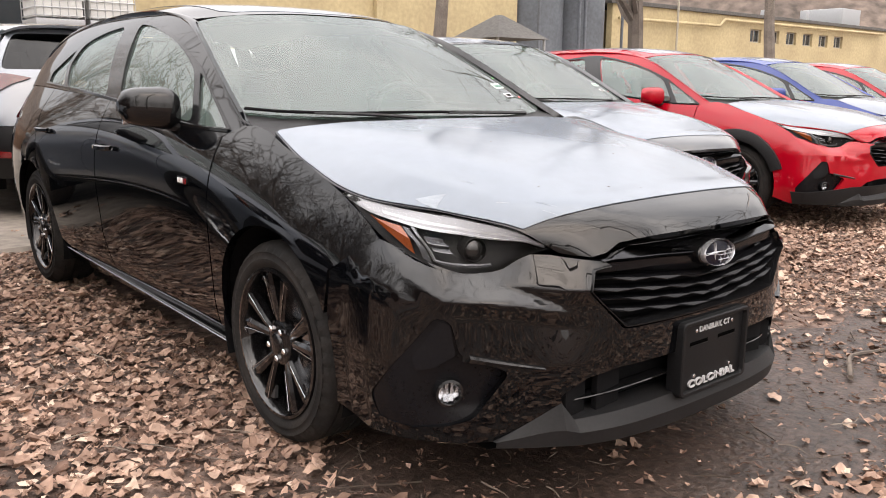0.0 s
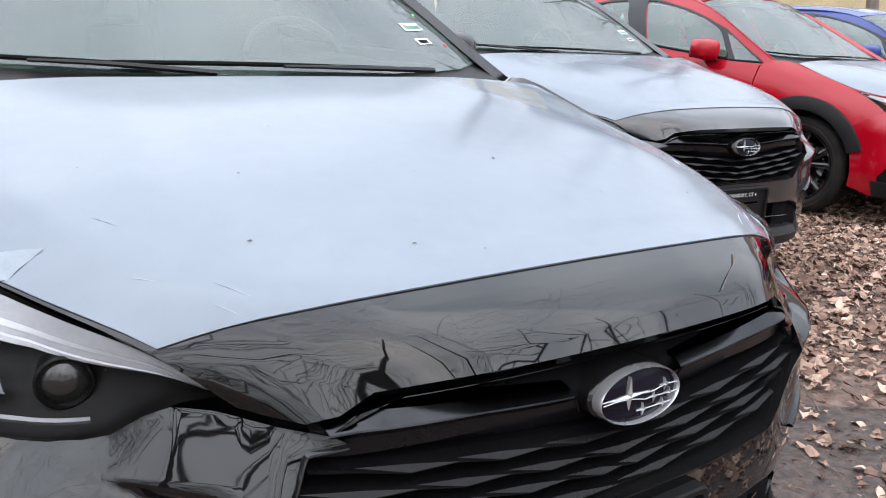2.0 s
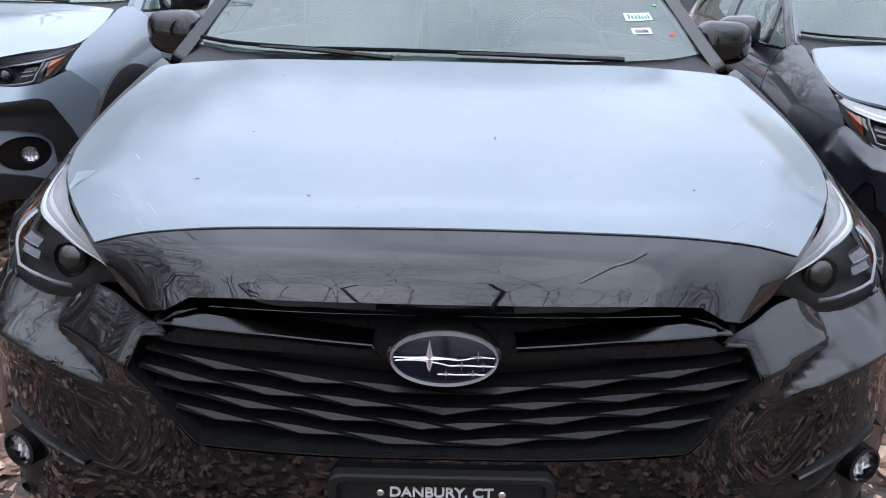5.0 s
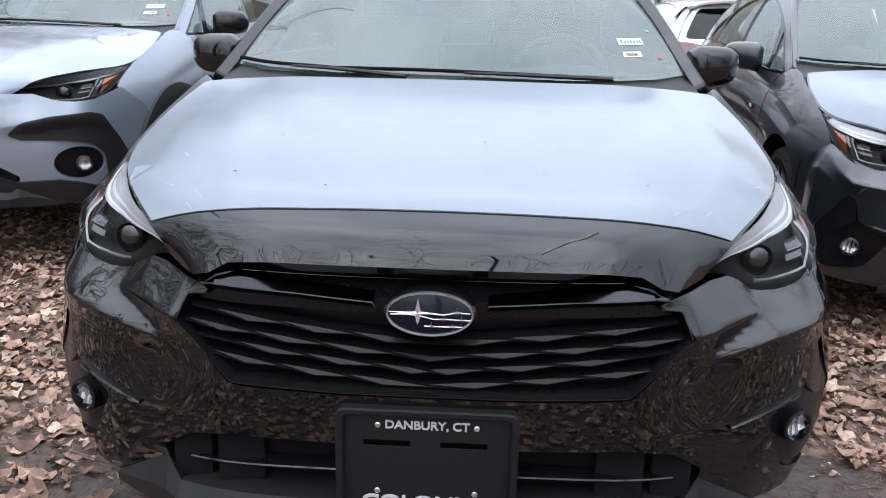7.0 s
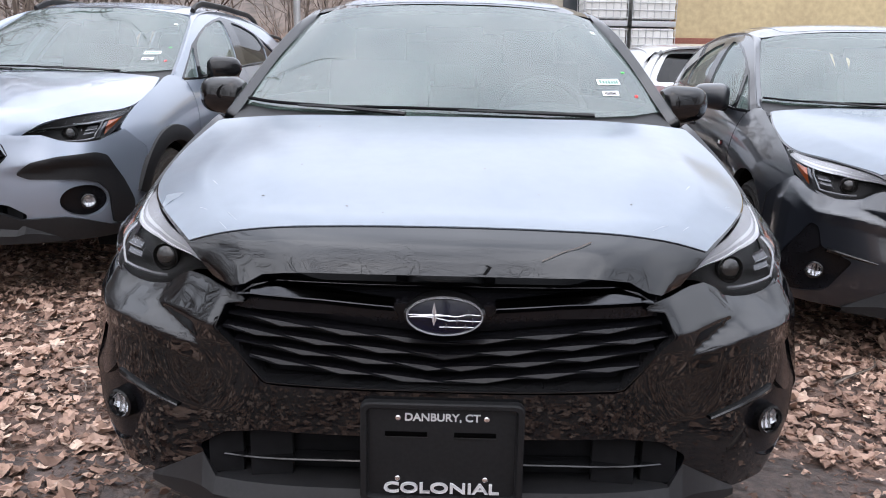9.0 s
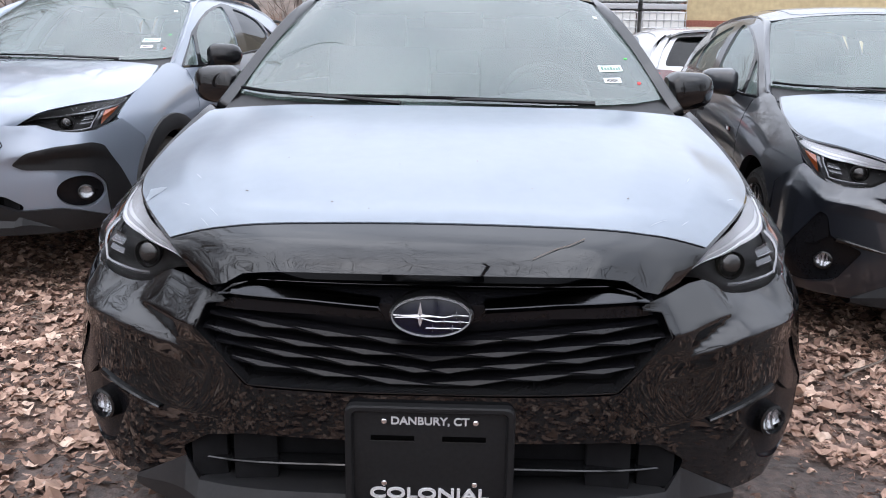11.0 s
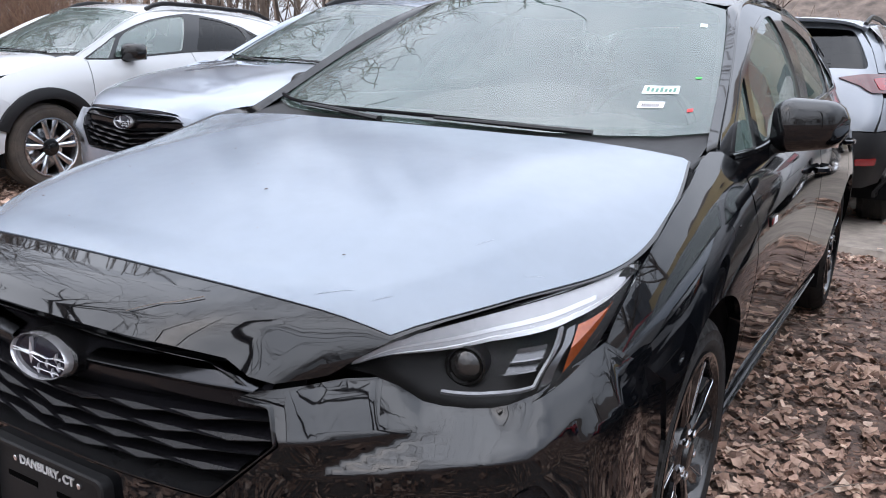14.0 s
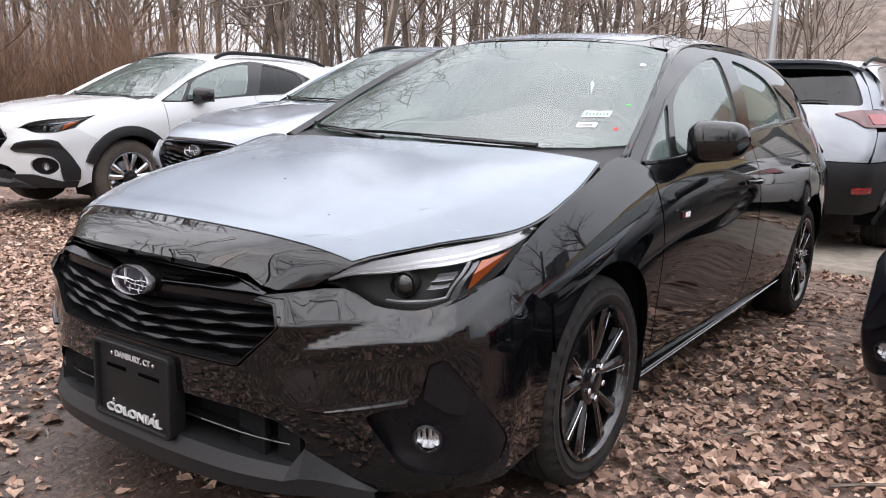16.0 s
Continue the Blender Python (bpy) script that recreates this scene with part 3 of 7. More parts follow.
TAIL_Z = [0.20, 0.45, 0.60, 0.85, 1.0, 1.2, 1.38]
tail_half = np.array([
    [(0, 4.40, 0.20), (0.45, 4.37, 0.20), (0.68, 4.25, 0.20), (0.76, 4.08, 0.20)],
    [(0, 4.475, 0.45), (0.48, 4.45, 0.45), (0.74, 4.33, 0.45), (0.835, 4.10, 0.45)],
    [(0, 4.475, 0.60), (0.48, 4.45, 0.60), (0.75, 4.33, 0.60), (0.85, 4.10, 0.60)],
    [(0, 4.40, 0.85), (0.46, 4.38, 0.85), (0.72, 4.26, 0.85), (0.825, 4.08, 0.85)],
    [(0, 4.33, 1.0), (0.43, 4.31, 1.0), (0.65, 4.20, 1.0), (0.745, 4.02, 1.0)],
    [(0, 4.15, 1.2), (0.38, 4.13, 1.2), (0.57, 4.05, 1.2), (0.655, 3.90, 1.2)],
    [(0, 3.96, 1.39), (0.32, 3.95, 1.385), (0.47, 3.90, 1.37), (0.55, 3.78, 1.35)],
])
TAIL = Outward([-0.85, -0.70, -0.45, 0, 0.45, 0.70, 0.85], TAIL_Z, np.concatenate([tail_half[:, :0:-1] * (-1, 1, 1), tail_half], axis=1))

AXLE_F, AXLE_R = 0.889, 3.557


def wheel(parent, y, side, z0, style, r_tyre=0.318, mat_tyre=RUBBER, detail=True):
    """One road wheel with its tyre, rim, spokes, hub cap and nuts; side is +1 or -1."""
    r_rim = 0.232
    out = 0.858
    hold = new("wheel")
    hold.parent = parent
    hold.location = (0, y, z0)
    ground = r_tyre

    def put(name, v, f, mat, label="", sharp=35):
        v = np.array(v, float)
        v[:, 0] = (out + v[:, 0]) * side
        if side < 0:
            f = [t[::-1] for t in f]
        return add_mesh(name, v, f, mat, hold, label=label, sharp=sharp)

    prof = [(-0.205, r_rim - 0.004), (-0.222, r_rim + 0.02), (-0.226, r_tyre - 0.045), (-0.215, r_tyre - 0.014), (-0.195, r_tyre - 0.002)]
    for k in range(4):
        x = -0.175 + k * 0.042
        prof += [(x - 0.004, r_tyre), (x - 0.003, r_tyre - 0.007), (x + 0.003, r_tyre - 0.007), (x + 0.004, r_tyre)]
    prof += [(-0.030, r_tyre - 0.002), (-0.010, r_tyre - 0.014), (0.000, r_tyre - 0.028), (0.0025, r_tyre - 0.031), (0.001, r_tyre - 0.036), (0.001, r_tyre - 0.050), (0.0035, r_tyre - 0.053), (0.003, r_tyre - 0.058), (0.0, r_rim + 0.018), (-0.006, r_rim + 0.008), (-0.015, r_rim - 0.004)]
    around = 120 if detail else 48
    v, f = lathe(prof, around)
    # grooves across both shoulders of the tread
    v = np.array(v).reshape(len(prof), around, 3)
    for i, (x, r) in enumerate(prof):
        if r_tyre - 0.047 < r < r_tyre - 0.001 and (x > -0.02 or x < -0.19) and x < 0.0015:
            v[i, ::3, 1:] *= 1 - 0.006 / r
            v[i, ::3, 0] -= 0.003 if x > -0.1 else -0.003
    v = v.reshape(-1, 3)
    put("tyre", v, f, mat_tyre, "worn black rubber tyre with leaf dust")
    dark = ALLOYBLACK if style in ("black", "two_tone") else SILVER
    v, f = lathe([(-0.012, r_rim + 0.006), (0.0, r_rim + 0.004), (0.001, r_rim - 0.006), (-0.012, r_rim - 0.014), (-0.06, r_rim - 0.022), (-0.19, r_rim - 0.02), (-0.20, r_rim)], 72)
    put("rim", v, f, dark)
    v, f = lathe([(-0.105, 0.0), (-0.105, 0.145), (-0.115, 0.15), (-0.125, 0.145), (-0.125, 0.0)], 40)
    put("brake_disc", v, f, SILVER, "grey steel brake disc")
    count = 10 if style == "black" else 5
    for k in range(5):
        if style == "black":
            pairs = ((-13, -5), (13, 5))
        elif style == "two_tone":
            pairs = ((-10, -3), (10, 3))
        else:
            pairs = ((-14, -9), (14, 9))
        for a_out, a_in in pairs:
            base = 90 + 72 * k
            a0, a1 = radians(base + a_in), radians(base + a_out)
            pi = np.array([math.cos(a0), math.sin(a0)]) * 0.055
            po = np.array([math.cos(a1), math.sin(a1)]) * (r_rim - 0.008)
            d = (po - pi) / np.linalg.norm(po - pi)
            n = np.array([-d[1], d[0]])
            wi, wo = (0.014, 0.021) if style == "black" else (0.016, 0.021) if style == "two_tone" else (0.018, 0.026)
            rows = []
            for s, x, w in ((0, -0.022, wi), (0.25, -0.016, wi), (0.6, -0.012, (wi + wo) / 2), (0.92, -0.008, wo), (1.0, -0.012, wo * 1.2)):
                c = pi + (po - pi) * s
                ring = [(x, c + n * w * 0.35), (x - 0.008, c + n * w), (x - 0.035, c + n * w * 0.9), (x - 0.035, c - n * w * 0.9), (x - 0.008, c - n * w), (x, c - n * w * 0.35)]
                rows.append([(q[0], q[1][0], q[1][1]) for q in ring])
            vv, ff = grid_mesh(np.array(rows), close_u=True)
            put("spoke", vv, ff, ALLOYBLACK if style == "black" else SILVER, sharp=25)
            if style == "black":
                # a thin machined line along the outer flank, turning in at the rim, and a bright cut facet beside it
                flank = 1 if a_out > 0 else -1
                line = [pi + (po - pi) * q + n * flank * w for q, w in ((0.22, wi * 0.55), (0.60, (wi + wo) * 0.32), (0.93, wo * 0.80))]
                path = [(-0.0155, *line[0]), (-0.0108, *line[1]), (-0.0075, *line[2]), (-0.010, *(line[2] + n * flank * 0.022 - d * 0.012))]
                vv, ff = tube(path, [0.0009, 0.0013, 0.0015, 0.0009], 5)
                put("spoke_edge", vv, ff, SILVER, "machined bright spoke edge")
                q0, q1, q2 = line[2] + n * flank * 0.004 - d * 0.006, line[2] + n * flank * 0.024 - d * 0.014, line[2] + n * flank * 0.006 - d * 0.050
                vv = [(-0.014, *q0), (-0.016, *q1), (-0.024, *q2), (-0.030, *q0), (-0.030, *q1), (-0.034, *q2)]
                if flank * side > 0:
                    put("spoke_facet", vv, [(0, 1, 2), (5, 4, 3), (0, 3, 4, 1), (1, 4, 5, 2), (2, 5, 3, 0)], LAMPFIN, "bright cut facet by the rim")
    v, f = lathe([(-0.045, 0.078), (-0.02, 0.07), (-0.014, 0.055), (-0.012, 0.034), (-0.004, 0.030), (-0.002, 0.026), (-0.002, 0.0)], 40)
    put("hub_cap", v, f, GLOSSBLACK)
    if detail:
        for k in range(5):
            a = radians(54 + 72 * k)
            v, f = lathe([(-0.03, 0.010), (-0.006, 0.010), (-0.003, 0.007), (-0.003, 0.0)], 6)
            v = v + (0, 0.05 * math.cos(a), 0.05 * math.sin(a))
            put("lug_nut", v, f, CHROME)
    return hold


def stars(parent, cz, y):
    """The badge's pattern as plain four-pointed shapes with thin lines that sweep to the rim."""
    hw, hh = 0.0755, 0.0365
    spot = lambda a, b, lift: (a * hw, y - lift + b * hh * 0.16, cz + b * hh)
    for a, b, rx, rz in ((-0.27, 0.06, 0.040, 0.027), (0.62, 0.14, 0.010, 0.009), (0.32, -0.18, 0.009, 0.009), (0.72, -0.20, 0.009, 0.008), (0.04, -0.53, 0.010, 0.009), (0.53, -0.52, 0.009, 0.008)):
        cx, cy, c_z = spot(a, b, 0.003)
        pts = []
        for k in range(8):
            t = math.pi / 4 * k
            q = 1.0 if k % 2 == 0 else 0.17
            pts.append((cx + q * rx * math.cos(t), c_z + q * rz * math.sin(t)))
        v, f = prism(pts, cy, cy + 0.006, 1.0)
        n = len(pts)
        v.append((cx, cy - 0.0035, c_z))
        f = f[1:] + [(2 * n, (i + 1) % n, i) for i in range(n)]
        add_mesh("badge_star", v, [t[::-1] for t in f], STARMETAL, parent, smooth=False)
    for line in (((-0.93, 0.10), (-0.5, 0.09), (-0.1, 0.10), (0.25, 0.02), (0.62, 0.13), (0.92, 0.12)), ((0.10, -0.20), (0.32, -0.18), (0.72, -0.20), (0.93, -0.20)), ((-0.12, -0.53), (0.3, -0.53), (0.75, -0.52)), ((-0.90, -0.02), (-0.5, 0.0), (0.02, -0.16), (0.10, -0.20))):
        v, f = tube([spot(a, b, 0.003) for a, b in curve(line, 4)], 0.0011, 5)
        add_mesh("badge_line", v, f, STARMETAL, parent)


def text_mesh(name, body, size, mat, parent, m, width=None, extrude=0.0012):
    """Raised letters in the built-in font, centred, fitted to a width."""
    cu = bpy.data.curves.new(name, "FONT")
    cu.body, cu.size, cu.extrude, cu.align_x, cu.align_y = body, size, extrude, "CENTER", "CENTER"
    cu.offset = size * 0.018
    ob = bpy.data.objects.new(name, cu)
    me = bpy.data.meshes.new_from_object(ob)
    bpy.data.objects.remove(ob)
    xs = [v.co.x for v in me.vertices]
    k = width / (max(xs) - min(xs)) if width else 1.0
    me.transform(m @ Matrix.Diagonal((k, 1, 1, 1)))
    me.materials.append(mat)
    out = new(name, me)
    out.parent = parent
    return out


def dealer_plate(car, y0):
    """The black plastic plate holder on the bumper, with its raised rim, slots, screws and white lettering."""
    plate = new("plate_holder")
    plate.parent = car
    plate["label"] = "black plastic plate holder with white lettering"
    y = -0.098
    def ring(half_w, half_h, r, yy):
        o = rounded([(-half_w, 0.375 - half_h), (half_w, 0.375 - half_h), (half_w, 0.375 + half_h), (-half_w, 0.375 + half_h)], r, 6)
        return np.array([(a, yy, b) for a, b in o])

    v, f = grid_mesh(np.array([ring(0.150, 0.094, 0.012, y + 0.052), ring(0.160, 0.104, 0.018, y + 0.046), ring(0.164, 0.108, 0.020, y + 0.012), ring(0.163, 0.107, 0.020, y - 0.001), ring(0.160, 0.104, 0.018, y - 0.004), ring(0.151, 0.097, 0.014, y - 0.004), ring(0.148, 0.094, 0.012, y + 0.001), ring(0.147, 0.093, 0.012, y + 0.0085)]), close_u=True)
    add_mesh("plate_rim", v, f, PLATEBLACK, plate, sharp=30)
    bm = bmesh.new()
    box(bm, (-0.148, y + 0.008, 0.281), (0.148, y + 0.045, 0.469), 0.002)
    part("plate_back", bm, PLATEBLACK, plate)
    # slots are raised bars with the shade of a recess in their black
    for x in (-0.072, 0.066):
        bm = bmesh.new()
        box(bm, (x - 0.042, y + 0.0065, 0.408), (x + 0.042, y + 0.009, 0.418), 0.001)
        part("plate_slot", bm, SLOT, plate)
        bm = bmesh.new()
        box(bm, (x - 0.042, y + 0.0060, 0.4055), (x + 0.042, y + 0.009, 0.4075), 0.0005)
        part("slot_edge", bm, PLASTIC, plate)
    for x, z in ((-0.088, 0.448), (0.088, 0.448), (-0.088, 0.318), (0.088, 0.318)):
        v, f = lathe([(-0.002, 0.006), (0.003, 0.0055), (0.004, 0.004), (0.004, 0.0)], 14)
        v = np.array([(x + p[1], y + 0.008 - p[0], z + p[2]) for p in v])
        add_mesh("plate_screw", v, [t[::-1] for t in f], CHROME, plate)
    up = pose(0, 0, 0, 90)
    text_mesh("plate_letters", "DANBURY, CT", 0.022, LETTER, plate, Matrix.Translation((0, y + 0.0065, 0.449)) @ up, 0.150)
    text_mesh("plate_letters", "COLONIAL", 0.030, LETTER, plate, Matrix.Translation((0, y + 0.0050, 0.297)) @ up, 0.232, 0.003)


def build_car(label, m, paint, *, category="car", group="", film=True, cladding=False, lift=0.0, wheels="black", rails=False, dealer=False, detail=True, glass=SIDEGLASS, rear_glass=None, tyre=RUBBER, name="car", roof_film=True, r_tyre=0.318, arches=False):
    """A five-door hatchback, nose towards -y, built from panels. Its origin is on the ground under the middle of the nose."""
    car = thing(name, m, label, category, group)
    lo = -lift
    step = 0.045 if detail else 0.07
    low_mat = PLASTIC if cladding else paint
    face = FRONT if cladding else SHARP_FRONT
    wz = r_tyre - lift
    ra = 0.368 if not cladding else 0.395

    # bumper with its openings
    fl = uy(0.556)
    top = [(0, 0.716), (ux(0.30), 0.716), (ux(0.40), 0.708), (ux(0.47), 0.700), (ux(0.50), 0.696), (ux(0.597), 0.698), (ux(0.665), 0.673), (ux(0.70), 0.665), (ux(0.74), 0.662), (uy(0.225), 0.669), (uy(0.275), 0.683), (uy(0.395), 0.714), (uy(0.47), 0.668), (fl, 0.616)]
    if not cladding:
        top = [(0, 0.712), (0.34, 0.712), (0.395, 0.700), (0.430, 0.676), (0.520, 0.6855), (0.560, 0.691), (0.607, 0.692), (0.640, 0.680), (0.683, 0.656), (0.72, 0.649), (0.76, 0.646), (0.804, 0.647), (0.837, 0.655), (0.893, 0.671), (0.98, 0.696), (uy(0.395), 0.715), (uy(0.47), 0.667), (fl, 0.615)]
    arch = [(uy(max(-0.05, AXLE_F - math.sqrt(max(0.0, ra**2 - (z - wz) ** 2)))), z) for z in np.linspace(0.50, 0.24, 8)]
    arch = [(min(a, fl), z) for a, z in arch]
    bottom = [(1.064, 0.199), (0.936, 0.205), (0.80, 0.21), (0.62, 0.212), (0.40, 0.21), (0, 0.21)]
    outline = both(top + arch + bottom)
    grille = rounded(both([(0, 0.712), (ux(0.362), 0.706), (ux(0.402), 0.690), (ux(0.462), 0.602), (ux(0.452), 0.588), (ux(0.372), 0.500), (ux(0.345), 0.494), (0, 0.488)]), 0.008, 3)
    if not cladding:
        grille = rounded(both([(0, 0.709), (0.35, 0.708), (0.395, 0.692), (0.424, 0.675), (0.404, 0.667), (0.450, 0.657), (0.474, 0.606), (0.366, 0.501), (0.345, 0.498), (0, 0.499)]), 0.004, 3)
    intake = rounded(both([(0, 0.402), (0.366, 0.394), (0.458, 0.376), (0.530, 0.330), (0.50, 0.268), (0, 0.262)]), 0.012, 4)
    pocket = np.array([(0.672, 0.408), (0.722, 0.336), (0.758, 0.285), (0.802, 0.268), (0.916, 0.248), (1.015, 0.262), (1.030, 0.325), (0.918, 0.471), (0.862, 0.545), (0.823, 0.536), (0.800, 0.455)])
    pocket = rounded(pocket, 0.016, 4)
    fog = (ux(0.757), 0.349)
    if cladding:
        pocket = np.array([(0.788 + 0.115 * math.cos(a), 0.386 + 0.074 * math.sin(a)) for a in np.linspace(0, 2 * math.pi, 28, endpoint=False)])
        fog = (0.800, 0.382)
    panel("front_bumper", face, outline, paint, car, sides=(1,), holes=[grille, intake, pocket, pocket * (-1, 1)], step=(0.010 if dealer else 0.02) if detail else 0.04, depth=0.03, lines=[[(s * u, z) for u, z in zip(np.linspace(0.49, 1.14, 40), np.interp(np.linspace(0.49, 1.14, 40), EDGE_U, zs))] for s in (1, -1) for zs in (UPPER_Z, LOWER_Z)] if not cladding else [[(s * u, np.polyval(CHEEK_LINE, u)) for u in np.linspace(0.44, 1.0, 30)] for s in (1, -1)])
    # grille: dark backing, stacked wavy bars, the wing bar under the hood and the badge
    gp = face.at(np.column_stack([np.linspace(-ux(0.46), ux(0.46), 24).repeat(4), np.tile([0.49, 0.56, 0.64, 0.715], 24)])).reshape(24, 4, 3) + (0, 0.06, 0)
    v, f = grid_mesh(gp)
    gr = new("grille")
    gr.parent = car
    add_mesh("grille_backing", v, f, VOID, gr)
    half_at = lambda z: float(np.interp(z, [0.500, 0.606, 0.657, 0.668], [0.354, 0.466, 0.443, 0.396]))
    depth_at = lambda x, z: float(face.at([(ux(x), z)])[0][1])
    # four zigzag bars that rise towards their ends: a straight ridge behind, a folded edge in front
    for zc, shift in ((0.598, 0.012), (0.571, 0.066), (0.545, 0.096), (0.517, 0.018)):
        end = next(x for x in np.arange(0.30, 0.50, 0.002) if x > half_at(zc + 0.085 * x) - 0.013)
        folds = [shift + 0.063 * k for k in range(-1, 8) if 0.03 < shift + 0.063 * k < end - 0.02]
        odd = [k for k in range(-1, 8) if 0.03 < shift + 0.063 * k < end - 0.02]
        low = [k % 2 for k in odd]
        xs = [-end] + [-x for x in folds[::-1]] + [0.0] + folds + [end]
        sag = [0.3] + low[::-1] + [1 - low[0]] + low + [0.3]
        rows = []
        for x, g in zip(xs, sag):
            z, y = zc + 0.085 * abs(x), depth_at(x, zc + 0.085 * abs(x))
            a = 0.0012 + 0.0066 * g
            rows.append([(x, y + 0.055, z + 0.004), (x, y + 0.019, z), (x, y + 0.012, z - a), (x, y + 0.013, z - a - 0.002), (x, y + 0.030, z - a - 0.003), (x, y + 0.055, z - 0.014)])
        v, f = grid_mesh(np.array(rows))
        add_mesh("grille_bar", v, f, SATIN, gr, smooth=False)
    # the smooth dark shelf over the bars
    rows = []
    for x in np.linspace(-0.43, 0.43, 25):
        rows.append([(x, depth_at(x, z) + d, z) for z, d in ((0.690, 0.040), (0.672, 0.016), (0.645, 0.022), (0.606 + 0.085 * abs(x), 0.045))])
    v, f = grid_mesh(np.array(rows))
    add_mesh("grille_shelf", v, [t[::-1] for t in f], SATIN, gr)
    # the frame round the bars
    hexagon = rounded([(-0.397, 0.668), (-0.445, 0.658), (-0.468, 0.606), (-0.360, 0.501), (0.360, 0.501), (0.468, 0.606), (0.445, 0.658), (0.397, 0.668)], 0.006, 3)
    hexagon = densify(hexagon, 0.03)
    rings = [np.array([(x, depth_at(x, z) + d, z) for x, z in shrink(hexagon, w)]) for w, d in ((0.0, 0.002), (0.001, -0.004), (0.003, -0.004), (0.007, 0.020), (0.012, 0.050))]
    v, f = grid_mesh(np.array(rings), close_u=True)
    keep = [t for t in f if max(v[i][2] for i in t) < 0.664 or min(abs(v[i][0]) for i in t) > 0.40]
    add_mesh("grille_frame", v, keep, GLOSSBLACK, gr, sharp=25)
    for s in (1, -1):
        rows = []
        for x in np.linspace(0.100, 0.418, 12):
            t = (x - 0.100) / 0.318
            top_z = float(np.interp(x, [0.10, 0.235, 0.378, 0.418], [0.680, 0.689, 0.699, 0.679]))
            low_z = float(np.interp(x, [0.10, 0.235, 0.402, 0.418], [0.669, 0.678, 0.682, 0.676]))
            y = depth_at(x, 0.68) - 0.002
            rows.append([(s * x, y + 0.05, top_z + 0.002), (s * x, y + 0.016, top_z), (s * x, y + 0.001, low_z + 0.001), (s * x, y, low_z - 0.001), (s * x, y + 0.012, low_z - 0.012), (s * x, y + 0.05, low_z - 0.012)])
        v, f = grid_mesh(np.array(rows), close_u=True)
        add_mesh("grille_wing", v, [t[::-1] for t in f] if s < 0 else f, DARKCHROME, gr, sharp=15)
        y = depth_at(0.1, 0.66)
        v, f = tube([(s * 0.101, y + 0.001, 0.668), (s * 0.096, y + 0.002, 0.660), (s * 0.089, y + 0.004, 0.646)], [0.0022, 0.0018, 0.001], 5)
        add_mesh("wing_bracket", v, f, DARKCHROME, gr)
    badge = new("badge")
    badge.parent = car
    ce = np.array([0, face.at([(0, 0.657)])[0][1], 0.657])
    a = np.linspace(0, 2 * math.pi, 48, endpoint=False)
    for nm, mt, prof in (("badge_ring", STARMETAL, [(1.0, 0.012), (1.0, -0.004), (0.975, -0.008), (0.945, -0.004), (0.94, 0.006)]), ("badge_face", BLUE_ENAMEL, [(0.945, 0.0), (0.6, -0.003), (0.001, -0.004)]), ("badge_mount", GLOSSBLACK, [(1.08, 0.05), (1.06, 0.012), (1.0, 0.008)])):
        g = np.zeros((len(prof), 48, 3))
        for i, (s, dy) in enumerate(prof):
            g[i, :, 0], g[i, :, 1], g[i, :, 2] = 0.0755 * s * np.cos(a), ce[1] + dy - 0.012 + 0.006 * s * np.sin(a), ce[2] + 0.0365 * s * np.sin(a)
        v, f = grid_mesh(g, close_u=True)
        add_mesh(nm, v, f, mt, badge)
    stars(badge, ce[2], ce[1] - 0.0145)

    if dealer:
        dealer_plate(car, ce[1])

    # lower lip, intake slats and fog lamps
    gl = []
    for u in sorted(list(np.linspace(-0.70, 0.70, 43)) + [0.534, -0.534, 0.500, -0.500]):
        p = face.at([(u, 0.235)])[0]
        zt = float(np.interp(abs(u), [0, 0.18, 0.40, 0.500, 0.534, 0.70], [0.284, 0.283, 0.273, 0.266, 0.312, 0.214]))
        w = float(np.interp(abs(u), [0, 0.50, 0.60, 0.70], [0.050, 0.048, 0.030, 0.006]))
        back = face.at([(u, min(0.33, zt))])[0][1] - p[1]
        gl.append([(p[0], p[1] + 0.05, zt + 0.004), (p[0], p[1] + min(back, 0.0) - w * (0.35 if abs(u) < 0.51 else 0.12), zt), (p[0], p[1] - w, 0.40 * min(zt, 0.285) + 0.130), (p[0], p[1] - w * 0.85, 0.200), (p[0], p[1] + 0.03, 0.185), (p[0], p[1] + 0.10, 0.185)])
    v, f = grid_mesh(np.array(gl))
    add_mesh("front_lip", v, [t[::-1] for t in f], PLASTIC, car, sharp=20, label="matte black plastic chin lip")
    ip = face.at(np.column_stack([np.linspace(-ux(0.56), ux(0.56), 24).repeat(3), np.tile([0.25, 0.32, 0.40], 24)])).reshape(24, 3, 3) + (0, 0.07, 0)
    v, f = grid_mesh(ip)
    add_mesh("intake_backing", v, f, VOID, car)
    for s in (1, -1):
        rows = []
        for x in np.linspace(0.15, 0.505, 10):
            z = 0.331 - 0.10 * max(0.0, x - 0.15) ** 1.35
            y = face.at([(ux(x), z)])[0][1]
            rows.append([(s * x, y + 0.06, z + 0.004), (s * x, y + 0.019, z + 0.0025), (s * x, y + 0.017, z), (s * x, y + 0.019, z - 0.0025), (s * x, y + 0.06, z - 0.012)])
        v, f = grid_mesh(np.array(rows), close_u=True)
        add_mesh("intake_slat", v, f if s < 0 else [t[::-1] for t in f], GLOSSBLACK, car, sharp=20)
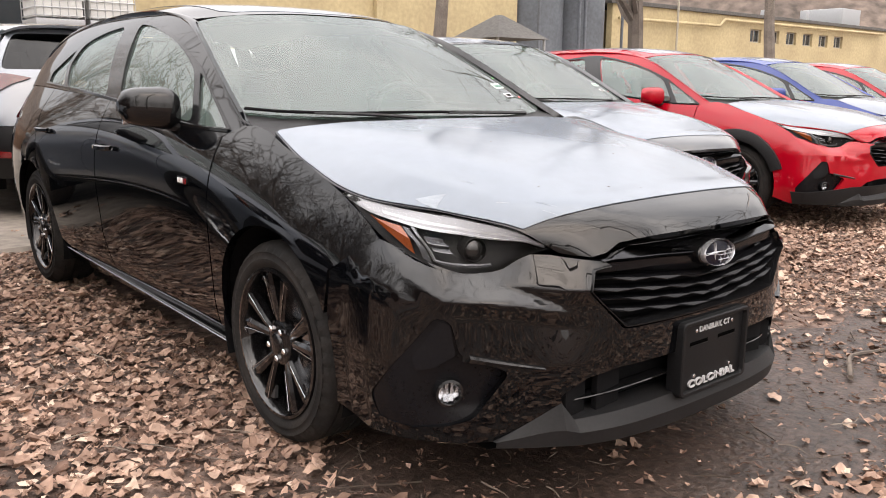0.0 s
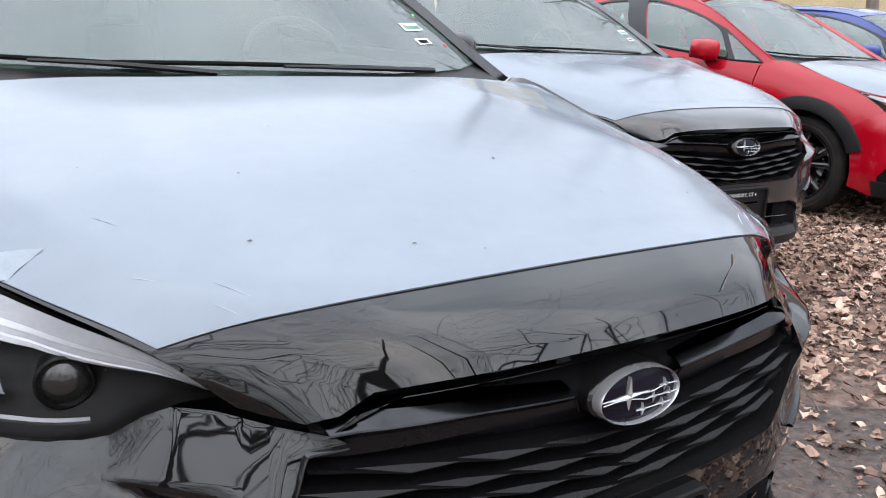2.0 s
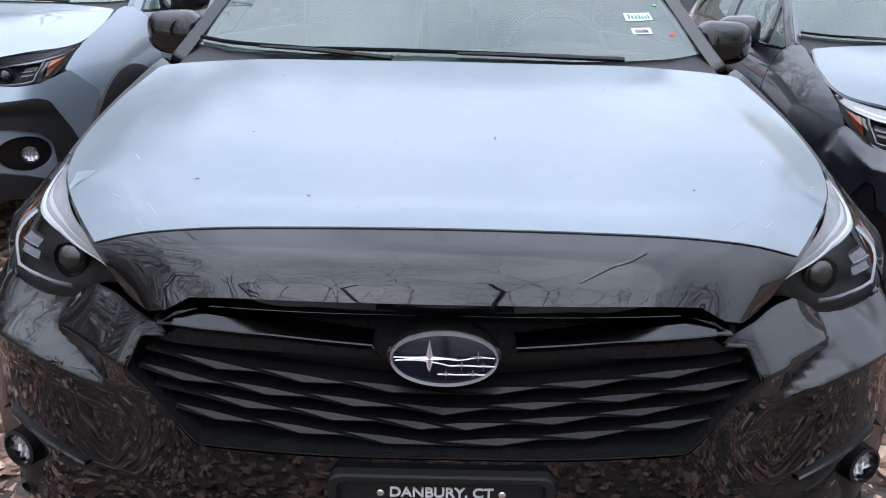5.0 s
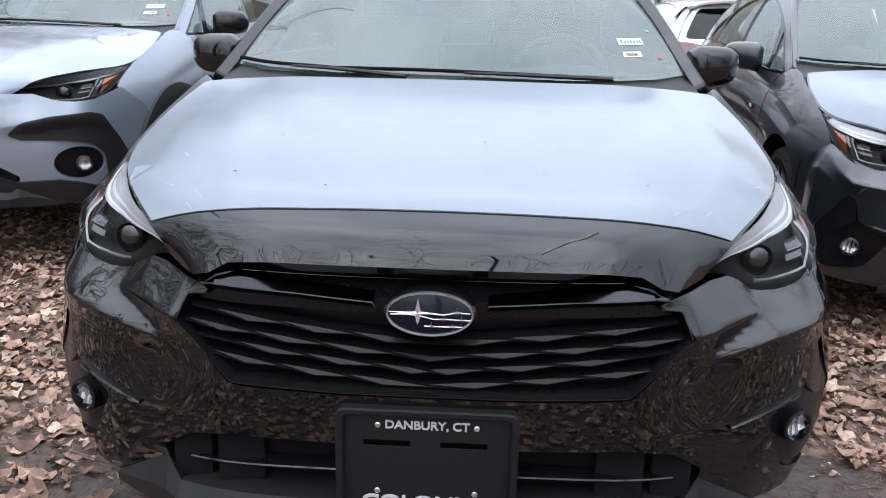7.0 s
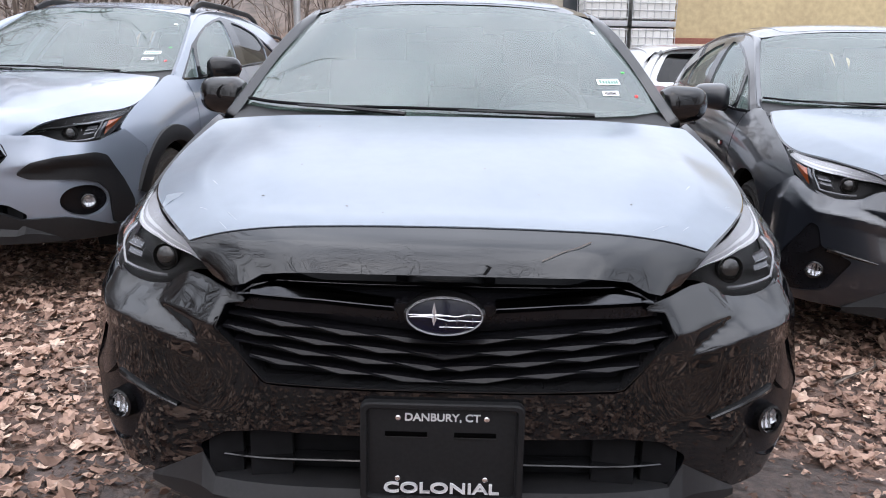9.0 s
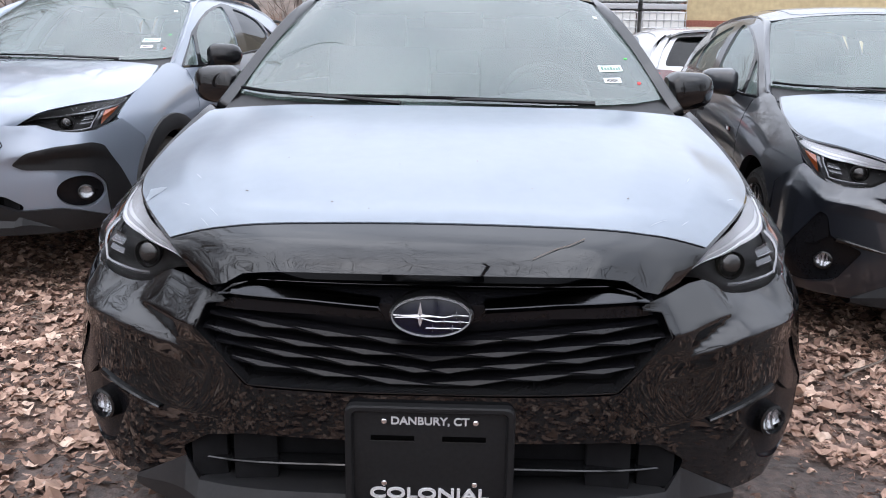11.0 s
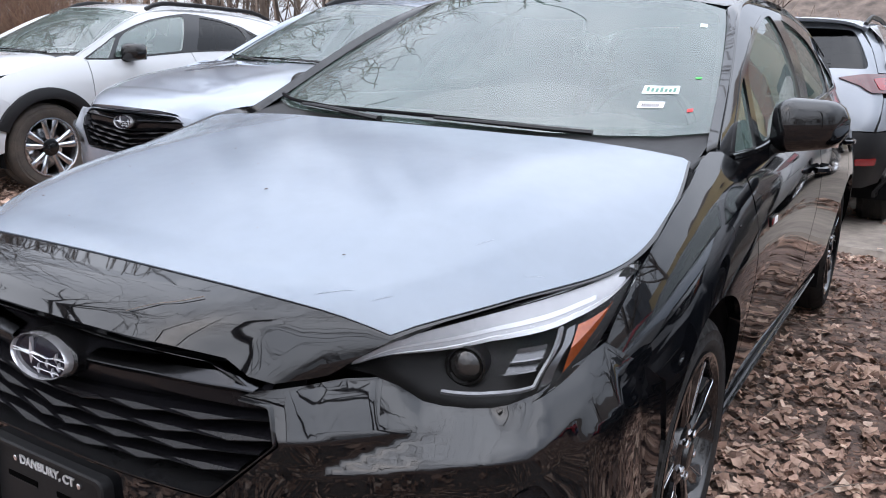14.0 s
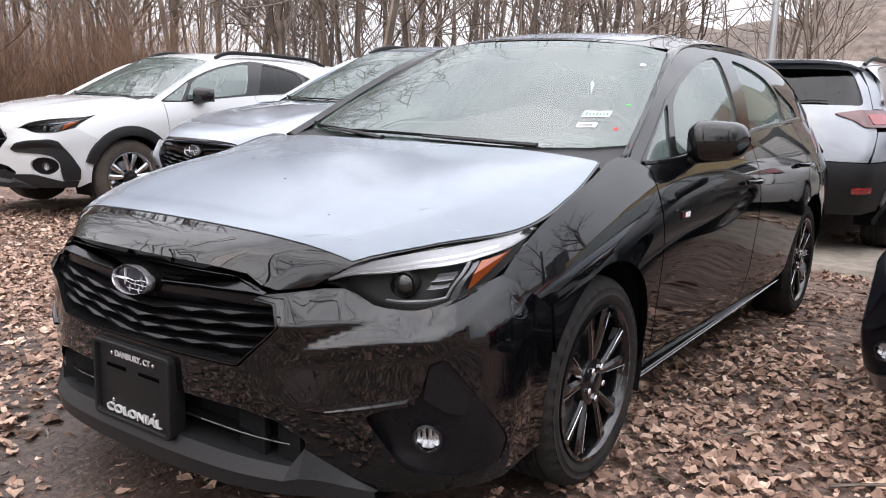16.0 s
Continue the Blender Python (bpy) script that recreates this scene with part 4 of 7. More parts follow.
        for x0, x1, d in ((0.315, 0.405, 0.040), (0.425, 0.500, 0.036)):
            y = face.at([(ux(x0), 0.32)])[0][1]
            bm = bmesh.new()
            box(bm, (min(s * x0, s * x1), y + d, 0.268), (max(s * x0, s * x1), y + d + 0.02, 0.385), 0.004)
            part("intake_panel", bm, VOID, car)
    for s in (1, -1):
        q = np.array([(u, z) for z in np.linspace(0.235, 0.555, 12) for u in np.linspace(0.64, 1.045, 14)])
        n = face.normal(q)
        g = (face.at(q) - n * (np.interp(q[:, 1], [0.255, 0.31, 0.38, 0.46, 0.55], [0.010, 0.042, 0.036, 0.020, 0.012]) * np.clip((0.965 - q[:, 0]) / 0.17, 0.08, 1))[:, None]).reshape(12, 14, 3) * (s, 1, 1)
        v, f = grid_mesh(g)
        bez = add_mesh("fog_lamp_bezel", v, f if s > 0 else [t[::-1] for t in f], SATIN, car)
        fc = face.at([fog])[0] - face.normal([fog])[0] * (0.012 if not cladding else 0.004)
        aim = face.normal([(ux(0.72), 0.349)])[0] if cladding else np.array((0.60, -0.80, 0.0))
        aim = aim if aim[1] < 0 else -aim
        rot = Vector((aim[0] * 0.55 * s, aim[1], 0)).to_track_quat("X", "Z").to_matrix().to_4x4()
        mm = Matrix.Translation((fc[0] * s, fc[1], fc[2])) @ rot
        for nm, mt, prof in (("fog_lamp_ring", GLOSSBLACK, [(-0.06, 0.038), (0.004, 0.036), (0.006, 0.030), (-0.004, 0.028)]), ("fog_lamp_lens", LENS, [(-0.002, 0.029), (0.004, 0.024), (0.007, 0.013), (0.008, 0.0)])):
            v, f = lathe(prof, 28)
            v = np.array([mm @ Vector(p) for p in v])
            add_mesh(nm, v, f, mt, bez)
        rows = []
        for k in range(9):
            w = -0.027 + 0.00675 * k
            h = math.sqrt(max(0.0, 0.0285 ** 2 - w * w))
            deep = (-0.004, -0.013)[k % 2] - 0.004 * (1 - (w / 0.028) ** 2)
            rows.append([mm @ Vector((deep - 0.007 * (1 - q * q), w, q * h)) for q in (-1, -0.35, 0.35, 1)])
        v, f = grid_mesh(np.array(rows))
        add_mesh("fog_lamp_reflector", v, f, FOGMIRROR, bez, smooth=False, label="faceted bright reflector")
        if not cladding:
            rows = []
            for t in np.linspace(0, 1, 12):
                x = 0.565 + (0.728 - 0.565) * t
                p = face.at([(ux(x), 0.413 + 0.034 * t)])[0]
                w = 0.004 + 0.007 * t
                rows.append([(s * p[0], p[1] + 0.02, p[2] + w), (s * p[0], p[1] - 0.007, p[2] + w * 0.7), (s * p[0], p[1] - 0.010, p[2]), (s * p[0], p[1] - 0.004, p[2] - w), (s * p[0], p[1] + 0.02, p[2] - w * 1.4)])
            v, f = grid_mesh(np.array(rows), close_u=True)
            add_mesh("bumper_blade", v, f if s < 0 else [t[::-1] for t in f], GLOSSBLACK, car, sharp=25)
            q = rounded([(0.823, 0.531), (0.852, 0.538), (0.918, 0.440), (0.906, 0.403), (0.86, 0.415), (0.805, 0.452)], 0.006, 3)
            panel("bumper_fin", face, q, SATIN, car, sides=(s,), step=0.03, lift=-0.004, depth=0.02)
        else:
            q = rounded([(0.498, 0.522), (0.556, 0.570), (0.682, 0.598), (0.849, 0.614), (0.912, 0.598), (1.010, 0.470), (1.078, 0.355), (1.070, 0.262), (0.930, 0.262), (0.915, 0.330), (0.905, 0.420), (0.850, 0.470), (0.757, 0.488), (0.546, 0.495)], 0.018, 4)
            panel("bumper_cladding", face, q, PLASTIC, car, sides=(s,), step=0.022, lift=0.012, depth=0.03, label="matte black bumper cladding")
    if cladding:
        panel("skid_plate", face, both([(0, 0.300), (0.42, 0.345), (0.502, 0.312), (0.690, 0.318), (0.780, 0.300), (0.925, 0.258), (1.06, 0.258), (1.04, 0.205), (0, 0.205)]), PLASTIC, car, sides=(1,), step=0.04, lift=0.016, depth=0.03, label="matte black lower bumper")

    if arches:
        panel("lower_grille", face, both([(0, 0.35), (0.60, 0.345), (0.95, 0.30), (1.06, 0.30), (1.04, 0.205), (0, 0.205)]), PLASTIC, car, sides=(1,), step=0.05, lift=0.010, depth=0.02, label="black lower bumper trim")

    # hood, with the pale film that covers all but its front edge
    e = HOOD_V
    h_out = both([(0, 0.0), (0.25, 0.0), (0.46, 0.0), (0.57, 0.0), (0.70, 0.0), (0.70, 0.1), (0.70, 0.24), (0.70, 0.5), (0.70, 0.85), (0.70, 1.08), (0.698, 1.185), (0.68, 1.2), (0.55, 1.2), (0, 1.2)])
    hood = panel("hood", HOOD, h_out, paint, car, sides=(1,), step=step * 0.7, depth=0.025)[0]
    if film:
        f_out = both([(0, 0.101), (0.25, 0.1005), (0.46, 0.10), (0.57, 0.10), (0.688, 0.104), (0.692, 0.24), (0.692, 0.5), (0.692, 0.85), (0.692, 1.07), (0.69, 1.178), (0.675, 1.192), (0.55, 1.192), (0, 1.192)])
        panel("hood_film", HOOD, f_out, FILM, hood, sides=(1,), step=step * 0.7, depth=0.0025, lift=0.0028, gap=0.0, label="pale blue protective film")

    # flanks
    headline = [(0.403, 0.714), (0.45, 0.748), (0.52, 0.785), (0.588, 0.816), (0.66, 0.842), (0.78, 0.882), (0.92, 0.922), (1.04, 0.960), (1.12, 0.974), (1.19, 0.970), (1.255, 0.944)]
    arc_f = arc(AXLE_F, wz, ra, -14, 152, 30)
    arc_f = arc_f[arc_f[:, 1] < 0.95]
    fender = np.concatenate([np.array(headline), [(1.280, 0.93), (1.284, 0.75), (1.292, 0.60), (1.312, 0.45), (1.345, 0.27), (1.30, 0.225)], [(AXLE_F + ra * 0.97, 0.225)], arc_f, [(0.553, 0.55), (0.553, 0.612), (0.47, 0.664)]])
    panel("fender", SIDE, fender, paint, car, step=step, depth=0.03)
    door_f = np.array([(1.262, 0.944), (1.50, 0.948), (1.90, 0.985), (2.39, 1.030), (2.430, 0.88), (2.480, 0.62), (2.495, 0.435), (2.43, 0.275), (1.42, 0.272), (1.351, 0.275), (1.317, 0.45), (1.297, 0.60), (1.289, 0.75), (1.285, 0.93)])
    df = panel("front_door", SIDE, door_f, paint, car, step=step, depth=0.02, gap=0.002)
    arc_r = arc(AXLE_R, wz, ra, 186, 30, 30)
    cut = arc_r[(arc_r[:, 0] < 3.40)]
    cutr = cut[cut[:, 1] > 0.30]
    door_r = np.concatenate([[(2.396, 1.030), (2.90, 1.060), (3.36, 1.080), (3.44, 0.95), (3.42, 0.80), (cutr[-1][0] + 0.0, cutr[-1][1] + 0.03)], cutr[::-1], [(3.17, 0.275), (2.436, 0.275), (2.501, 0.435), (2.486, 0.62), (2.436, 0.88)]])
    dr = panel("rear_door", SIDE, door_r, paint, car, step=step, depth=0.02, gap=0.002)
    arc_q = arc(AXLE_R, wz, ra, 120, -14, 26)
    arc_q = arc_q[arc_q[:, 0] >= cutr[-1][0]]
    quarter = np.concatenate([[(3.366, 1.080), (3.60, 1.092), (3.88, 1.098), (3.99, 1.085), (4.05, 0.98), (4.10, 0.85), (4.10, 0.60), (4.10, 0.30), (3.94, 0.235)], arc_q[::-1], [(cutr[-1][0] + 0.004, cutr[-1][1] + 0.035), (3.426, 0.80), (3.446, 0.95)]])
    panel("rear_quarter", SIDE, quarter, paint, car, step=step, depth=0.03)
    sill = np.array([(1.27, 0.26), (1.34, 0.268), (3.17, 0.268), (3.19, 0.22), (3.18, 0.175), (1.26, 0.165)])
    panel("side_sill", SIDE, sill, low_mat, car, step=step, depth=0.03)
    for s in (1, -1):
        rows = []
        for y in np.linspace(1.30, 3.20, 20):
            t = (y - 1.30) / 1.9
            x0, zc = 0.800 + 0.014 * t, 0.206 + 0.050 * t
            rows.append([(s * (x0 + d), y, zc + dz) for d, dz in ((-0.03, 0.016), (0.006, 0.010), (0.014, 0.004), (0.012, -0.004), (-0.02, -0.022))])
        v, f = grid_mesh(np.array(rows))
        add_mesh("sill_trim", v, [t[::-1] for t in f] if s > 0 else f, GLOSSBLACK, car, sharp=20, label="thin bright-edged side skirt")
        # silver strip added as the sky's glint on the skirt ridge
        if detail and not cladding:
            v, f = tube([(s * (0.816 + 0.014 * t), 1.31 + 1.88 * t, 0.214 + 0.050 * t) for t in np.linspace(0, 1, 12)], 0.0055, 6, 0.7)
            add_mesh("skirt_glint", v, f, SILVER, car, label="thin silver strip standing for the sky's glint along the skirt")
        if cladding or arches:
            for ay, a0, a1 in ((AXLE_F, -18, 160), (AXLE_R, -14, 194)):
                rows = []
                for t in np.radians(np.linspace(a0, a1, 40)):
                    ring = []
                    for rr, d in ((ra - 0.012, -0.04), (ra - 0.008, 0.012), (ra + 0.02, 0.020), (ra + 0.075, 0.012), (ra + 0.080, -0.01)):
                        y, z = ay + rr * math.cos(t), wz + rr * math.sin(t)
                        x = SIDE.at([(y, max(0.17, z))])[0][0]
                        ring.append((s * (x + d), y, z))
                    rows.append(ring)
                v, f = grid_mesh(np.array(rows))
                add_mesh("arch_cladding", v, f if s > 0 else [t[::-1] for t in f], PLASTIC, car, label="matte black wheel-arch cladding")
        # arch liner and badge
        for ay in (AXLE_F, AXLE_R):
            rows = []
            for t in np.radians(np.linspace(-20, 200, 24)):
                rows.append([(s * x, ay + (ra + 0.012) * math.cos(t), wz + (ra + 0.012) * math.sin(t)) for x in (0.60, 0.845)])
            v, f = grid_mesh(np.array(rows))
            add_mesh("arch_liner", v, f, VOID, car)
    # windows and pillars
    upper = curve([(1.19, 0.968), (1.35, 1.050), (1.62, 1.195), (1.82, 1.294), (2.02, 1.362), (2.25, 1.396), (2.60, 1.414), (3.1, 1.406), (3.45, 1.380), (3.70, 1.335), (3.86, 1.24), (3.97, 1.12)], 4)
    lower = [(4.00, 1.075), (3.8, 1.085), (3.4, 1.075), (2.9, 1.054), (2.4, 1.024), (1.9, 0.979), (1.50, 0.943), (1.26, 0.938)]
    tri_w = rounded([(1.305, 0.957), (1.490, 0.959), (1.640, 1.142), (1.60, 1.126)], 0.010, 3)
    win_f = rounded([(1.545, 0.966), (1.90, 1.000), (2.29, 1.038), (2.335, 1.12), (2.475, 1.358), (2.36, 1.349), (2.22, 1.326), (2.05, 1.288), (1.90, 1.244), (1.78, 1.197), (1.68, 1.142)], 0.045, 6)
    win_r = rounded([(2.46, 1.046), (3.10, 1.082), (3.20, 1.19), (3.14, 1.285), (3.02, 1.316), (2.86, 1.342), (2.66, 1.358)], 0.045, 6)
    win_q = rounded([(3.16, 1.088), (3.50, 1.104), (3.50, 1.15), (3.22, 1.265), (3.25, 1.19)], 0.02, 4)
    panel("pillar_frame", CABIN_SIDE, np.concatenate([upper, lower]), paint, car, step=step, depth=0.03, holes=[tri_w, win_f, win_r, win_q], gap=0.0)
    surround = np.array([(1.268, 0.951), (1.48, 1.066), (1.64, 1.158), (1.86, 1.243), (2.05, 1.301), (2.28, 1.349), (2.51, 1.383), (2.66, 1.378), (2.91, 1.352), (3.16, 1.300), (3.40, 1.205), (3.56, 1.135), (3.56, 1.100), (3.30, 1.084), (2.90, 1.066), (2.40, 1.034), (1.90, 0.990), (1.50, 0.952)])
    panel("window_surround", CABIN_SIDE, surround, GLOSSBLACK, car, step=step, depth=0.004, lift=0.002, holes=[tri_w, win_f, win_r, win_q], gap=0.0)
    # body-colour strip between the glass or roof and the side frame
    rail = [WIND.at([(0.68, t)])[0] for t in np.linspace(0.0, 0.955, 16)] + [ROOF.at([(0.56, t)])[0] for t in np.linspace(1.95, 3.86, 20)]
    side_y = [1.215 + (p[1] - 1.315) * (1.985 - 1.215) / (1.995 - 1.315) if p[1] < 1.995 else p[1] for p in rail]
    rows = []
    for p, y in zip(rail, side_y):
        q = CABIN_SIDE.at([(y, np.interp(y, upper[:, 0], upper[:, 1]) - 0.004)])[0]
        out = np.array((0.005, -0.002, 0.005))
        rows.append([p + (-0.006, 0.002, -0.010), p + (0.001, -0.002, 0.006), p * 0.65 + q * 0.35 + (0.006, -0.002, 0.007), p * 0.3 + q * 0.7 + (0.007, -0.002, 0.006), q + (0.005, 0, 0.0), q + (0.003, 0, -0.010)])
    for s in (1, -1):
        v, f = grid_mesh(np.array(rows) * (s, 1, 1))
        add_mesh("roof_pillar", v, f if s < 0 else [t[::-1] for t in f], paint, car, sharp=50)
    for s, dd, dq in ((1, df[0], dr[0]), (-1, df[1], dr[1])):
        rg = rear_glass or glass
        for nm, o, mt in (("quarter_light", tri_w, glass), ("door_window", win_f, glass), ("rear_door_window", win_r, rg), ("rear_quarter_window", win_q, rg)):
            w = panel(nm, CABIN_SIDE, o, mt, car, sides=(s,), step=0.12, depth=0.003, lift=-0.006, gap=-0.004)[0]
            w.visible_shadow = False
        # handles
        for dy, zz, dob in ((2.30, 0.835, dd), (3.26, 0.865, dq)):
            c = SIDE.at([(dy, zz)])[0]
            rows = []
            for t in np.linspace(-1, 1, 11):
                b = math.cos(t * math.pi / 2) ** 0.35 if abs(t) < 1 else 0
                rows.append([(s * (c[0] + 0.006 + 0.032 * b + q * 0.010), dy + 0.085 * t, zz + w) for q, w in ((0, 0.011), (1, 0.006), (1, -0.006), (0, -0.011), (-0.8, 0))])
            v, f = grid_mesh(np.array(rows), close_u=True)
            add_mesh("door_handle", v, f if s < 0 else [t[::-1] for t in f], paint, dob)
        # belt trim
        rows = [[(s * (CABIN_SIDE.at([(y, z + 0.004)])[0][0] + d), y, z + dz) for d, dz in ((-0.01, 0.012), (0.006, 0.010), (0.008, 0.0), (0.004, -0.006))] for y, z in curve([(1.28, 0.945), (1.50, 0.949), (1.9, 0.986), (2.4, 1.030), (2.9, 1.062), (3.3, 1.079), (3.55, 1.090)], 4)]
        v, f = grid_mesh(np.array(rows))
        add_mesh("belt_trim", v, f if s > 0 else [t[::-1] for t in f], GLOSSBLACK, car)
        # badge on the door
        if detail and not cladding:
            c = SIDE.at([(1.49, 0.768)])[0]
            bp = new("door_badge")
            bp.parent = dd
            bm = bmesh.new()
            box(bm, (0, 1.445, 0.755), (0.004, 1.53, 0.783), 0.0015)
            bmesh.ops.translate(bm, vec=(c[0], 0, 0), verts=bm.verts)
            if s < 0:
                bmesh.ops.scale(bm, vec=(-1, 1, 1), verts=bm.verts)
                bmesh.ops.reverse_faces(bm, faces=bm.faces)
            part("badge_plate", bm, GLOSSBLACK, bp, "small dark badge plate with a bright edge")
            for y0, y1, mt in ((1.452, 1.475, REDLENS), (1.48, 1.50, WHITE), (1.505, 1.524, WHITE)):
                bm = bmesh.new()
                box(bm, (c[0] + 0.004, y0, 0.760), (c[0] + 0.006, y1, 0.778), 0.001)
                if s < 0:
                    bmesh.ops.scale(bm, vec=(-1, 1, 1), verts=bm.verts)
                    bmesh.ops.reverse_faces(bm, faces=bm.faces)
                part("badge_bar", bm, mt, bp)
    # windshield with its black edge band, roof, cowl and wipers
    w_out = both([(0, 0), (0.33, 0), (0.55, 0), (0.68, 0), (0.68, 0.22), (0.68, 0.45), (0.68, 0.7), (0.68, 0.955), (0.55, 0.96), (0, 0.96)])
    w_in = rounded(both([(0, 0.055), (0.40, 0.055), (0.58, 0.06), (0.645, 0.09), (0.645, 0.45), (0.640, 0.90), (0.50, 0.925), (0.13, 0.925), (0.09, 0.875), (0, 0.87)]), 0.03, 4)
    ws = panel("windshield", WIND, w_out, SHIELD, car, sides=(1,), step=0.08, depth=0.005, gap=0.004)[0]
    ws.visible_shadow = False
    panel("windshield_band", WIND, w_out, VOID, car, sides=(1,), holes=[w_in], step=0.06, depth=0.001, lift=-0.006, gap=0.004)
    r_out = both([(0, 1.875), (0.28, 1.875), (0.46, 1.875), (0.56, 1.875), (0.56, 2.15), (0.56, 2.55), (0.56, 3.1), (0.56, 3.7), (0.56, 3.92), (0, 3.95)])
    roof = panel("roof", ROOF, r_out, paint, car, sides=(1,), step=0.07, depth=0.03)[0]
    if roof_film:
        panel("roof_film", ROOF, both([(0, 1.93), (0.40, 1.95), (0.44, 2.0), (0.44, 3.8), (0, 3.8)]), FILM, roof, sides=(1,), step=0.08, depth=0.001, lift=0.0015, label="pale blue protective film")
    if rails:
        for s in (1, -1):
            pts = [(s * 0.555, 2.10, 1.395), (s * 0.545, 2.2, 1.436), (s * 0.54, 2.6, 1.466), (s * 0.535, 3.1, 1.462), (s * 0.52, 3.6, 1.432), (s * 0.51, 3.75, 1.385)]
            v, f = tube(curve(pts, 4), 0.016, 8, 1.3)
            add_mesh("roof_rail", v, f, PLASTIC, car, label="black roof rail")
    rows = []
    for u in np.linspace(-0.69, 0.69, 30):
        a, b = HOOD.at([(np.clip(u, -0.70, 0.70), 1.19)])[0], WIND.at([(u * 0.98, 0.0)])[0]
        rows.append([a + (0, 0.004, -0.02), a * 0.6 + b * 0.4 + (0, 0, -0.026), b + (0, 0, -0.008), b + (0, 0.01, 0.0)])
    v, f = grid_mesh(np.array(rows))
    add_mesh("cowl", v, f, PLASTIC, car, label="black plastic windshield cowl")
    for pivot, end, b0, b1 in ((0.42, 0.02, 0.31, -0.33), (-0.14, -0.46, -0.24, -0.66)):
        wp = new("wiper")
        wp.parent = car
        path = [WIND.at([(pivot + (end - pivot) * t, -0.008 + 0.030 * math.sin(t * 1.5))])[0] + (0, -0.014, 0.012) for t in np.linspace(0, 1, 9)]
        v, f = tube(path, np.linspace(0.014, 0.007, 9), 6, 0.6)
        add_mesh("wiper_arm", v, f, PLASTIC, wp)
        path = [WIND.at([(b0 + (b1 - b0) * t, 0.012 + 0.022 * math.sin(t * 2.4))])[0] + (0, -0.006, 0.010) for t in np.linspace(0, 1, 9)]
        v, f = tube(path, 0.006, 6)
        add_mesh("wiper_blade", v, f, VOID, wp)

    # headlamps
    lamp_out = np.concatenate([curve([(0, 0), (0.12, 0), (0.22, 0), (0.32, 0), (0.42, 0), (0.54, 0), (0.67, 0.01)], 5), curve([(0.68, 0.08), (0.67, 0.155)], 2), curve([(0.54, 0.16), (0.44, 0.16), (0.28, 0.16), (0.12, 0.16), (0.01, 0.155)], 5)])
    for s in (1, -1):
        hl = new("headlamp")
        hl.parent = car

        def lp(u, v, d):
            q = np.array([(u, v)])
            n = LAMP.normal(q)[0]
            n = n if n @ (0.6, -0.7, 0.4) > 0 else -n
            return LAMP.at(q)[0] - n * d

        g = np.array([[lp(u, v, 0.045 * math.sin(math.pi * min(1, max(0, v / 0.16))) ** 0.5 * math.sin(math.pi * min(0.97, max(0.03, u / 0.68))) ** 0.4 + 0.004) for u in np.linspace(0.0, 0.68, 30)] for v in np.linspace(-0.004, 0.164, 12)]) * (s, 1, 1)
        vv, ff = grid_mesh(g)
        add_mesh("lamp_housing", vv, ff if s < 0 else [t[::-1] for t in ff], LAMPGREY, hl)

        def strip(nm, mat, rows, lab=""):
            gg = np.array(rows) * (s, 1, 1)
            v2, f2 = grid_mesh(gg)
            add_mesh(nm, v2, f2, mat, hl, label=lab)

        band = lambda u: float(np.interp(u, [0, 0.02, 0.15, 0.275, 0.37, 0.44, 0.655], [0.03, 0.062, 0.090, 0.117, 0.119, 0.123, 0.112]))
        # the bar's pale tone partly holds the lens's reflection of the sky
        strip("light_guide", LIGHTBAR if not cladding else LAMPGREY, [[lp(u, band(u) + 0.004, 0.014), lp(u, band(u) * 0.5 + 0.072, 0.010), lp(u, band(u) * 0.35 + 0.158 * 0.65, 0.007), lp(u, 0.158, 0.005)] for u in np.linspace(0.02, 0.655, 28)], "pale daytime light bar")
        strip("guide_line", LAMPWHITE if not cladding else LAMPBRIGHT, [[lp(u, band(u) - 0.003, 0.013), lp(u, band(u) + 0.001, 0.009), lp(u, band(u) + 0.005, 0.012)] for u in np.linspace(0.012, 0.655, 30)], "bright line under the light bar")
        # a reflection across the bar, laid on as a white strip
        if not cladding:
            strip("guide_glint", LAMPWHITE, [[lp(u, band(u) * 0.62 + 0.056, 0.010), lp(u, band(u) * 0.56 + 0.069, 0.007)] for u in np.linspace(0.05, 0.50, 24)], "thin white strip standing for a reflection on the bar")
        strip("lamp_chin", LAMPBRIGHT, [[lp(u, 0.015, 0.012), lp(u, 0.019, 0.009), lp(u, 0.023, 0.012)] for u in np.linspace(0.235, 0.392, 12)], "bright L-shaped lamp trim")
        strip("lamp_post", LAMPBRIGHT, [[lp(0.387 + w * 0.10, 0.016 + w, 0.012), lp(0.393 + w * 0.10, 0.016 + w, 0.009), lp(0.399 + w * 0.10, 0.015 + w, 0.012)] for w in np.linspace(0, 0.098, 8)])
        strip("lamp_corner", LAMPFIN, [[lp(0.408 + w * 0.08, 0.006 + w, 0.016), lp(0.440 - w * 0.02, 0.006 + w, 0.014)] for w in np.linspace(0, 0.105, 8)], "grey clear-fronted corner of the lamp")
        for v0, v1 in ((0.050, 0.071), (0.075, 0.098)):
            strip("lamp_fin", LAMPFIN, [[lp(u, v0, 0.017), lp(u, v1 - 0.004, 0.022), lp(u, v1, 0.016)] for u in np.linspace(0.330, 0.380, 5)])
            strip("fin_edge", LAMPBRIGHT, [[lp(u, v0 - 0.0016, 0.015), lp(u, v0 + 0.0008, 0.015)] for u in np.linspace(0.328, 0.382, 5)])
        lower = lambda u: float(np.interp(u, [0.455, 0.484, 0.595], [0.006, 0.020, 0.064]))
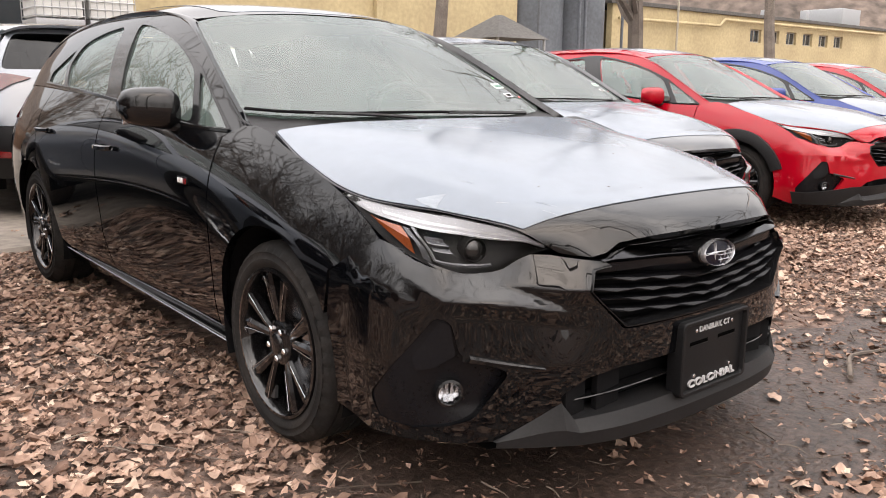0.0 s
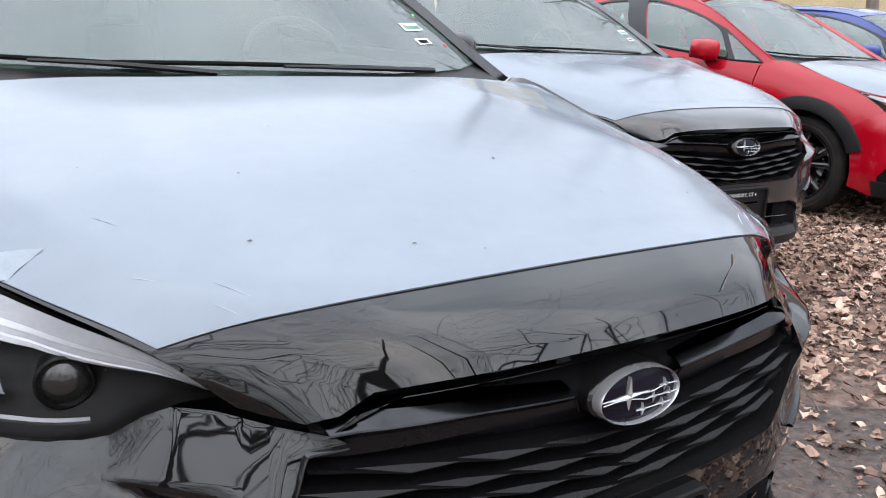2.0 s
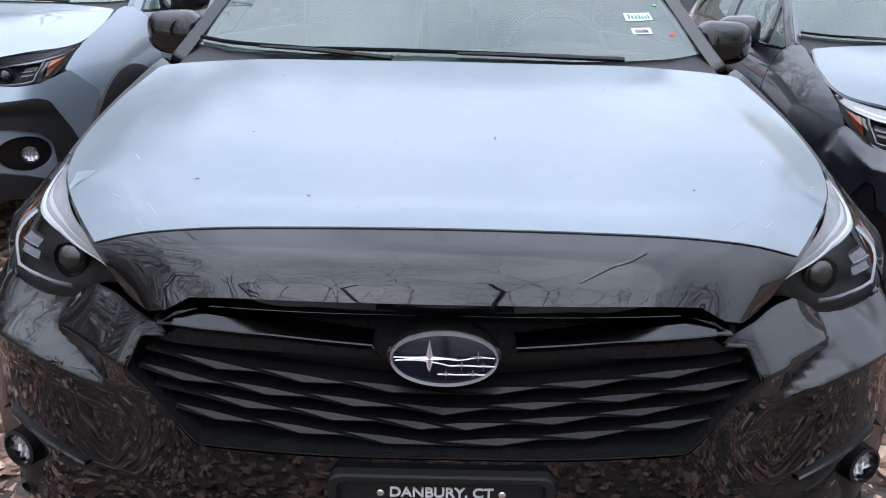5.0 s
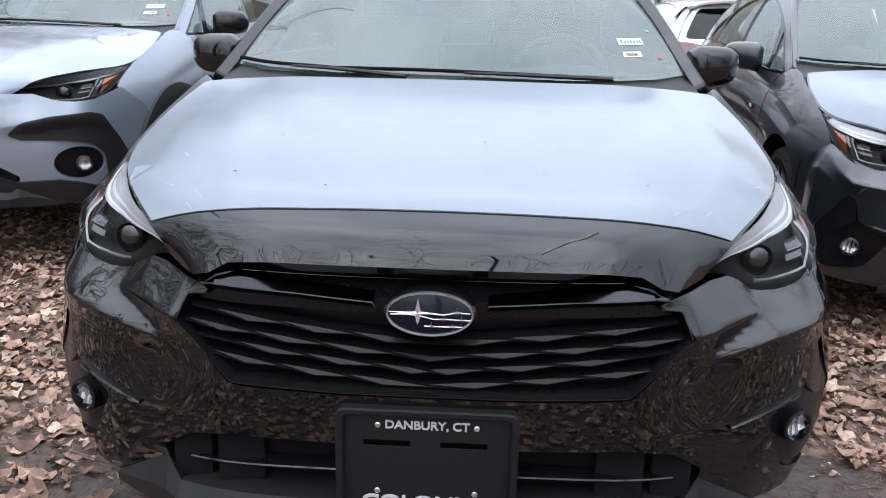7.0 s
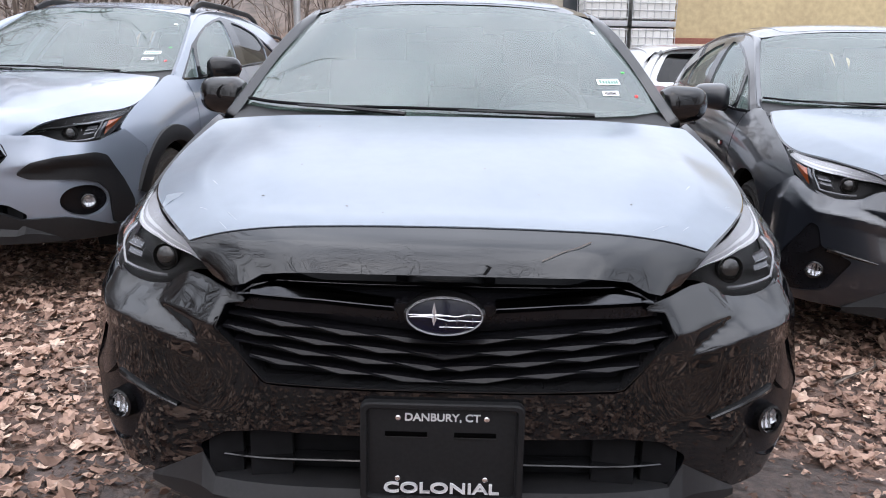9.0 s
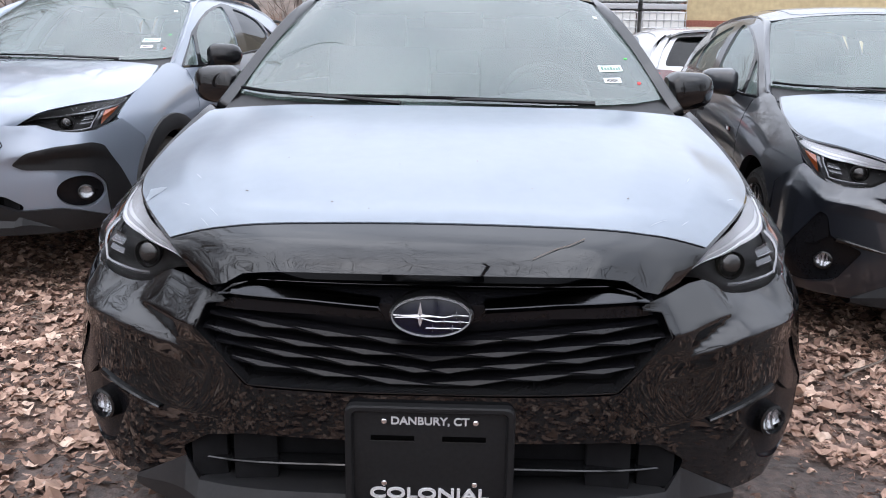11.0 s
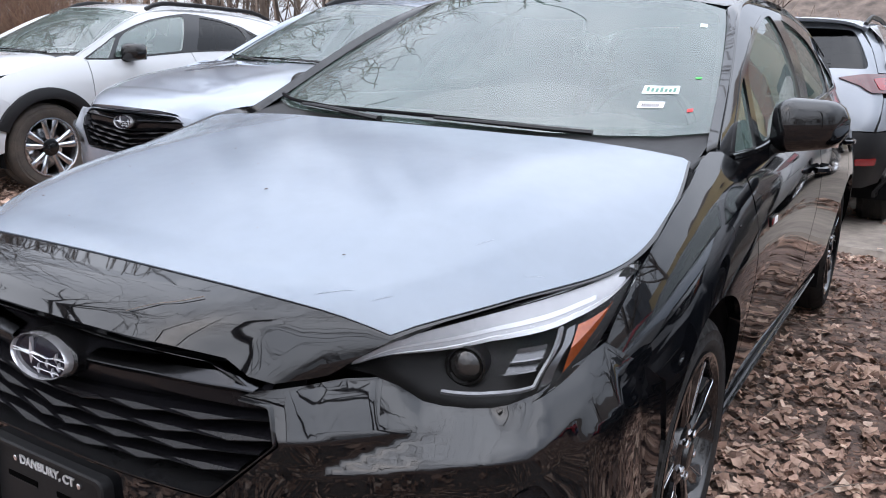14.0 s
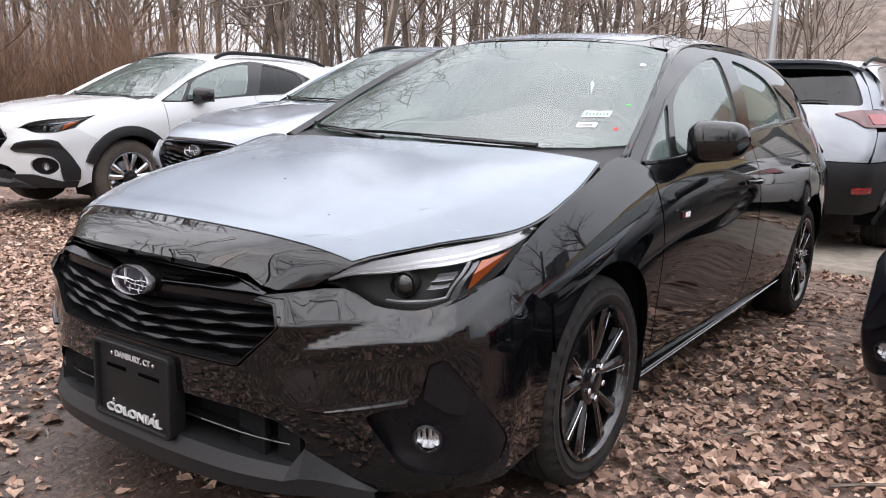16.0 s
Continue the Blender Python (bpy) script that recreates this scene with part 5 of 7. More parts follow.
        upper_v = lambda u: float(np.interp(u, [0.440, 0.520, 0.595], [0.108, 0.098, 0.080]))
        strip("side_marker", AMBER, [[lp(u + 0.016 * (1 - k), lower(u) * (1 - k) + upper_v(u) * k, 0.012) for k in (0, 0.5, 1)] for u in np.linspace(0.446, 0.57, 8)], "amber side reflector")
        c = Vector(lp(0.257, 0.074, 0.034) * (s, 1, 1))
        mm = Matrix.Translation(c) @ Vector((0.25 * s, -1, 0.05)).to_track_quat("X", "Z").to_matrix().to_4x4()
        for nm, mt, prof in (("projector_ring", LAMPGREY, [(-0.03, 0.034), (0.006, 0.033), (0.008, 0.030), (0.0, 0.028)]), ("projector_lens", PROJECTOR, [(0.0, 0.028), (0.008, 0.022), (0.012, 0.011), (0.013, 0.0)])):
            v, f = lathe(prof, 28)
            add_mesh(nm, np.array([mm @ Vector(p) for p in v]), f, mt, hl)
        ln = panel("lamp_lens", LAMP, lamp_out, LENS, hl, sides=(s,), step=0.03, depth=0.004, gap=0.001)[0]
        ln.visible_shadow = False
        # mirror: cap, dark foot and glass
        mr = new("door_mirror")
        mr.parent = car
        rows = []
        for t in np.linspace(0, 1, 13):
            x = 0.818 + 0.190 * t
            end = math.sqrt(max(0.0, 1 - max(0, (t - 0.62) / 0.39) ** 3)) * (0.72 + 0.28 * math.sin(min(1, t / 0.22) * math.pi / 2))
            top, low = 1.092 - 0.008 * t * t, 0.930 + 0.030 * t
            cz, hz = (top + low) / 2, (top - low) / 2 * end
            dy, cy = 0.088 * (1 - 0.30 * t * t) * end, 1.672 + 0.040 * t
            ring = []
            for a in np.linspace(0, 2 * math.pi, 20, endpoint=False):
                ca, sa = math.cos(a), math.sin(a)
                ring.append((s * x, cy + (-abs(ca) ** 0.75 * dy if ca > 0 else abs(ca) ** 0.4 * dy * 0.5), cz + math.copysign(abs(sa) ** 0.55, sa) * hz))
            rows.append(ring)
        v, f = grid_mesh(np.array(rows), close_u=True)
        n = 20
        f = f + [tuple(range(n)), tuple(range(12 * n + n - 1, 12 * n - 1, -1))]
        if s < 0:
            f = [t[::-1] for t in f]
        add_mesh("mirror_cap", v, f, paint if not cladding else GLOSSBLACK, mr, sharp=60)
        v, f = tube([(s * 0.795, 1.62, 0.945), (s * 0.83, 1.65, 0.948), (s * 0.87, 1.665, 0.96)], [0.03, 0.024, 0.028], 8, 0.7)
        add_mesh("mirror_foot", v, f, PLASTIC, mr)
        bm = bmesh.new()
        box(bm, (0.83, 1.735, 0.955), (0.985, 1.742, 1.070), 0.003)
        if s < 0:
            bmesh.ops.scale(bm, vec=(-1, 1, 1), verts=bm.verts)
            bmesh.ops.reverse_faces(bm, faces=bm.faces)
        part("mirror_glass", bm, CHROME, mr)

    # tail
    panel("rear_bumper", TAIL, both([(0, 0.62), (0.70, 0.62), (0.85, 0.64), (0.85, 0.45), (0.85, 0.24), (0.70, 0.21), (0, 0.21)]), paint if not cladding else PLASTIC, car, sides=(1,), step=0.08, depth=0.03)
    t_out = both([(0, 1.37), (0.45, 1.37), (0.70, 1.36), (0.745, 1.2), (0.745, 1.03), (0.72, 0.85), (0.66, 0.625), (0, 0.625)])
    t_win = rounded([(-0.64, 1.335), (-0.68, 1.055), (0.68, 1.055), (0.64, 1.335)], 0.05, 4)
    gate = panel("tailgate", TAIL, t_out, paint, car, sides=(1,), holes=[t_win], step=0.07, depth=0.03)[0]
    rw = panel("rear_window", TAIL, t_win, rear_glass or glass, car, sides=(1,), step=0.1, depth=0.004, lift=-0.004, gap=-0.003, label="dark rear window")[0]
    rw.visible_shadow = False
    rows = []
    for u in np.linspace(-0.53, 0.53, 17):
        p = ROOF.at([(u, 3.93 - 0.06 * abs(u))])[0]
        e = 1 - (abs(u) / 0.53) ** 4
        rows.append([p + (0, -0.02, 0.004), p + (0, 0.05, 0.004), p + (0, 0.09 + 0.06 * e, -0.010), p + (0, 0.085 + 0.06 * e, -0.030), p + (0, 0.0, -0.040)])
    v, f = grid_mesh(np.array(rows))
    add_mesh("roof_spoiler", v, f, paint, gate)
    for s in (1, -1):
        tl = panel("tail_lamp", TAIL, rounded([(0.44, 0.985), (0.62, 1.015), (0.85, 1.02), (0.85, 0.885), (0.64, 0.885), (0.58, 0.935)], 0.02, 4), DARKLENS, car, sides=(s,), step=0.05, lift=0.012, depth=0.03, label="dark smoked red tail lamp")[0]
        panel("lamp_block", TAIL, rounded([(0.68, 0.985), (0.83, 0.995), (0.83, 0.91), (0.70, 0.905)], 0.015, 4), REDLENS, tl, sides=(s,), step=0.05, lift=0.015, depth=0.01, label="brighter red lamp segment")
        panel("rear_flank", TAIL, np.array([(0.75, 1.37), (0.85, 1.37), (0.85, 1.03), (0.75, 1.03)]), paint, car, sides=(s,), step=0.06, depth=0.02)
        panel("flank_low", TAIL, np.array([(0.728, 0.86), (0.85, 0.86), (0.85, 0.645), (0.675, 0.625)]), paint, car, sides=(s,), step=0.06, depth=0.02)
        if cladding:
            panel("bumper_reflector", TAIL, rounded([(0.58, 0.43), (0.72, 0.44), (0.72, 0.385), (0.59, 0.38)], 0.01, 3), REDLENS, car, sides=(s,), step=0.05, lift=0.006, depth=0.01, label="red bumper reflector")
    wp = new("rear_wiper")
    wp.parent = gate
    v, f = tube([tuple(TAIL.at([(u, z)])[0] + (0, 0.02, 0)) for u, z in ((0.0, 1.045), (-0.12, 1.075), (-0.28, 1.09), (-0.40, 1.085))], [0.013, 0.010, 0.007, 0.005], 6)
    add_mesh("wiper_arm", v, f, PLASTIC, wp)

    # inside: floor pan, bulkheads, dash, seats, steering wheel
    inner = new("cabin")
    inner.parent = car
    # plain boxes, unseen, added so that no daylight shows through the panel gaps
    for nm, lo_, hi_ in (("engine_block", (-0.56, 0.55, 0.20), (0.56, 1.24, 0.68)), ("crash_beam", (-0.58, 0.12, 0.28), (0.58, 0.54, 0.62)), ("floor_pan", (-0.74, 1.31, 0.20), (0.74, 3.15, 0.30)), ("boot_floor", (-0.58, 3.16, 0.22), (0.58, 4.28, 0.60)), ("bulkhead", (-0.70, 1.25, 0.3), (0.70, 1.30, 0.96)), ("door_lining", (0.70, 1.42, 0.31), (0.735, 3.9, 1.02)), ("door_lining", (-0.735, 1.42, 0.31), (-0.70, 3.9, 1.02))):
        bm = bmesh.new()
        box(bm, lo_, hi_, 0.015)
        part(nm, bm, CABIN, inner)
    rows = []
    for x in np.linspace(-0.72, 0.72, 16):
        hump = 0.035 * math.exp(-((x - 0.36) / 0.16) ** 2)
        rows.append([(x, 1.22, 0.965), (x, 1.42, 0.985 + hump * 0.5), (x, 1.58, 0.985 + hump), (x, 1.66, 0.955 + hump), (x, 1.70, 0.85), (x, 1.66, 0.66)])
    v, f = grid_mesh(np.array(rows))
    add_mesh("dashboard", v, f, CABIN, inner)
    for s in (1, -1):
        seat = new("front_seat")
        seat.parent = inner
        for nm, lo_, hi_, rx_, cy, cz in (("seat_cushion", (-0.25, -0.25, -0.08), (0.25, 0.25, 0.08), 8, 2.18, 0.56), ("seat_back", (-0.25, -0.06, 0.0), (0.25, 0.07, 0.60), -18, 2.42, 0.60), ("head_rest", (-0.13, -0.045, 0.0), (0.13, 0.045, 0.18), -12, 2.63, 1.16)):
            bm = bmesh.new()
            box(bm, lo_, hi_, 0.045, pose(s * 0.37, cy, cz, rx_))
            part(nm, bm, CLOTH, seat)
    bm = bmesh.new()
    box(bm, (-0.64, 3.18, 0.60), (0.64, 3.30, 1.05), 0.05, None)
    part("rear_bench", bm, CLOTH, inner)
    for x in (-0.38, 0, 0.38):
        bm = bmesh.new()
        box(bm, (x - 0.12, 3.27, 1.04), (x + 0.12, 3.36, 1.18), 0.035)
        part("rear_head_rest", bm, CLOTH, inner)
    ring = [(0.37 + 0.185 * math.cos(t), 1.80 + 0.065 * math.sin(t), 0.935 + 0.17 * math.sin(t)) for t in np.linspace(0, 2 * math.pi, 33)]
    v, f = tube(ring, 0.015, 8)
    add_mesh("steering_wheel", v, f, CABIN, inner)
    bm = bmesh.new()
    box(bm, (0.30, 1.76, 0.89), (0.44, 1.81, 0.98), 0.02)
    part("steering_hub", bm, CABIN, inner)
    bm = bmesh.new()
    box(bm, (-0.12, 1.90, 1.25), (0.12, 1.93, 1.31), 0.012)
    part("rear_view_mirror", bm, CABIN, inner)
    g = ROOF.at(np.column_stack([np.tile(np.linspace(-0.55, 0.55, 10), 10), np.linspace(1.9, 3.85, 10).repeat(10)])).reshape(10, 10, 3) - (0, 0, 0.045)
    v, f = grid_mesh(g)
    add_mesh("headliner", v, f, LINER, inner)

    # wheels
    for ay in (AXLE_F, AXLE_R):
        for s in (1, -1):
            wheel(car, ay, s, wz, wheels, r_tyre, tyre, detail)
    return car, hood


# ---- growing things and ground cover ----
def value_ramp(m, stops, scale, source="island"):
    """Replaces a material's base colour by a ramp over random islands, with a noise on top."""
    t = m.node_tree
    p = t.nodes["Principled BSDF"]
    r = t.nodes.new("ShaderNodeValToRGB")
    while len(r.color_ramp.elements) < len(stops):
        r.color_ramp.elements.new(0.5)
    for e, (at, col) in zip(r.color_ramp.elements, stops):
        e.position, e.color = at, (*col, 1)
    g = t.nodes.new("ShaderNodeNewGeometry")
    t.links.new(g.outputs["Random Per Island"], r.inputs[0])
    n = t.nodes.new("ShaderNodeTexNoise")
    co = t.nodes.new("ShaderNodeTexCoord")
    n.inputs["Scale"].default_value, n.inputs["Detail"].default_value = scale, 3.0
    t.links.new(co.outputs["Object"], n.inputs["Vector"])
    k = t.nodes.new("ShaderNodeMapRange")
    k.inputs[1].default_value, k.inputs[2].default_value, k.inputs[3].default_value, k.inputs[4].default_value = 0.3, 0.7, 0.65, 1.25
    t.links.new(n.outputs["Fac"], k.inputs[0])
    h = t.nodes.new("ShaderNodeHueSaturation")
    t.links.new(k.outputs[0], h.inputs["Value"])
    t.links.new(r.outputs[0], h.inputs["Color"])
    t.links.new(h.outputs[0], p.inputs["Base Color"])
    return m


DRY_LEAF = value_ramp(shader("dry_leaf", (0.3, 0.2, 0.14), rough=0.75, spec=0.3), [(0.0, (0.12, 0.070, 0.051)), (0.3, (0.25, 0.157, 0.116)), (0.65, (0.36, 0.236, 0.178)), (0.9, (0.48, 0.334, 0.257)), (1.0, (0.61, 0.47, 0.375))], 25)
LITTER = value_ramp(shader("trodden_litter", (0.15, 0.1, 0.08), rough=0.8, spec=0.3), [(0.0, (0.075, 0.044, 0.034)), (0.5, (0.175, 0.106, 0.081)), (0.85, (0.29, 0.182, 0.140)), (1.0, (0.44, 0.30, 0.235))], 25)
TWIG = value_ramp(shader("dead_twig", (0.1, 0.08, 0.06), rough=0.85), [(0.0, (0.06, 0.045, 0.035)), (1.0, (0.20, 0.16, 0.13))], 30)
BARK = shader("grey_bark", (0.165, 0.138, 0.118), rough=0.9, vary=0.6, scale=4, alt=(0.075, 0.062, 0.052), fine=0.35, bump=0.5, bump_scale=30)
WOODS = value_ramp(shader("winter_woods", (0.1, 0.08, 0.07), rough=0.95), [(0.0, (0.075, 0.059, 0.049)), (0.5, (0.15, 0.118, 0.096)), (1.0, (0.27, 0.215, 0.18))], 3)
BRUSH = value_ramp(shader("dry_brush", (0.2, 0.12, 0.07), rough=0.95), [(0.0, (0.105, 0.058, 0.038)), (0.5, (0.20, 0.115, 0.074)), (1.0, (0.34, 0.21, 0.135))], 3)


def asphalt_edge(x):
    """Where the leaf soil gives way to the paved yard."""
    return 4.75 + 0.35 * math.sin(x * 0.9 + 0.6) + 0.18 * math.sin(x * 2.7)


def bumpy(x, y):
    return 0.020 * noise.noise(Vector((x * 0.7, y * 0.7, 3.1))) + 0.012 * noise.noise(Vector((x * 2.6, y * 2.6, 7.7)))


def mud_and_shade(x, y):
    """Bare wet soil where wheels and feet have cleared the leaves, and shade painted under the nose: near 1 bare, 0
    covered.
    """
    n = noise.noise(Vector((x * 0.45 + 2.0, y * 0.8 - 1.0, 0.3))) * 0.9 + noise.noise(Vector((x * 1.6, y * 1.6, 5.0))) * 0.5
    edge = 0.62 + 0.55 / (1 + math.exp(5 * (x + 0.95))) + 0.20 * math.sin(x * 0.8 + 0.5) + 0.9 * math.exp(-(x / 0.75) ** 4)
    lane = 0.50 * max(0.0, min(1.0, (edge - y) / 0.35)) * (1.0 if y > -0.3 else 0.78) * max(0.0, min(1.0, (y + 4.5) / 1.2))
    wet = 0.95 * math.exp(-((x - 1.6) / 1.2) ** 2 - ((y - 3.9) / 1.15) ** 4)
    # bare soil below the nose stands in for the car's own shadow
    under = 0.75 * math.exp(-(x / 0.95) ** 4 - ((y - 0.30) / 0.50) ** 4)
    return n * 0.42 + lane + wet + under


def leaf_soil():
    xs = np.concatenate([np.linspace(-300, -12, 10)[:-1], np.arange(-12, 12.01, 0.12), np.linspace(12, 300, 10)[1:]])
    ys = np.concatenate([np.linspace(-300, -6, 10)[:-1], np.arange(-6, 9.01, 0.12), np.linspace(9, 300, 10)[1:]])
    verts = []
    for y in ys:
        for x in xs:
            near = max(0.0, min(1.0, (13 - abs(x)) / 3, (8 + y) / 2 if y < 0 else (10 - y) / 2))
            verts.append((x, y, bumpy(x, y) * near - 0.012))
    n = len(xs)
    faces = [(j * n + i, j * n + i + 1, (j + 1) * n + i + 1, (j + 1) * n + i) for j in range(len(ys) - 1) for i in range(n - 1)]
    return verts, faces


SOIL = shader("leafy_soil", (0.185, 0.120, 0.093), rough=0.8, vary=0.85, scale=1.5, alt=(0.060, 0.041, 0.033), fine=0.55, bump=1.0, bump_scale=55)
v, f = leaf_soil()
ground = add_mesh("ground", v, f, SOIL, None)
tagged(ground, "dark muddy soil under fallen leaves", "ground", kind="structure")

# the wet wheel track along the front of the row, run under the nose as painted shade
MUD = shader("wet_mud_and_shade", (0.064, 0.041, 0.032), rough=0.55, vary=0.7, scale=2.2, alt=(0.034, 0.024, 0.019), fine=0.6, bump=1.0, bump_scale=45)
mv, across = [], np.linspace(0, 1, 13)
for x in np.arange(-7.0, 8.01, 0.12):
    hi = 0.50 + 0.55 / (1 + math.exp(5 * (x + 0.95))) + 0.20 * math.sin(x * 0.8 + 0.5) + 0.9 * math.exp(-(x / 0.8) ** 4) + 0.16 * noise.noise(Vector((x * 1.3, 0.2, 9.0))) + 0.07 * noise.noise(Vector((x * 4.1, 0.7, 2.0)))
    # carried on out of view so the bumper mirrors dark ground
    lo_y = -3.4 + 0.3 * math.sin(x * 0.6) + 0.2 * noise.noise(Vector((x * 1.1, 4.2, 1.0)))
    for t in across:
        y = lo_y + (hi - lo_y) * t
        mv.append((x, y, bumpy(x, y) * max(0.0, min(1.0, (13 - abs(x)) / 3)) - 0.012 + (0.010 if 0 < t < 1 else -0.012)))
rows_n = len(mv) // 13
mud = add_mesh("mud_track_and_shade", mv, [(j * 13 + i, (j + 1) * 13 + i, (j + 1) * 13 + i + 1, j * 13 + i + 1) for j in range(rows_n - 1) for i in range(12)], MUD, None)
tagged(mud, "wet dark mud of the wheel track, with painted shade under the nose", "mud", kind="structure")

ASPHALT = shader("worn_asphalt", (0.25, 0.214, 0.180), rough=0.9, vary=0.6, scale=0.8, alt=(0.135, 0.113, 0.096), fine=0.25, bump=0.35, bump_scale=120)
xs = np.linspace(-26, 34, 121)
pave = [(x, asphalt_edge(x) - 0.06, -0.03) for x in xs] + [(x, asphalt_edge(x), 0.022) for x in xs] + [(x, asphalt_edge(x) + 0.8, 0.030) for x in xs] + [(x, 21.5, 0.03) for x in xs]
n = len(xs)
yard = add_mesh("pavement", pave, [(j * n + i, j * n + i + 1, (j + 1) * n + i + 1, (j + 1) * n + i) for j in range(3) for i in range(n - 1)], ASPHALT, None)
tagged(yard, "worn grey asphalt yard behind the cars", "pavement", kind="structure")

rng = random.Random(7)
lrng = np.random.RandomState(5)


def leaf_forms(count=24):
    """Curled dry leaves of unit half-length: maple, oak and beech outlines round a midrib, cupped and crumpled."""
    forms = []
    for k in range(count):
        kind = k % 4
        n = 12 if kind < 2 else 9
        wide = (0.95, 0.80, 0.55, 0.62)[kind] * lrng.uniform(0.85, 1.15)
        cup, curl, twist, wave = lrng.uniform(-0.5, 1.1), lrng.uniform(-0.6, 1.0), lrng.uniform(-0.6, 0.6), lrng.uniform(0.08, 0.28)
        rim = []
        for i in range(n):
            a = 6.2832 * (i + lrng.uniform(-0.25, 0.25)) / n
            if kind < 2:
                r = (1.0 if i % 3 == 0 else 0.72 if i % 3 == 1 else 0.78) * lrng.uniform(0.78, 1.15)
            elif kind == 2:
                r = (0.95 if i % 2 else 0.76) * lrng.uniform(0.85, 1.12)
            else:
                r = lrng.uniform(0.85, 1.0)
            rim.append((r * math.cos(a), r * math.sin(a) * wide))
        rim = np.array(rim)
        pts = np.concatenate([[(-0.35, 0.0), (0.35, 0.0)], rim])
        x, y = pts[:, 0], pts[:, 1]
        z = cup * y * y * 0.9 + curl * x * x * 0.5 + twist * x * y + wave * np.sin(5 * x + 3 * y + k) + np.concatenate([[-0.06, -0.06], lrng.uniform(-0.13, 0.13, n)])
        v = np.column_stack([pts, z])
        f = []
        for i in range(n):
            m = (i + 1) % n
            hub = 1 if rim[i][0] + rim[m][0] > 0 else 0
            f.append((hub, 2 + i, 2 + m))
        for i in range(n):
            m, b = (i + 1) % n, (i + 2) % n
            if (rim[i][0] + rim[m][0] > 0) != (rim[m][0] + rim[b][0] > 0):
                f.append((0, 1, 2 + m) if rim[m][1] > 0 else (1, 0, 2 + m))
        forms.append((v, np.array(f)))
    return forms


def crumb_forms(count=10):
    """Torn scraps of leaf: small bent shapes with ragged corners."""
    forms = []
    for _ in range(count):
        n = 4
        a = np.sort(lrng.uniform(0, 6.28, n))
        r = lrng.uniform(0.45, 1.0, n)
        v = np.concatenate([[(0, 0, lrng.uniform(-0.2, 0.35))], np.column_stack([r * np.cos(a), r * np.sin(a) * lrng.uniform(0.25, 0.65), lrng.uniform(-0.22, 0.22, n)])])
        forms.append((v, np.array([(0, 1 + i, 1 + (i + 1) % n) for i in range(n)])))
    return forms


LEAF_FORMS = leaf_forms()
CRUMB_FORMS = crumb_forms()


def scatter_leaves(count, x0, x1, y0, y1, size, keep, shapes=LEAF_FORMS, rise=0.008):
    spots = []
    for _ in range(count):
        x, y = rng.uniform(x0, x1), rng.uniform(y0, y1)
        if keep(x, y):
            spots.append((x, y, 0.034 if y > asphalt_edge(x) else bumpy(x, y) - 0.004))
    spots = np.array(spots)
    pick = lrng.randint(0, len(shapes), len(spots))
    vs, fs, at = [], [], 0
    for k, (v, f) in enumerate(shapes):
        p = spots[pick == k]
        n = len(p)
        if not n:
            continue
        r = lrng.uniform(size[0], size[1], n) * lrng.choice([0.6, 0.8, 1.0, 1.0, 1.2, 1.5], n)
        a, tx, ty = lrng.uniform(0, 6.283, n), lrng.normal(0, 0.15, n), lrng.normal(0, 0.15, n)
        up = np.where(lrng.rand(n) < 0.5, 1.0, -1.0)
        q = v[None] * r[:, None, None]
        zz = q[:, :, 2] * up[:, None] + q[:, :, 0] * tx[:, None] + q[:, :, 1] * ty[:, None]
        zz = np.maximum(zz, -0.012)
        c, s = np.cos(a)[:, None], np.sin(a)[:, None]
        w = np.stack([q[:, :, 0] * c - q[:, :, 1] * s + p[:, 0:1], q[:, :, 0] * s + q[:, :, 1] * c + p[:, 1:2], zz + p[:, 2:3] + rise + np.abs(lrng.normal(0, 0.006, n))[:, None]], axis=2)
        vs.append(w.reshape(-1, 3))
        fs.append((f[None] + (np.arange(n) * len(v))[:, None, None] + at).reshape(-1, 3))
        at += n * len(v)
    return np.concatenate(vs), np.concatenate(fs)


def fast_mesh(name, v, f, mat, smooth=False):
    me = bpy.data.meshes.new(name)
    me.vertices.add(len(v))
    me.vertices.foreach_set("co", v.ravel())
    me.loops.add(f.size)
    me.loops.foreach_set("vertex_index", f.ravel().astype(np.int32))
    me.polygons.add(len(f))
    me.polygons.foreach_set("loop_start", np.arange(0, f.size, 3, dtype=np.int32))
    me.polygons.foreach_set("use_smooth", [smooth] * len(f))
    me.update(calc_edges=True)
    me.materials.append(mat)
    return new(name, me)


def on_soil(x, y):
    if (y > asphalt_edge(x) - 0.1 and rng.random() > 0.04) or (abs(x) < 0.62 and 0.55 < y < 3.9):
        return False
    return rng.random() > max(0.0, min(0.97, mud_and_shade(x, y) * 1.5 - 0.12))


def scraps_on_soil(x, y):
    return y < asphalt_edge(x) - 0.05 and rng.random() > max(0.0, min(0.60, mud_and_shade(x, y) * 0.75)) and not (abs(x) < 0.62 and 0.55 < y < 3.9)


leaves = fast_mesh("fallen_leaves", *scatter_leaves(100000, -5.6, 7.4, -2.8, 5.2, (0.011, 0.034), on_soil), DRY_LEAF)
tagged(leaves, "dry brown and tan fallen leaves", "leaves", kind="stuff")
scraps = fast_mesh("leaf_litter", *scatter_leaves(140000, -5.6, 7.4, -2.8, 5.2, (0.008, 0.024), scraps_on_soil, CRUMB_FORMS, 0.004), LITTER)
tagged(scraps, "broken brown scraps of leaf over the mud", "leaf litter", kind="stuff")
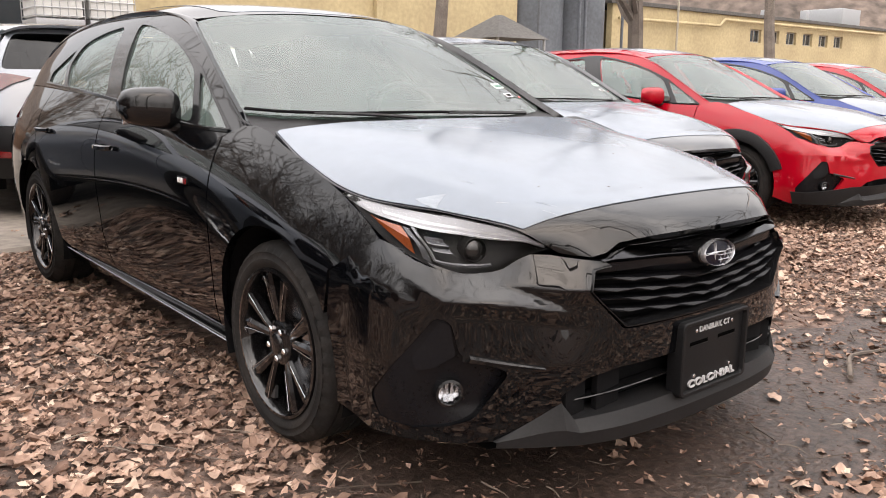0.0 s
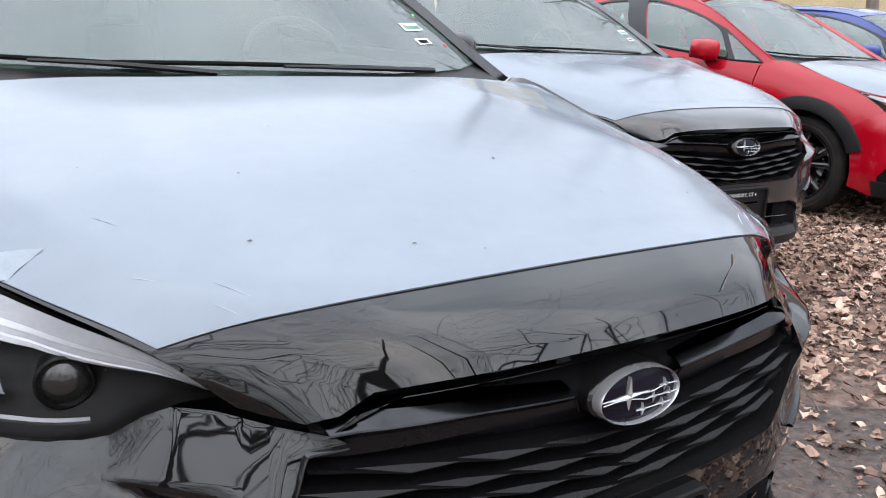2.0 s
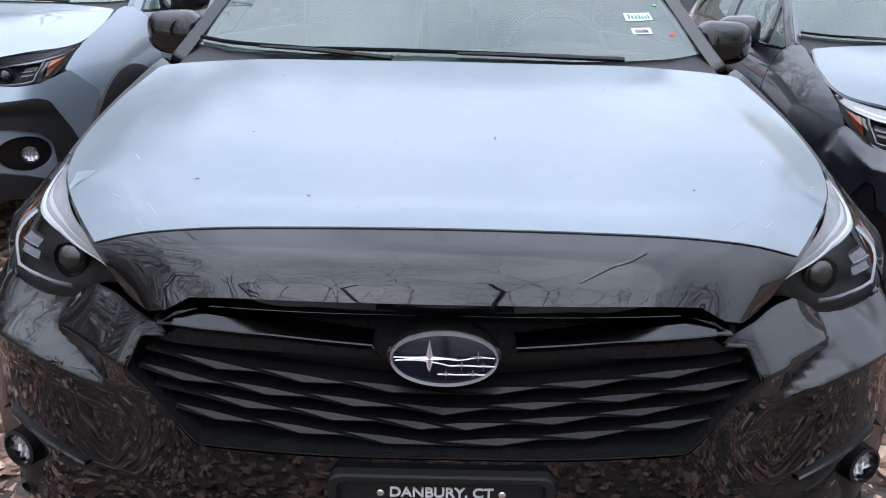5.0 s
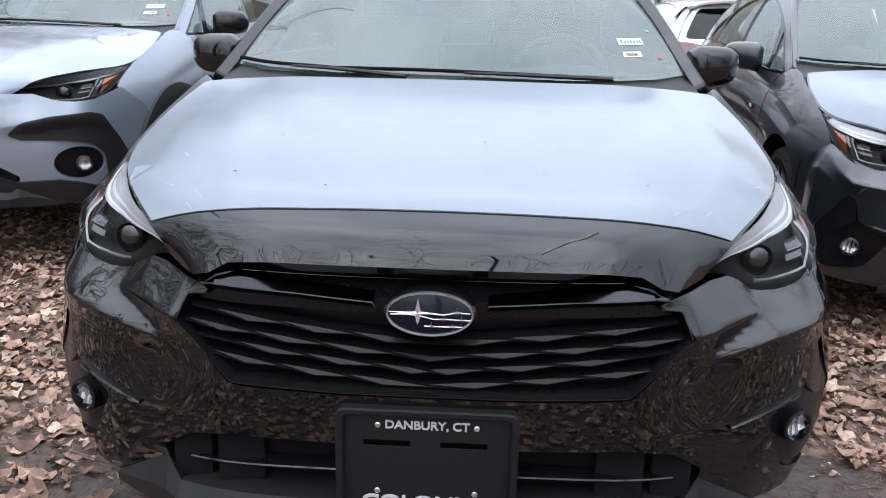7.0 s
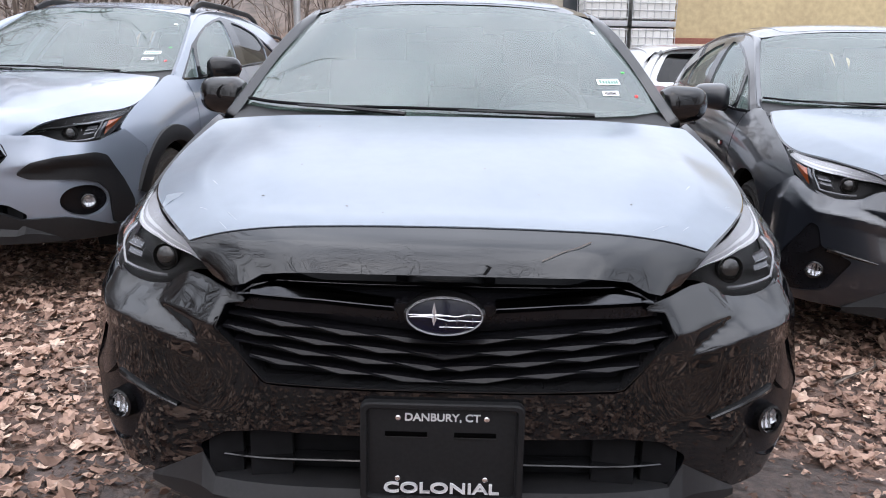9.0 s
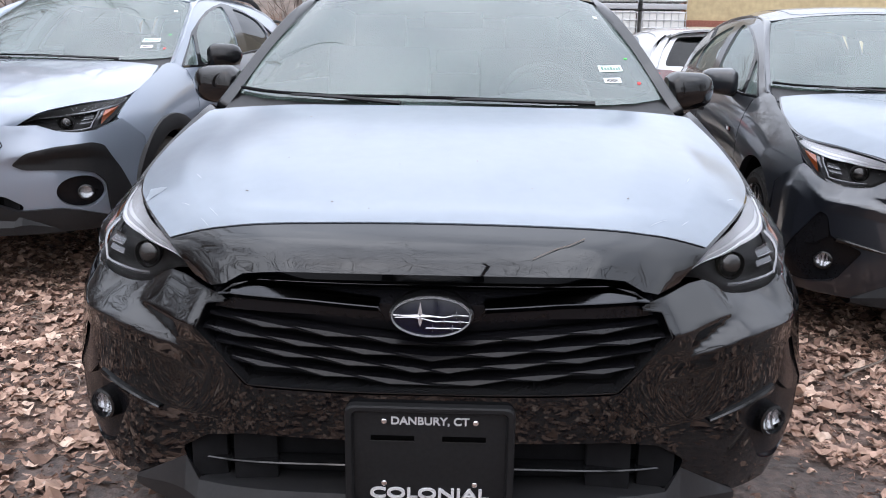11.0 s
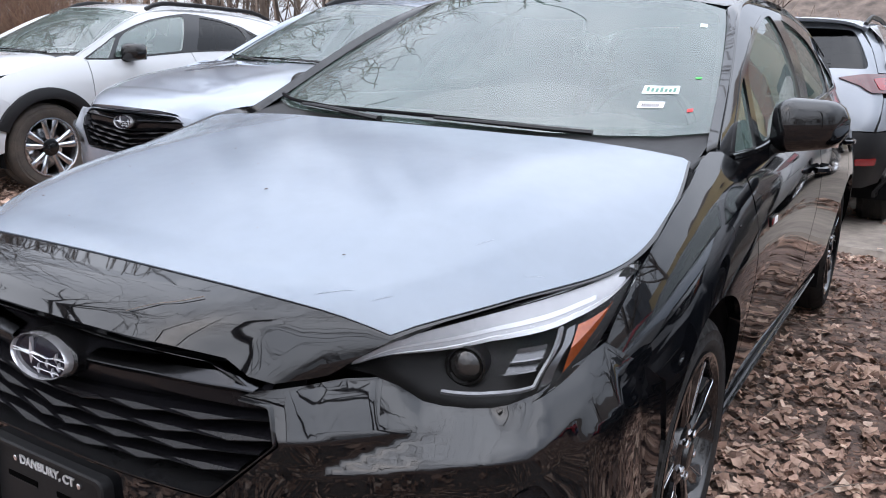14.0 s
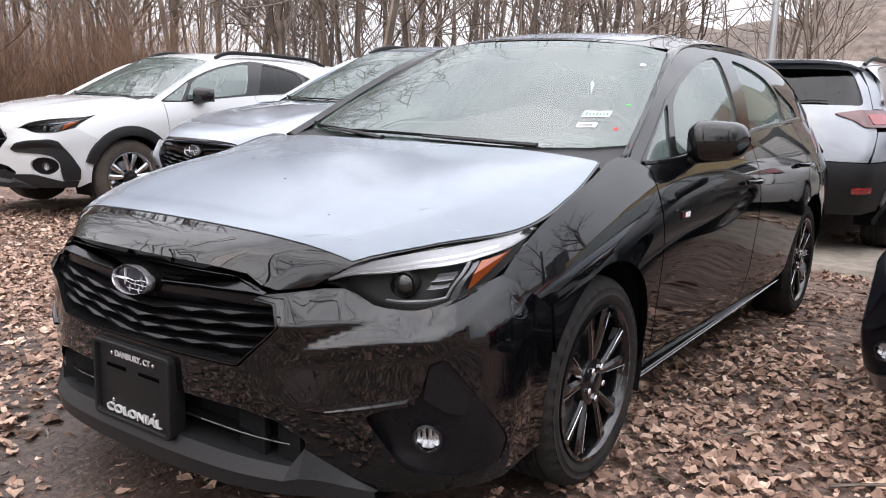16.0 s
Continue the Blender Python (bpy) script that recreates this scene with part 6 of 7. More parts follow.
leaves2 = fast_mesh("fallen_leaves", *scatter_leaves(14000, -20.0, 22.0, -8.0, 9.0, (0.035, 0.07), lambda x, y: not (-5.5 < x < 7.3 and -2.5 < y < 5.2) and (y < asphalt_edge(x) or rng.random() < 0.01)), DRY_LEAF)
tagged(leaves2, "dry brown fallen leaves further out", "leaves", kind="stuff")
drift = fast_mesh("leaf_drift", *scatter_leaves(2600, 0.4, 3.4, 5.3, 8.2, (0.02, 0.045), lambda x, y: abs(y - 6.4 + 0.45 * (x - 1.5)) < 0.38 * rng.random() + 0.06), DRY_LEAF)
tagged(drift, "drift of leaves washed across the asphalt", "leaves", kind="stuff")

tv, tf = [], []
for _ in range(3200):
    x, y = rng.uniform(-6, 7), rng.uniform(-3, 4.6)
    a, ln = rng.uniform(0, 6.28), rng.choice([0.05, 0.08, 0.12, 0.2, 0.35]) * rng.uniform(0.7, 1.3)
    pts = [(x, y)]
    for _k in range(4):
        a += rng.gauss(0, 0.25)
        pts.append((pts[-1][0] + ln / 4 * math.cos(a), pts[-1][1] + ln / 4 * math.sin(a)))
    path = [(px, py, bumpy(px, py) + 0.012 + rng.uniform(0, 0.006)) for px, py in pts]
    r = rng.uniform(0.001, 0.0035)
    v, f = tube(path, [r, r, r * 0.8, r * 0.6, r * 0.4], 3)
    at = len(tv)
    tv += [tuple(q) for q in v]
    tf += [tuple(at + i for i in t) for t in f]
twigs = add_mesh("twigs", tv, tf, TWIG, None, smooth=False)
tagged(twigs, "dead twigs lying among the leaves", "twigs", kind="stuff")
for pts, r in (([(1.10, -0.02), (1.38, 0.10), (1.75, 0.06), (2.1, 0.16)], 0.011), ([(1.3, 2.4), (1.5, 2.75), (1.62, 3.15), (1.6, 3.5)], 0.007), ([(2.1, -0.9), (2.5, -0.75), (3.0, -0.85)], 0.008), ([(-1.6, 0.3), (-1.35, 0.1), (-1.15, 0.2)], 0.008), ([(-2.3, -0.4), (-1.9, -0.3), (-1.5, -0.42)], 0.009), ([(1.45, 1.3), (1.7, 1.5), (1.8, 1.9)], 0.006)):
    c = curve(pts, 4)
    v, f = tube([(x, y, bumpy(x, y) + 0.014 + 0.01 * math.sin(i * 0.7)) for i, (x, y) in enumerate(c)], np.linspace(r, r * 0.45, len(c)), 6)
    br = add_mesh("branch", v, f, TWIG, None)
    tagged(br, "bare dead branch lying on the leaves", "branch", "dead branches")


def grow(seed, height, radius, spread=0.5, depth=4, lean=(0, 0), fork=0.35, sides=7, drop=0.0, thin=1.0, boughs=(7, 6, 5, 3, 3), clear=0.0):
    """Trunk and limbs of a bare tree, as two lots of vertices and faces."""
    g = random.Random(seed)
    trunk, crown = ([], []), ([], [])

    def limb(base, way, length, r, level):
        store = trunk if level == 0 else crown
        steps = 8 if level < 3 else 4
        p, d, path, rad = Vector(base), Vector(way).normalized(), [], []
        for i in range(steps + 1):
            path.append(tuple(p))
            rad.append(max(0.002 * min(1.0, height), r * (1 - 0.78 * i / steps) if level else r * (1 + 0.35 * max(0, 1 - i * 1.6)) * (1 - 0.5 * i / steps)))
            d = (d + Vector((g.gauss(0, 1), g.gauss(0, 1), g.gauss(0, 0.6))) * (0.05 if level == 0 else 0.11) + Vector((0, 0, 0.04 if level else 0.0))).normalized()
            if level and p.z < clear:
                d = Vector((d.x, d.y, abs(d.z) + 0.25)).normalized()
            p = p + d * length / steps
        n = sides if level == 0 else max(3, sides - 2 * level)
        v, f = tube(path, rad, n)
        at = len(store[0])
        store[0].extend(tuple(q) for q in v)
        store[1].extend(tuple(at + i for i in t) for t in f)
        if level >= depth:
            return
        for _ in range(boughs[level]):
            t = g.uniform(fork if level == 0 else 0.2, 1.0)
            i = min(steps - 1, int(t * steps))
            at_p = Vector(path[i]).lerp(Vector(path[i + 1]), t * steps - i)
            dd = (Vector(path[i + 1]) - Vector(path[i])).normalized()
            side = dd.cross(Vector((g.gauss(0, 1), g.gauss(0, 1), g.gauss(0, 1)))).normalized()
            way2 = dd * g.uniform(0.35, 0.9) + side * g.uniform(spread, spread * 2.2) + Vector((0, 0, 0.10 - drop * level))
            limb(at_p, way2, length * g.uniform(0.38, 0.66), rad[i] * g.uniform(0.4, 0.65) * (thin if level == 0 else 1.0), level + 1)

    limb((0, 0, -0.2), (lean[0], lean[1], 1), height, radius, 0)
    return trunk, crown


def tree(x, y, seed, height, radius, label="bare grey-barked tree standing in leaves", **kw):
    t = thing("tree", pose(x, y, 0), label, "tree", "bare trees")
    trunk, crown = grow(seed, height, radius, **kw)
    add_mesh("trunk", *trunk, BARK, t)
    add_mesh("crown", *crown, BARK, t, label="bare winter branches")
    return t


# trees by the building, and the big ones that stand over the yard's front
tree(10.6, 14.0, 3, 7.0, 0.20, fork=0.28, depth=3)
tree(13.4, 10.4, 5, 7.5, 0.20, fork=0.26, depth=3)
tree(18.6, 9.9, 8, 7.5, 0.17, fork=0.45, depth=3)
tree(0.2, -6.4, 11, 10.5, 0.12, spread=0.75, depth=5, fork=0.40, boughs=(10, 8, 6, 4, 2), thin=0.27, lean=(0, 0.10), clear=4.5)
tree(3.6, -7.4, 12, 12.0, 0.12, spread=0.7, depth=4, boughs=(9, 7, 6, 3), clear=4.5, fork=0.30, thin=0.33, lean=(-0.18, 0.30))
tree(-4.8, -6.8, 14, 12.0, 0.12, spread=0.7, depth=4, boughs=(9, 7, 6, 3), clear=4.5, fork=0.30, thin=0.33, lean=(0.22, 0.30))
tree(7.5, -5.5, 15, 9.0, 0.22, spread=0.6, depth=3, fork=0.30)
tree(-8.5, -4.0, 16, 9.0, 0.22, spread=0.6, depth=3, fork=0.30)


def far_wood(count, place, seed, tall=(7, 12), label="winter woodland of bare grey trunks", depth=2):
    g = random.Random(seed)
    kinds = [grow(100 + seed * 10 + k, 1.0, 0.0105, spread=0.34, depth=depth, fork=0.30, sides=5, thin=0.42, boughs=(8, 5, 3)) for k in range(6)]
    kinds = [(np.array(a[0] + b[0]), a[1] + [tuple(i + len(a[0]) for i in t) for t in b[1]]) for a, b in kinds]
    vs, fs, at = [], [], 0
    for _ in range(count):
        x, y = place(g)
        h = g.uniform(*tall)
        v, f = kinds[g.randrange(6)]
        a = g.uniform(0, 6.28)
        thick = g.uniform(0.7, 1.6) * h * 0.9
        c, s = math.cos(a), math.sin(a)
        q = np.column_stack([(v[:, 0] * c - v[:, 1] * s) * thick + x + v[:, 2] * g.uniform(-1, 1) * 1.6, (v[:, 0] * s + v[:, 1] * c) * thick + y, v[:, 2] * h])
        vs.append(q)
        fs += [tuple(i + at for i in t) for t in f]
        at += len(q)
    ob = add_mesh("woods", np.concatenate(vs), fs, WOODS, None)
    return tagged(ob, label, "woods", kind="stuff")


def polar(a0, a1, d0, d1):
    def place(g):
        a, d = radians(g.uniform(a0, a1)), math.sqrt(g.uniform(d0 * d0, d1 * d1))
        return math.sin(a) * d, math.cos(a) * d
    return place


far_wood(185, polar(-92, -8, 21, 60), 1, (8, 14))
far_wood(26, polar(-80, -28, 15, 21), 2, (7, 11))
far_wood(120, polar(95, 268, 14, 38), 4, (5, 9), "bare winter trees along the yard's open side")


def thicket(count, place, seed, tall, label):
    """Dry brush: clumps of thin bent stems."""
    g = random.Random(seed)
    vs, fs = [], []
    for _ in range(count):
        x, y = place(g)
        for _s in range(9):
            h = g.uniform(*tall)
            dx, dy = g.gauss(0, 0.36) * h, g.gauss(0, 0.36) * h
            bx, by = x + g.gauss(0, 0.35), y + g.gauss(0, 0.35)
            w = g.uniform(0.004, 0.011)
            at = len(vs)
            for t in (0, 0.5, 1.0):
                k = w * (1 - 0.75 * t)
                px, py, pz = bx + dx * t * t, by + dy * t * t, h * t - 0.05
                vs += [(px - k, py, pz), (px + k, py - k * 0.4, pz), (px, py + k, pz)]
            for i in (0, 3):
                fs += [(at + i + j, at + i + (j + 1) % 3, at + i + 3 + (j + 1) % 3, at + i + 3 + j) for j in range(3)]
            for _b in range(7):
                t = g.uniform(0.25, 1.0)
                px, py, pz = bx + dx * t * t, by + dy * t * t, h * t
                q = (px + g.gauss(0, 0.26), py + g.gauss(0, 0.26), pz + g.uniform(-0.05, 0.38))
                at = len(vs)
                vs += [(px - w * 0.4, py, pz), (px + w * 0.4, py, pz), q]
                fs.append((at, at + 1, at + 2))
    ob = add_mesh("brush", vs, fs, BRUSH, None, smooth=False)
    return tagged(ob, label, "brush", kind="stuff")


thicket(1500, polar(-90, -52, 12.5, 20), 5, (0.6, 2.9), "dense reddish-brown dry brush at the wood's edge")
thicket(500, polar(-52, -34, 15, 22), 7, (0.4, 1.7), "lower reddish-brown dry brush at the wood's edge")
thicket(520, polar(-36, -2, 24, 34), 6, (0.8, 2.8), "reddish-brown dry brush behind the yard")

# wooded hill far behind
HILL = shader("wooded_hill", (0.115, 0.088, 0.072), rough=1.0, vary=0.6, scale=0.05, alt=(0.06, 0.05, 0.045), fine=0.5, bump=1.0, bump_scale=2)
hv = []
az = np.radians(np.linspace(-30, 100, 90))
for k, (d, lift) in enumerate(((95, 0.0), (120, 0.55), (160, 0.9), (210, 1.0))):
    for i, a in enumerate(az):
        h = 52 * (0.46 + 0.38 * math.sin(a * 2.1 + 0.6) + 0.10 * math.sin(a * 7) + 0.03 * math.sin(a * 31) + 0.02 * math.sin(a * 67)) * lift
        hv.append((math.sin(a) * d, math.cos(a) * d, h - 0.5))
n = len(az)
hill = add_mesh("hill", hv, [(j * n + i, j * n + i + 1, (j + 1) * n + i + 1, (j + 1) * n + i) for j in range(3) for i in range(n - 1)], HILL, None)
tagged(hill, "brown wooded hillside in the distance", "hill", kind="structure")


# ---- the building behind the yard ----
YELLOW = shader("yellow_stucco", (0.47, 0.385, 0.225), rough=0.9, vary=0.6, scale=0.5, alt=(0.33, 0.26, 0.155), fine=0.12, bump=0.25, bump_scale=15)
BRICK = shader("red_brick_paint", (0.22, 0.085, 0.06), rough=0.9, vary=0.4, scale=1.5, fine=0.2, bump=0.2, bump_scale=30)
STEEL = shader("grey_steel_cladding", (0.13, 0.145, 0.165), rough=0.55, metal=0.3, vary=0.5, scale=0.6, alt=(0.07, 0.075, 0.085), fine=0.15)
ROOFING = shader("dark_roofing", (0.10, 0.095, 0.09), rough=0.9, vary=0.4, scale=0.8, fine=0.2)
FRAME = shader("pale_window_frame", (0.34, 0.31, 0.25), rough=0.7, fine=0.1, scale=8)
DARKGLASS = shader("dim_window_glass", (0.035, 0.04, 0.045), rough=0.08, spec=0.6, vary=0.4, scale=2)
TOTE = shader("white_tote_plastic", (0.62, 0.62, 0.60), rough=0.55, vary=0.3, scale=3, fine=0.05)
GALV = shader("galvanised_steel", (0.42, 0.43, 0.44), rough=0.45, metal=0.7, fine=0.12, scale=10)
WALL_Y = 21.5

house = thing("factory_building", pose(0, WALL_Y, 0), "long yellow stucco industrial building with a steel-clad bay", "building")


def block(name, lo, hi, mat, parent, bevel=0.02, label=""):
    bm = bmesh.new()
    box(bm, lo, hi, bevel)
    return part(name, bm, mat, parent, label)


block("wall", (5.9, 0, -0.3), (20.6, 6, 6.2), YELLOW, house, label="tall yellow stucco wall")
# the low wing has its window openings cut through
holes = [(37.1 + 1.8 * i, 3.25) for i in range(6)]


def pierced_wall(x0, x1, z0, z1, openings, w, h, thick):
    """A wall with rectangular openings, made of the strips between them."""
    bm = bmesh.new()
    zc = [z0, openings[0][1], openings[0][1] + h, z1]
    box(bm, (x0, 0, zc[0]), (x1, thick, zc[1]))
    box(bm, (x0, 0, zc[2]), (x1, thick, zc[3]))
    edge = x0
    for x, _ in openings:
        box(bm, (edge, 0, zc[1]), (x, thick, zc[2]))
        edge = x + w
    box(bm, (edge, 0, zc[1]), (x1, thick, zc[2]))
    bmesh.ops.remove_doubles(bm, verts=bm.verts, dist=1e-4)
    return bm


part("low_wall", pierced_wall(26.2, 75, -0.3, 4.45, holes, 1.05, 0.66, 0.3), YELLOW, house, "low yellow stucco wing", smooth=False)
block("low_wing_body", (26.2, 1.2, -0.3), (75, 8, 4.3), YELLOW, house)
block("roof_edge", (26.0, -0.12, 4.45), (75.2, 8, 4.62), ROOFING, house, label="flat dark roof edge")
for x, z in holes:
    win = block("window", (x + 0.05, 0.16, z + 0.05), (x + 1.0, 0.20, z + 0.61), DARKGLASS, house, 0.005, "small dim window high in the wall")
    for lo, hi in (((x, 0.12, z), (x + 1.05, 0.22, z + 0.06)), ((x, 0.12, z + 0.60), (x + 1.05, 0.22, z + 0.66)), ((x, 0.12, z + 0.06), (x + 0.06, 0.22, z + 0.60)), ((x + 0.99, 0.12, z + 0.06), (x + 1.05, 0.22, z + 0.60)), ((x + 0.50, 0.13, z + 0.06), (x + 0.55, 0.21, z + 0.60))):
        block("window_frame", lo, hi, FRAME, win, 0.005)
block("wall_band", (5.9, -0.06, 2.0), (20.6, -0.003, 2.22), BRICK, house, 0.01, "rust-brown painted band")
for x in (5.0, 7.6 + 6.4):
    block("pilaster", (x, -0.2, -0.3), (x + (0.8 if x < 6 else 0.25), 0.3 if x < 6 else -0.003, 6.2), BRICK if x < 6 else YELLOW, house, 0.02)
block("old_wall", (2.6, 0.4, -0.3), (4.98, 6, 6.5), FRAME, house, label="older pale brick wall")
for i in range(1):
    block("old_window", (2.9 + 2.4 * i, 0.30, 2.4), (4.6 + 2.4 * i, 0.398, 4.2), DARKGLASS, house, 0.01, "tall dim multi-pane window")
for cx in (21.9, 24.4):
    rows = []
    for z in np.linspace(-0.3, 9.5, 9):
        rows.append([(cx + (1.28 + 0.012 * (k % 2)) * math.cos(a), 0.6 + (1.28 + 0.012 * (k % 2)) * math.sin(a), z) for k, a in enumerate(np.linspace(0, 2 * math.pi, 56, endpoint=False))])
    v, f = grid_mesh(np.array(rows), close_u=True)
    add_mesh("steel_tank", v, f, STEEL, house, label="tall blue-grey steel-clad tank")
for x in (20.9, 23.15, 23.5, 25.8):
    v, f = tube([(x, -0.85, -0.2), (x, -0.85, 9.4)], 0.06, 8)
    add_mesh("down_pipe", v, f, STEEL, house)
v, f = tube([(26.4, -0.2, 3.85), (34, -0.2, 3.9), (34.4, -0.2, 4.2), (52, -0.2, 4.25)], 0.07, 8)
add_mesh("wall_pipe", v, f, YELLOW, house)
for x in (30.5,):
    v, f = tube([(x, -0.25, -0.2), (x, -0.25, 5.2)], 0.05, 8)
    add_mesh("vent_pipe", v, f, FRAME, house)
for x, w, h in ((40.5, 0.5, 0.5), (49.0, 2.4, 1.1), (44.6, 0.4, 0.7)):
    block("roof_vent", (x, 1.0, 4.58), (x + w, 1.0 + w, 4.62 + h), GALV, house, 0.1)
# small details on the tall wall
for x, z in ((8.2, 5.2), (9.6, 5.0), (14.2, 4.2), (17.4, 4.6)):
    block("wall_lamp", (x, -0.25, z), (x + 0.22, -0.003, z + 0.16), ROOFING, house, 0.03)

canopy = thing("canopy", pose(15.4, 17.0, 0), "small dark hip-roofed shelter by the wall", "canopy")
bm = bmesh.new()
bmesh.ops.create_cone(bm, cap_ends=True, segments=4, radius1=1.5, radius2=0.12, depth=0.7, matrix=pose(0, 0, 2.75, 0, 0, 45))
part("canopy_roof", bm, ROOFING, canopy, smooth=False)
for sx in (-1, 1):
    for sy in (-1, 1):
        v, f = tube([(sx * 0.95, sy * 0.95, 0.02), (sx * 0.95, sy * 0.95, 2.45)], 0.04, 8)
        add_mesh("canopy_post", v, f, GALV, canopy)


def tote(x, y, z):
    t = thing("tote_tank", pose(x, y, z), "white plastic liquid tote in a steel cage", "tank", "stacked totes")
    block("bottle", (-0.5, -0.58, 0.16), (0.5, 0.58, 1.12), TOTE, t, 0.08)
    block("pallet", (-0.52, -0.6, 0.0), (0.52, 0.6, 0.13), GALV, t, 0.01)
    for k in range(6):
        zz = 0.2 + k * 0.175
        p = [(-0.52, -0.6, zz), (0.52, -0.6, zz), (0.52, 0.6, zz), (-0.52, 0.6, zz), (-0.52, -0.6, zz)]
        v, f = tube(p, 0.011, 5)
        add_mesh("cage_bar", v, f, GALV, t)
    for k in range(7):
        for yy in (-0.6, 0.6):
            v, f = tube([(-0.52 + k * 0.173, yy, 0.12), (-0.52 + k * 0.173, yy, 1.12)], 0.010, 5)
            add_mesh("cage_post", v, f, GALV, t)


for x in (3.55, 4.70):
    for z in (0.03, 1.18, 2.33):
        tote(x, 19.3, z)

post = thing("street_lamp", pose(-5.6, 28.0, 0), "tall grey steel lamp post", "lamp post")
v, f = tube([(0, 0, 0), (0, 0, 9.0)], [0.14, 0.09], 12)
add_mesh("pole", v, f, GALV, post)
v, f = tube([(0, 0, 9.0), (0.3, 0, 9.35), (1.6, 0, 9.5)], [0.06, 0.05, 0.05], 8)
add_mesh("arm", v, f, GALV, post)
block("lamp_head", (1.4, -0.15, 9.42), (2.1, 0.15, 9.56), GALV, post, 0.04)

# ---- the cars ----
GREY_PAINT = car_paint("dark_grey_paint", (0.009, 0.011, 0.016), 0.2, 0.4)
SILVER_PAINT = car_paint("silver_paint", (0.24, 0.273, 0.328), 0.45, 0.32)
WHITE_PAINT = car_paint("white_paint", (0.52, 0.53, 0.54))
RED_PAINT = car_paint("red_paint", (0.38, 0.002, 0.012))
DULL_SILVER = car_paint("dull_silver_paint", (0.20, 0.215, 0.24), 0.5, 0.35)
BLUE_PAINT = car_paint("blue_paint", (0.02, 0.045, 0.22))
ROW = "parked cars"

hero, hero_hood = build_car("glossy black hatchback with pale film on its hood", pose(0, 0, 0), BLACK, dealer=True, group=ROW)
build_car("dark grey hatchback with pale film on its hood", pose(2.243, 1.466, 0.008, 0, 0, -4.87), GREY_PAINT, wheels="two_tone", dealer=True, group=ROW)
build_car("silver crossover with black cladding and muddy tyres", pose(-2.475, 2.113, 0.11, 0, 0, -3.26), SILVER_PAINT, cladding=True, lift=0.11, r_tyre=0.345, wheels="alloy", rails=True, film=False, group=ROW, tyre=MUDDY_TYRE, rear_glass=PRIVACY)
build_car("white crossover with black cladding and muddy tyres", pose(-5.67, 2.276, 0.09, 0, 0, -0.16), WHITE_PAINT, cladding=True, lift=0.09, r_tyre=0.345, wheels="alloy", rails=True, film=False, group=ROW, tyre=MUDDY_TYRE, detail=False, roof_film=False, rear_glass=PRIVACY)
build_car("bright red car with white film on its hood", pose(5.05, 1.50, 0, 0, 0, 2), RED_PAINT, wheels="black", group=ROW, detail=False, arches=True)
build_car("deep blue car with white film on its hood", pose(8.1, 2.0, 0, 0, 0, 2), BLUE_PAINT, wheels="black", group=ROW, detail=False)
build_car("bright red car further along the row", pose(11.2, 2.5, 0, 0, 0, 2), RED_PAINT, wheels="black", group=ROW, detail=False)
# the rows behind, tails towards the front row
build_car("silver estate with black cladding, roof rails and dark red tail lamps", pose(0.12, 10.05, 0.14, 0, 0, 180), DULL_SILVER, cladding=True, lift=0.11, r_tyre=0.345, wheels="alloy", rails=True, film=False, group=ROW, detail=False, roof_film=False, rear_glass=PRIVACY)
build_car("white hatchback parked tail first", pose(2.59, 10.86, 0.03, 0, 0, 180), WHITE_PAINT, wheels="alloy", film=False, group=ROW, detail=False, roof_film=False, rear_glass=PRIVACY)
build_car("dark silver crossover facing the alley", pose(1.25, 17.0, 0.14, 0, 0, 0), DULL_SILVER, cladding=True, lift=0.11, r_tyre=0.345, wheels="alloy", rails=True, film=False, group=ROW, detail=False, roof_film=False)
build_car("dark crossover further down the alley", pose(3.38, 15.3, 0.14, 0, 0, 0), GREY_PAINT, cladding=True, lift=0.11, r_tyre=0.345, wheels="alloy", rails=True, film=False, group=ROW, detail=False, roof_film=False)
build_car("pale grey crossover at the far end of the alley", pose(1.6, 26.0, 0.14, 0, 0, 0), DULL_SILVER, cladding=True, lift=0.11, r_tyre=0.345, wheels="alloy", rails=True, film=False, group=ROW, detail=False, roof_film=False)
build_car("blue crossover in the row behind", pose(8.3, 12.2, 0.10, 0, 0, 180), BLUE_PAINT, cladding=True, lift=0.11, r_tyre=0.345, wheels="alloy", rails=True, film=False, group=ROW, detail=False, roof_film=False)
build_car("grey crossover in the row behind", pose(12.0, 12.2, 0.10, 0, 0, 180), GREY_PAINT, cladding=True, lift=0.11, r_tyre=0.345, wheels="alloy", rails=True, film=False, group=ROW, detail=False, roof_film=False)
build_car("black crossover in the row behind", pose(-3.0, 12.4, 0.10, 0, 0, 180), BLACK, cladding=True, lift=0.11, r_tyre=0.345, wheels="alloy", rails=True, film=False, group=ROW, detail=False, roof_film=False, rear_glass=PRIVACY)

# ---- small things on the black car ----
STICKER = shader("paper_sticker", (0.66, 0.74, 0.70), rough=0.6, fine=0.05, scale=40)
PRINT = shader("sticker_print", (0.10, 0.22, 0.17), rough=0.6, fine=0.1, scale=40)
REDDOT = shader("red_sticker", (0.62, 0.03, 0.03), rough=0.6, fine=0.05, scale=40)
GREENDOT = shader("green_sticker", (0.08, 0.52, 0.10), rough=0.6, fine=0.05, scale=40)
glass_parts = {o.parent: o for o in scene.objects if o.name.startswith("windshield") and not o.name.startswith("windshield_band")}


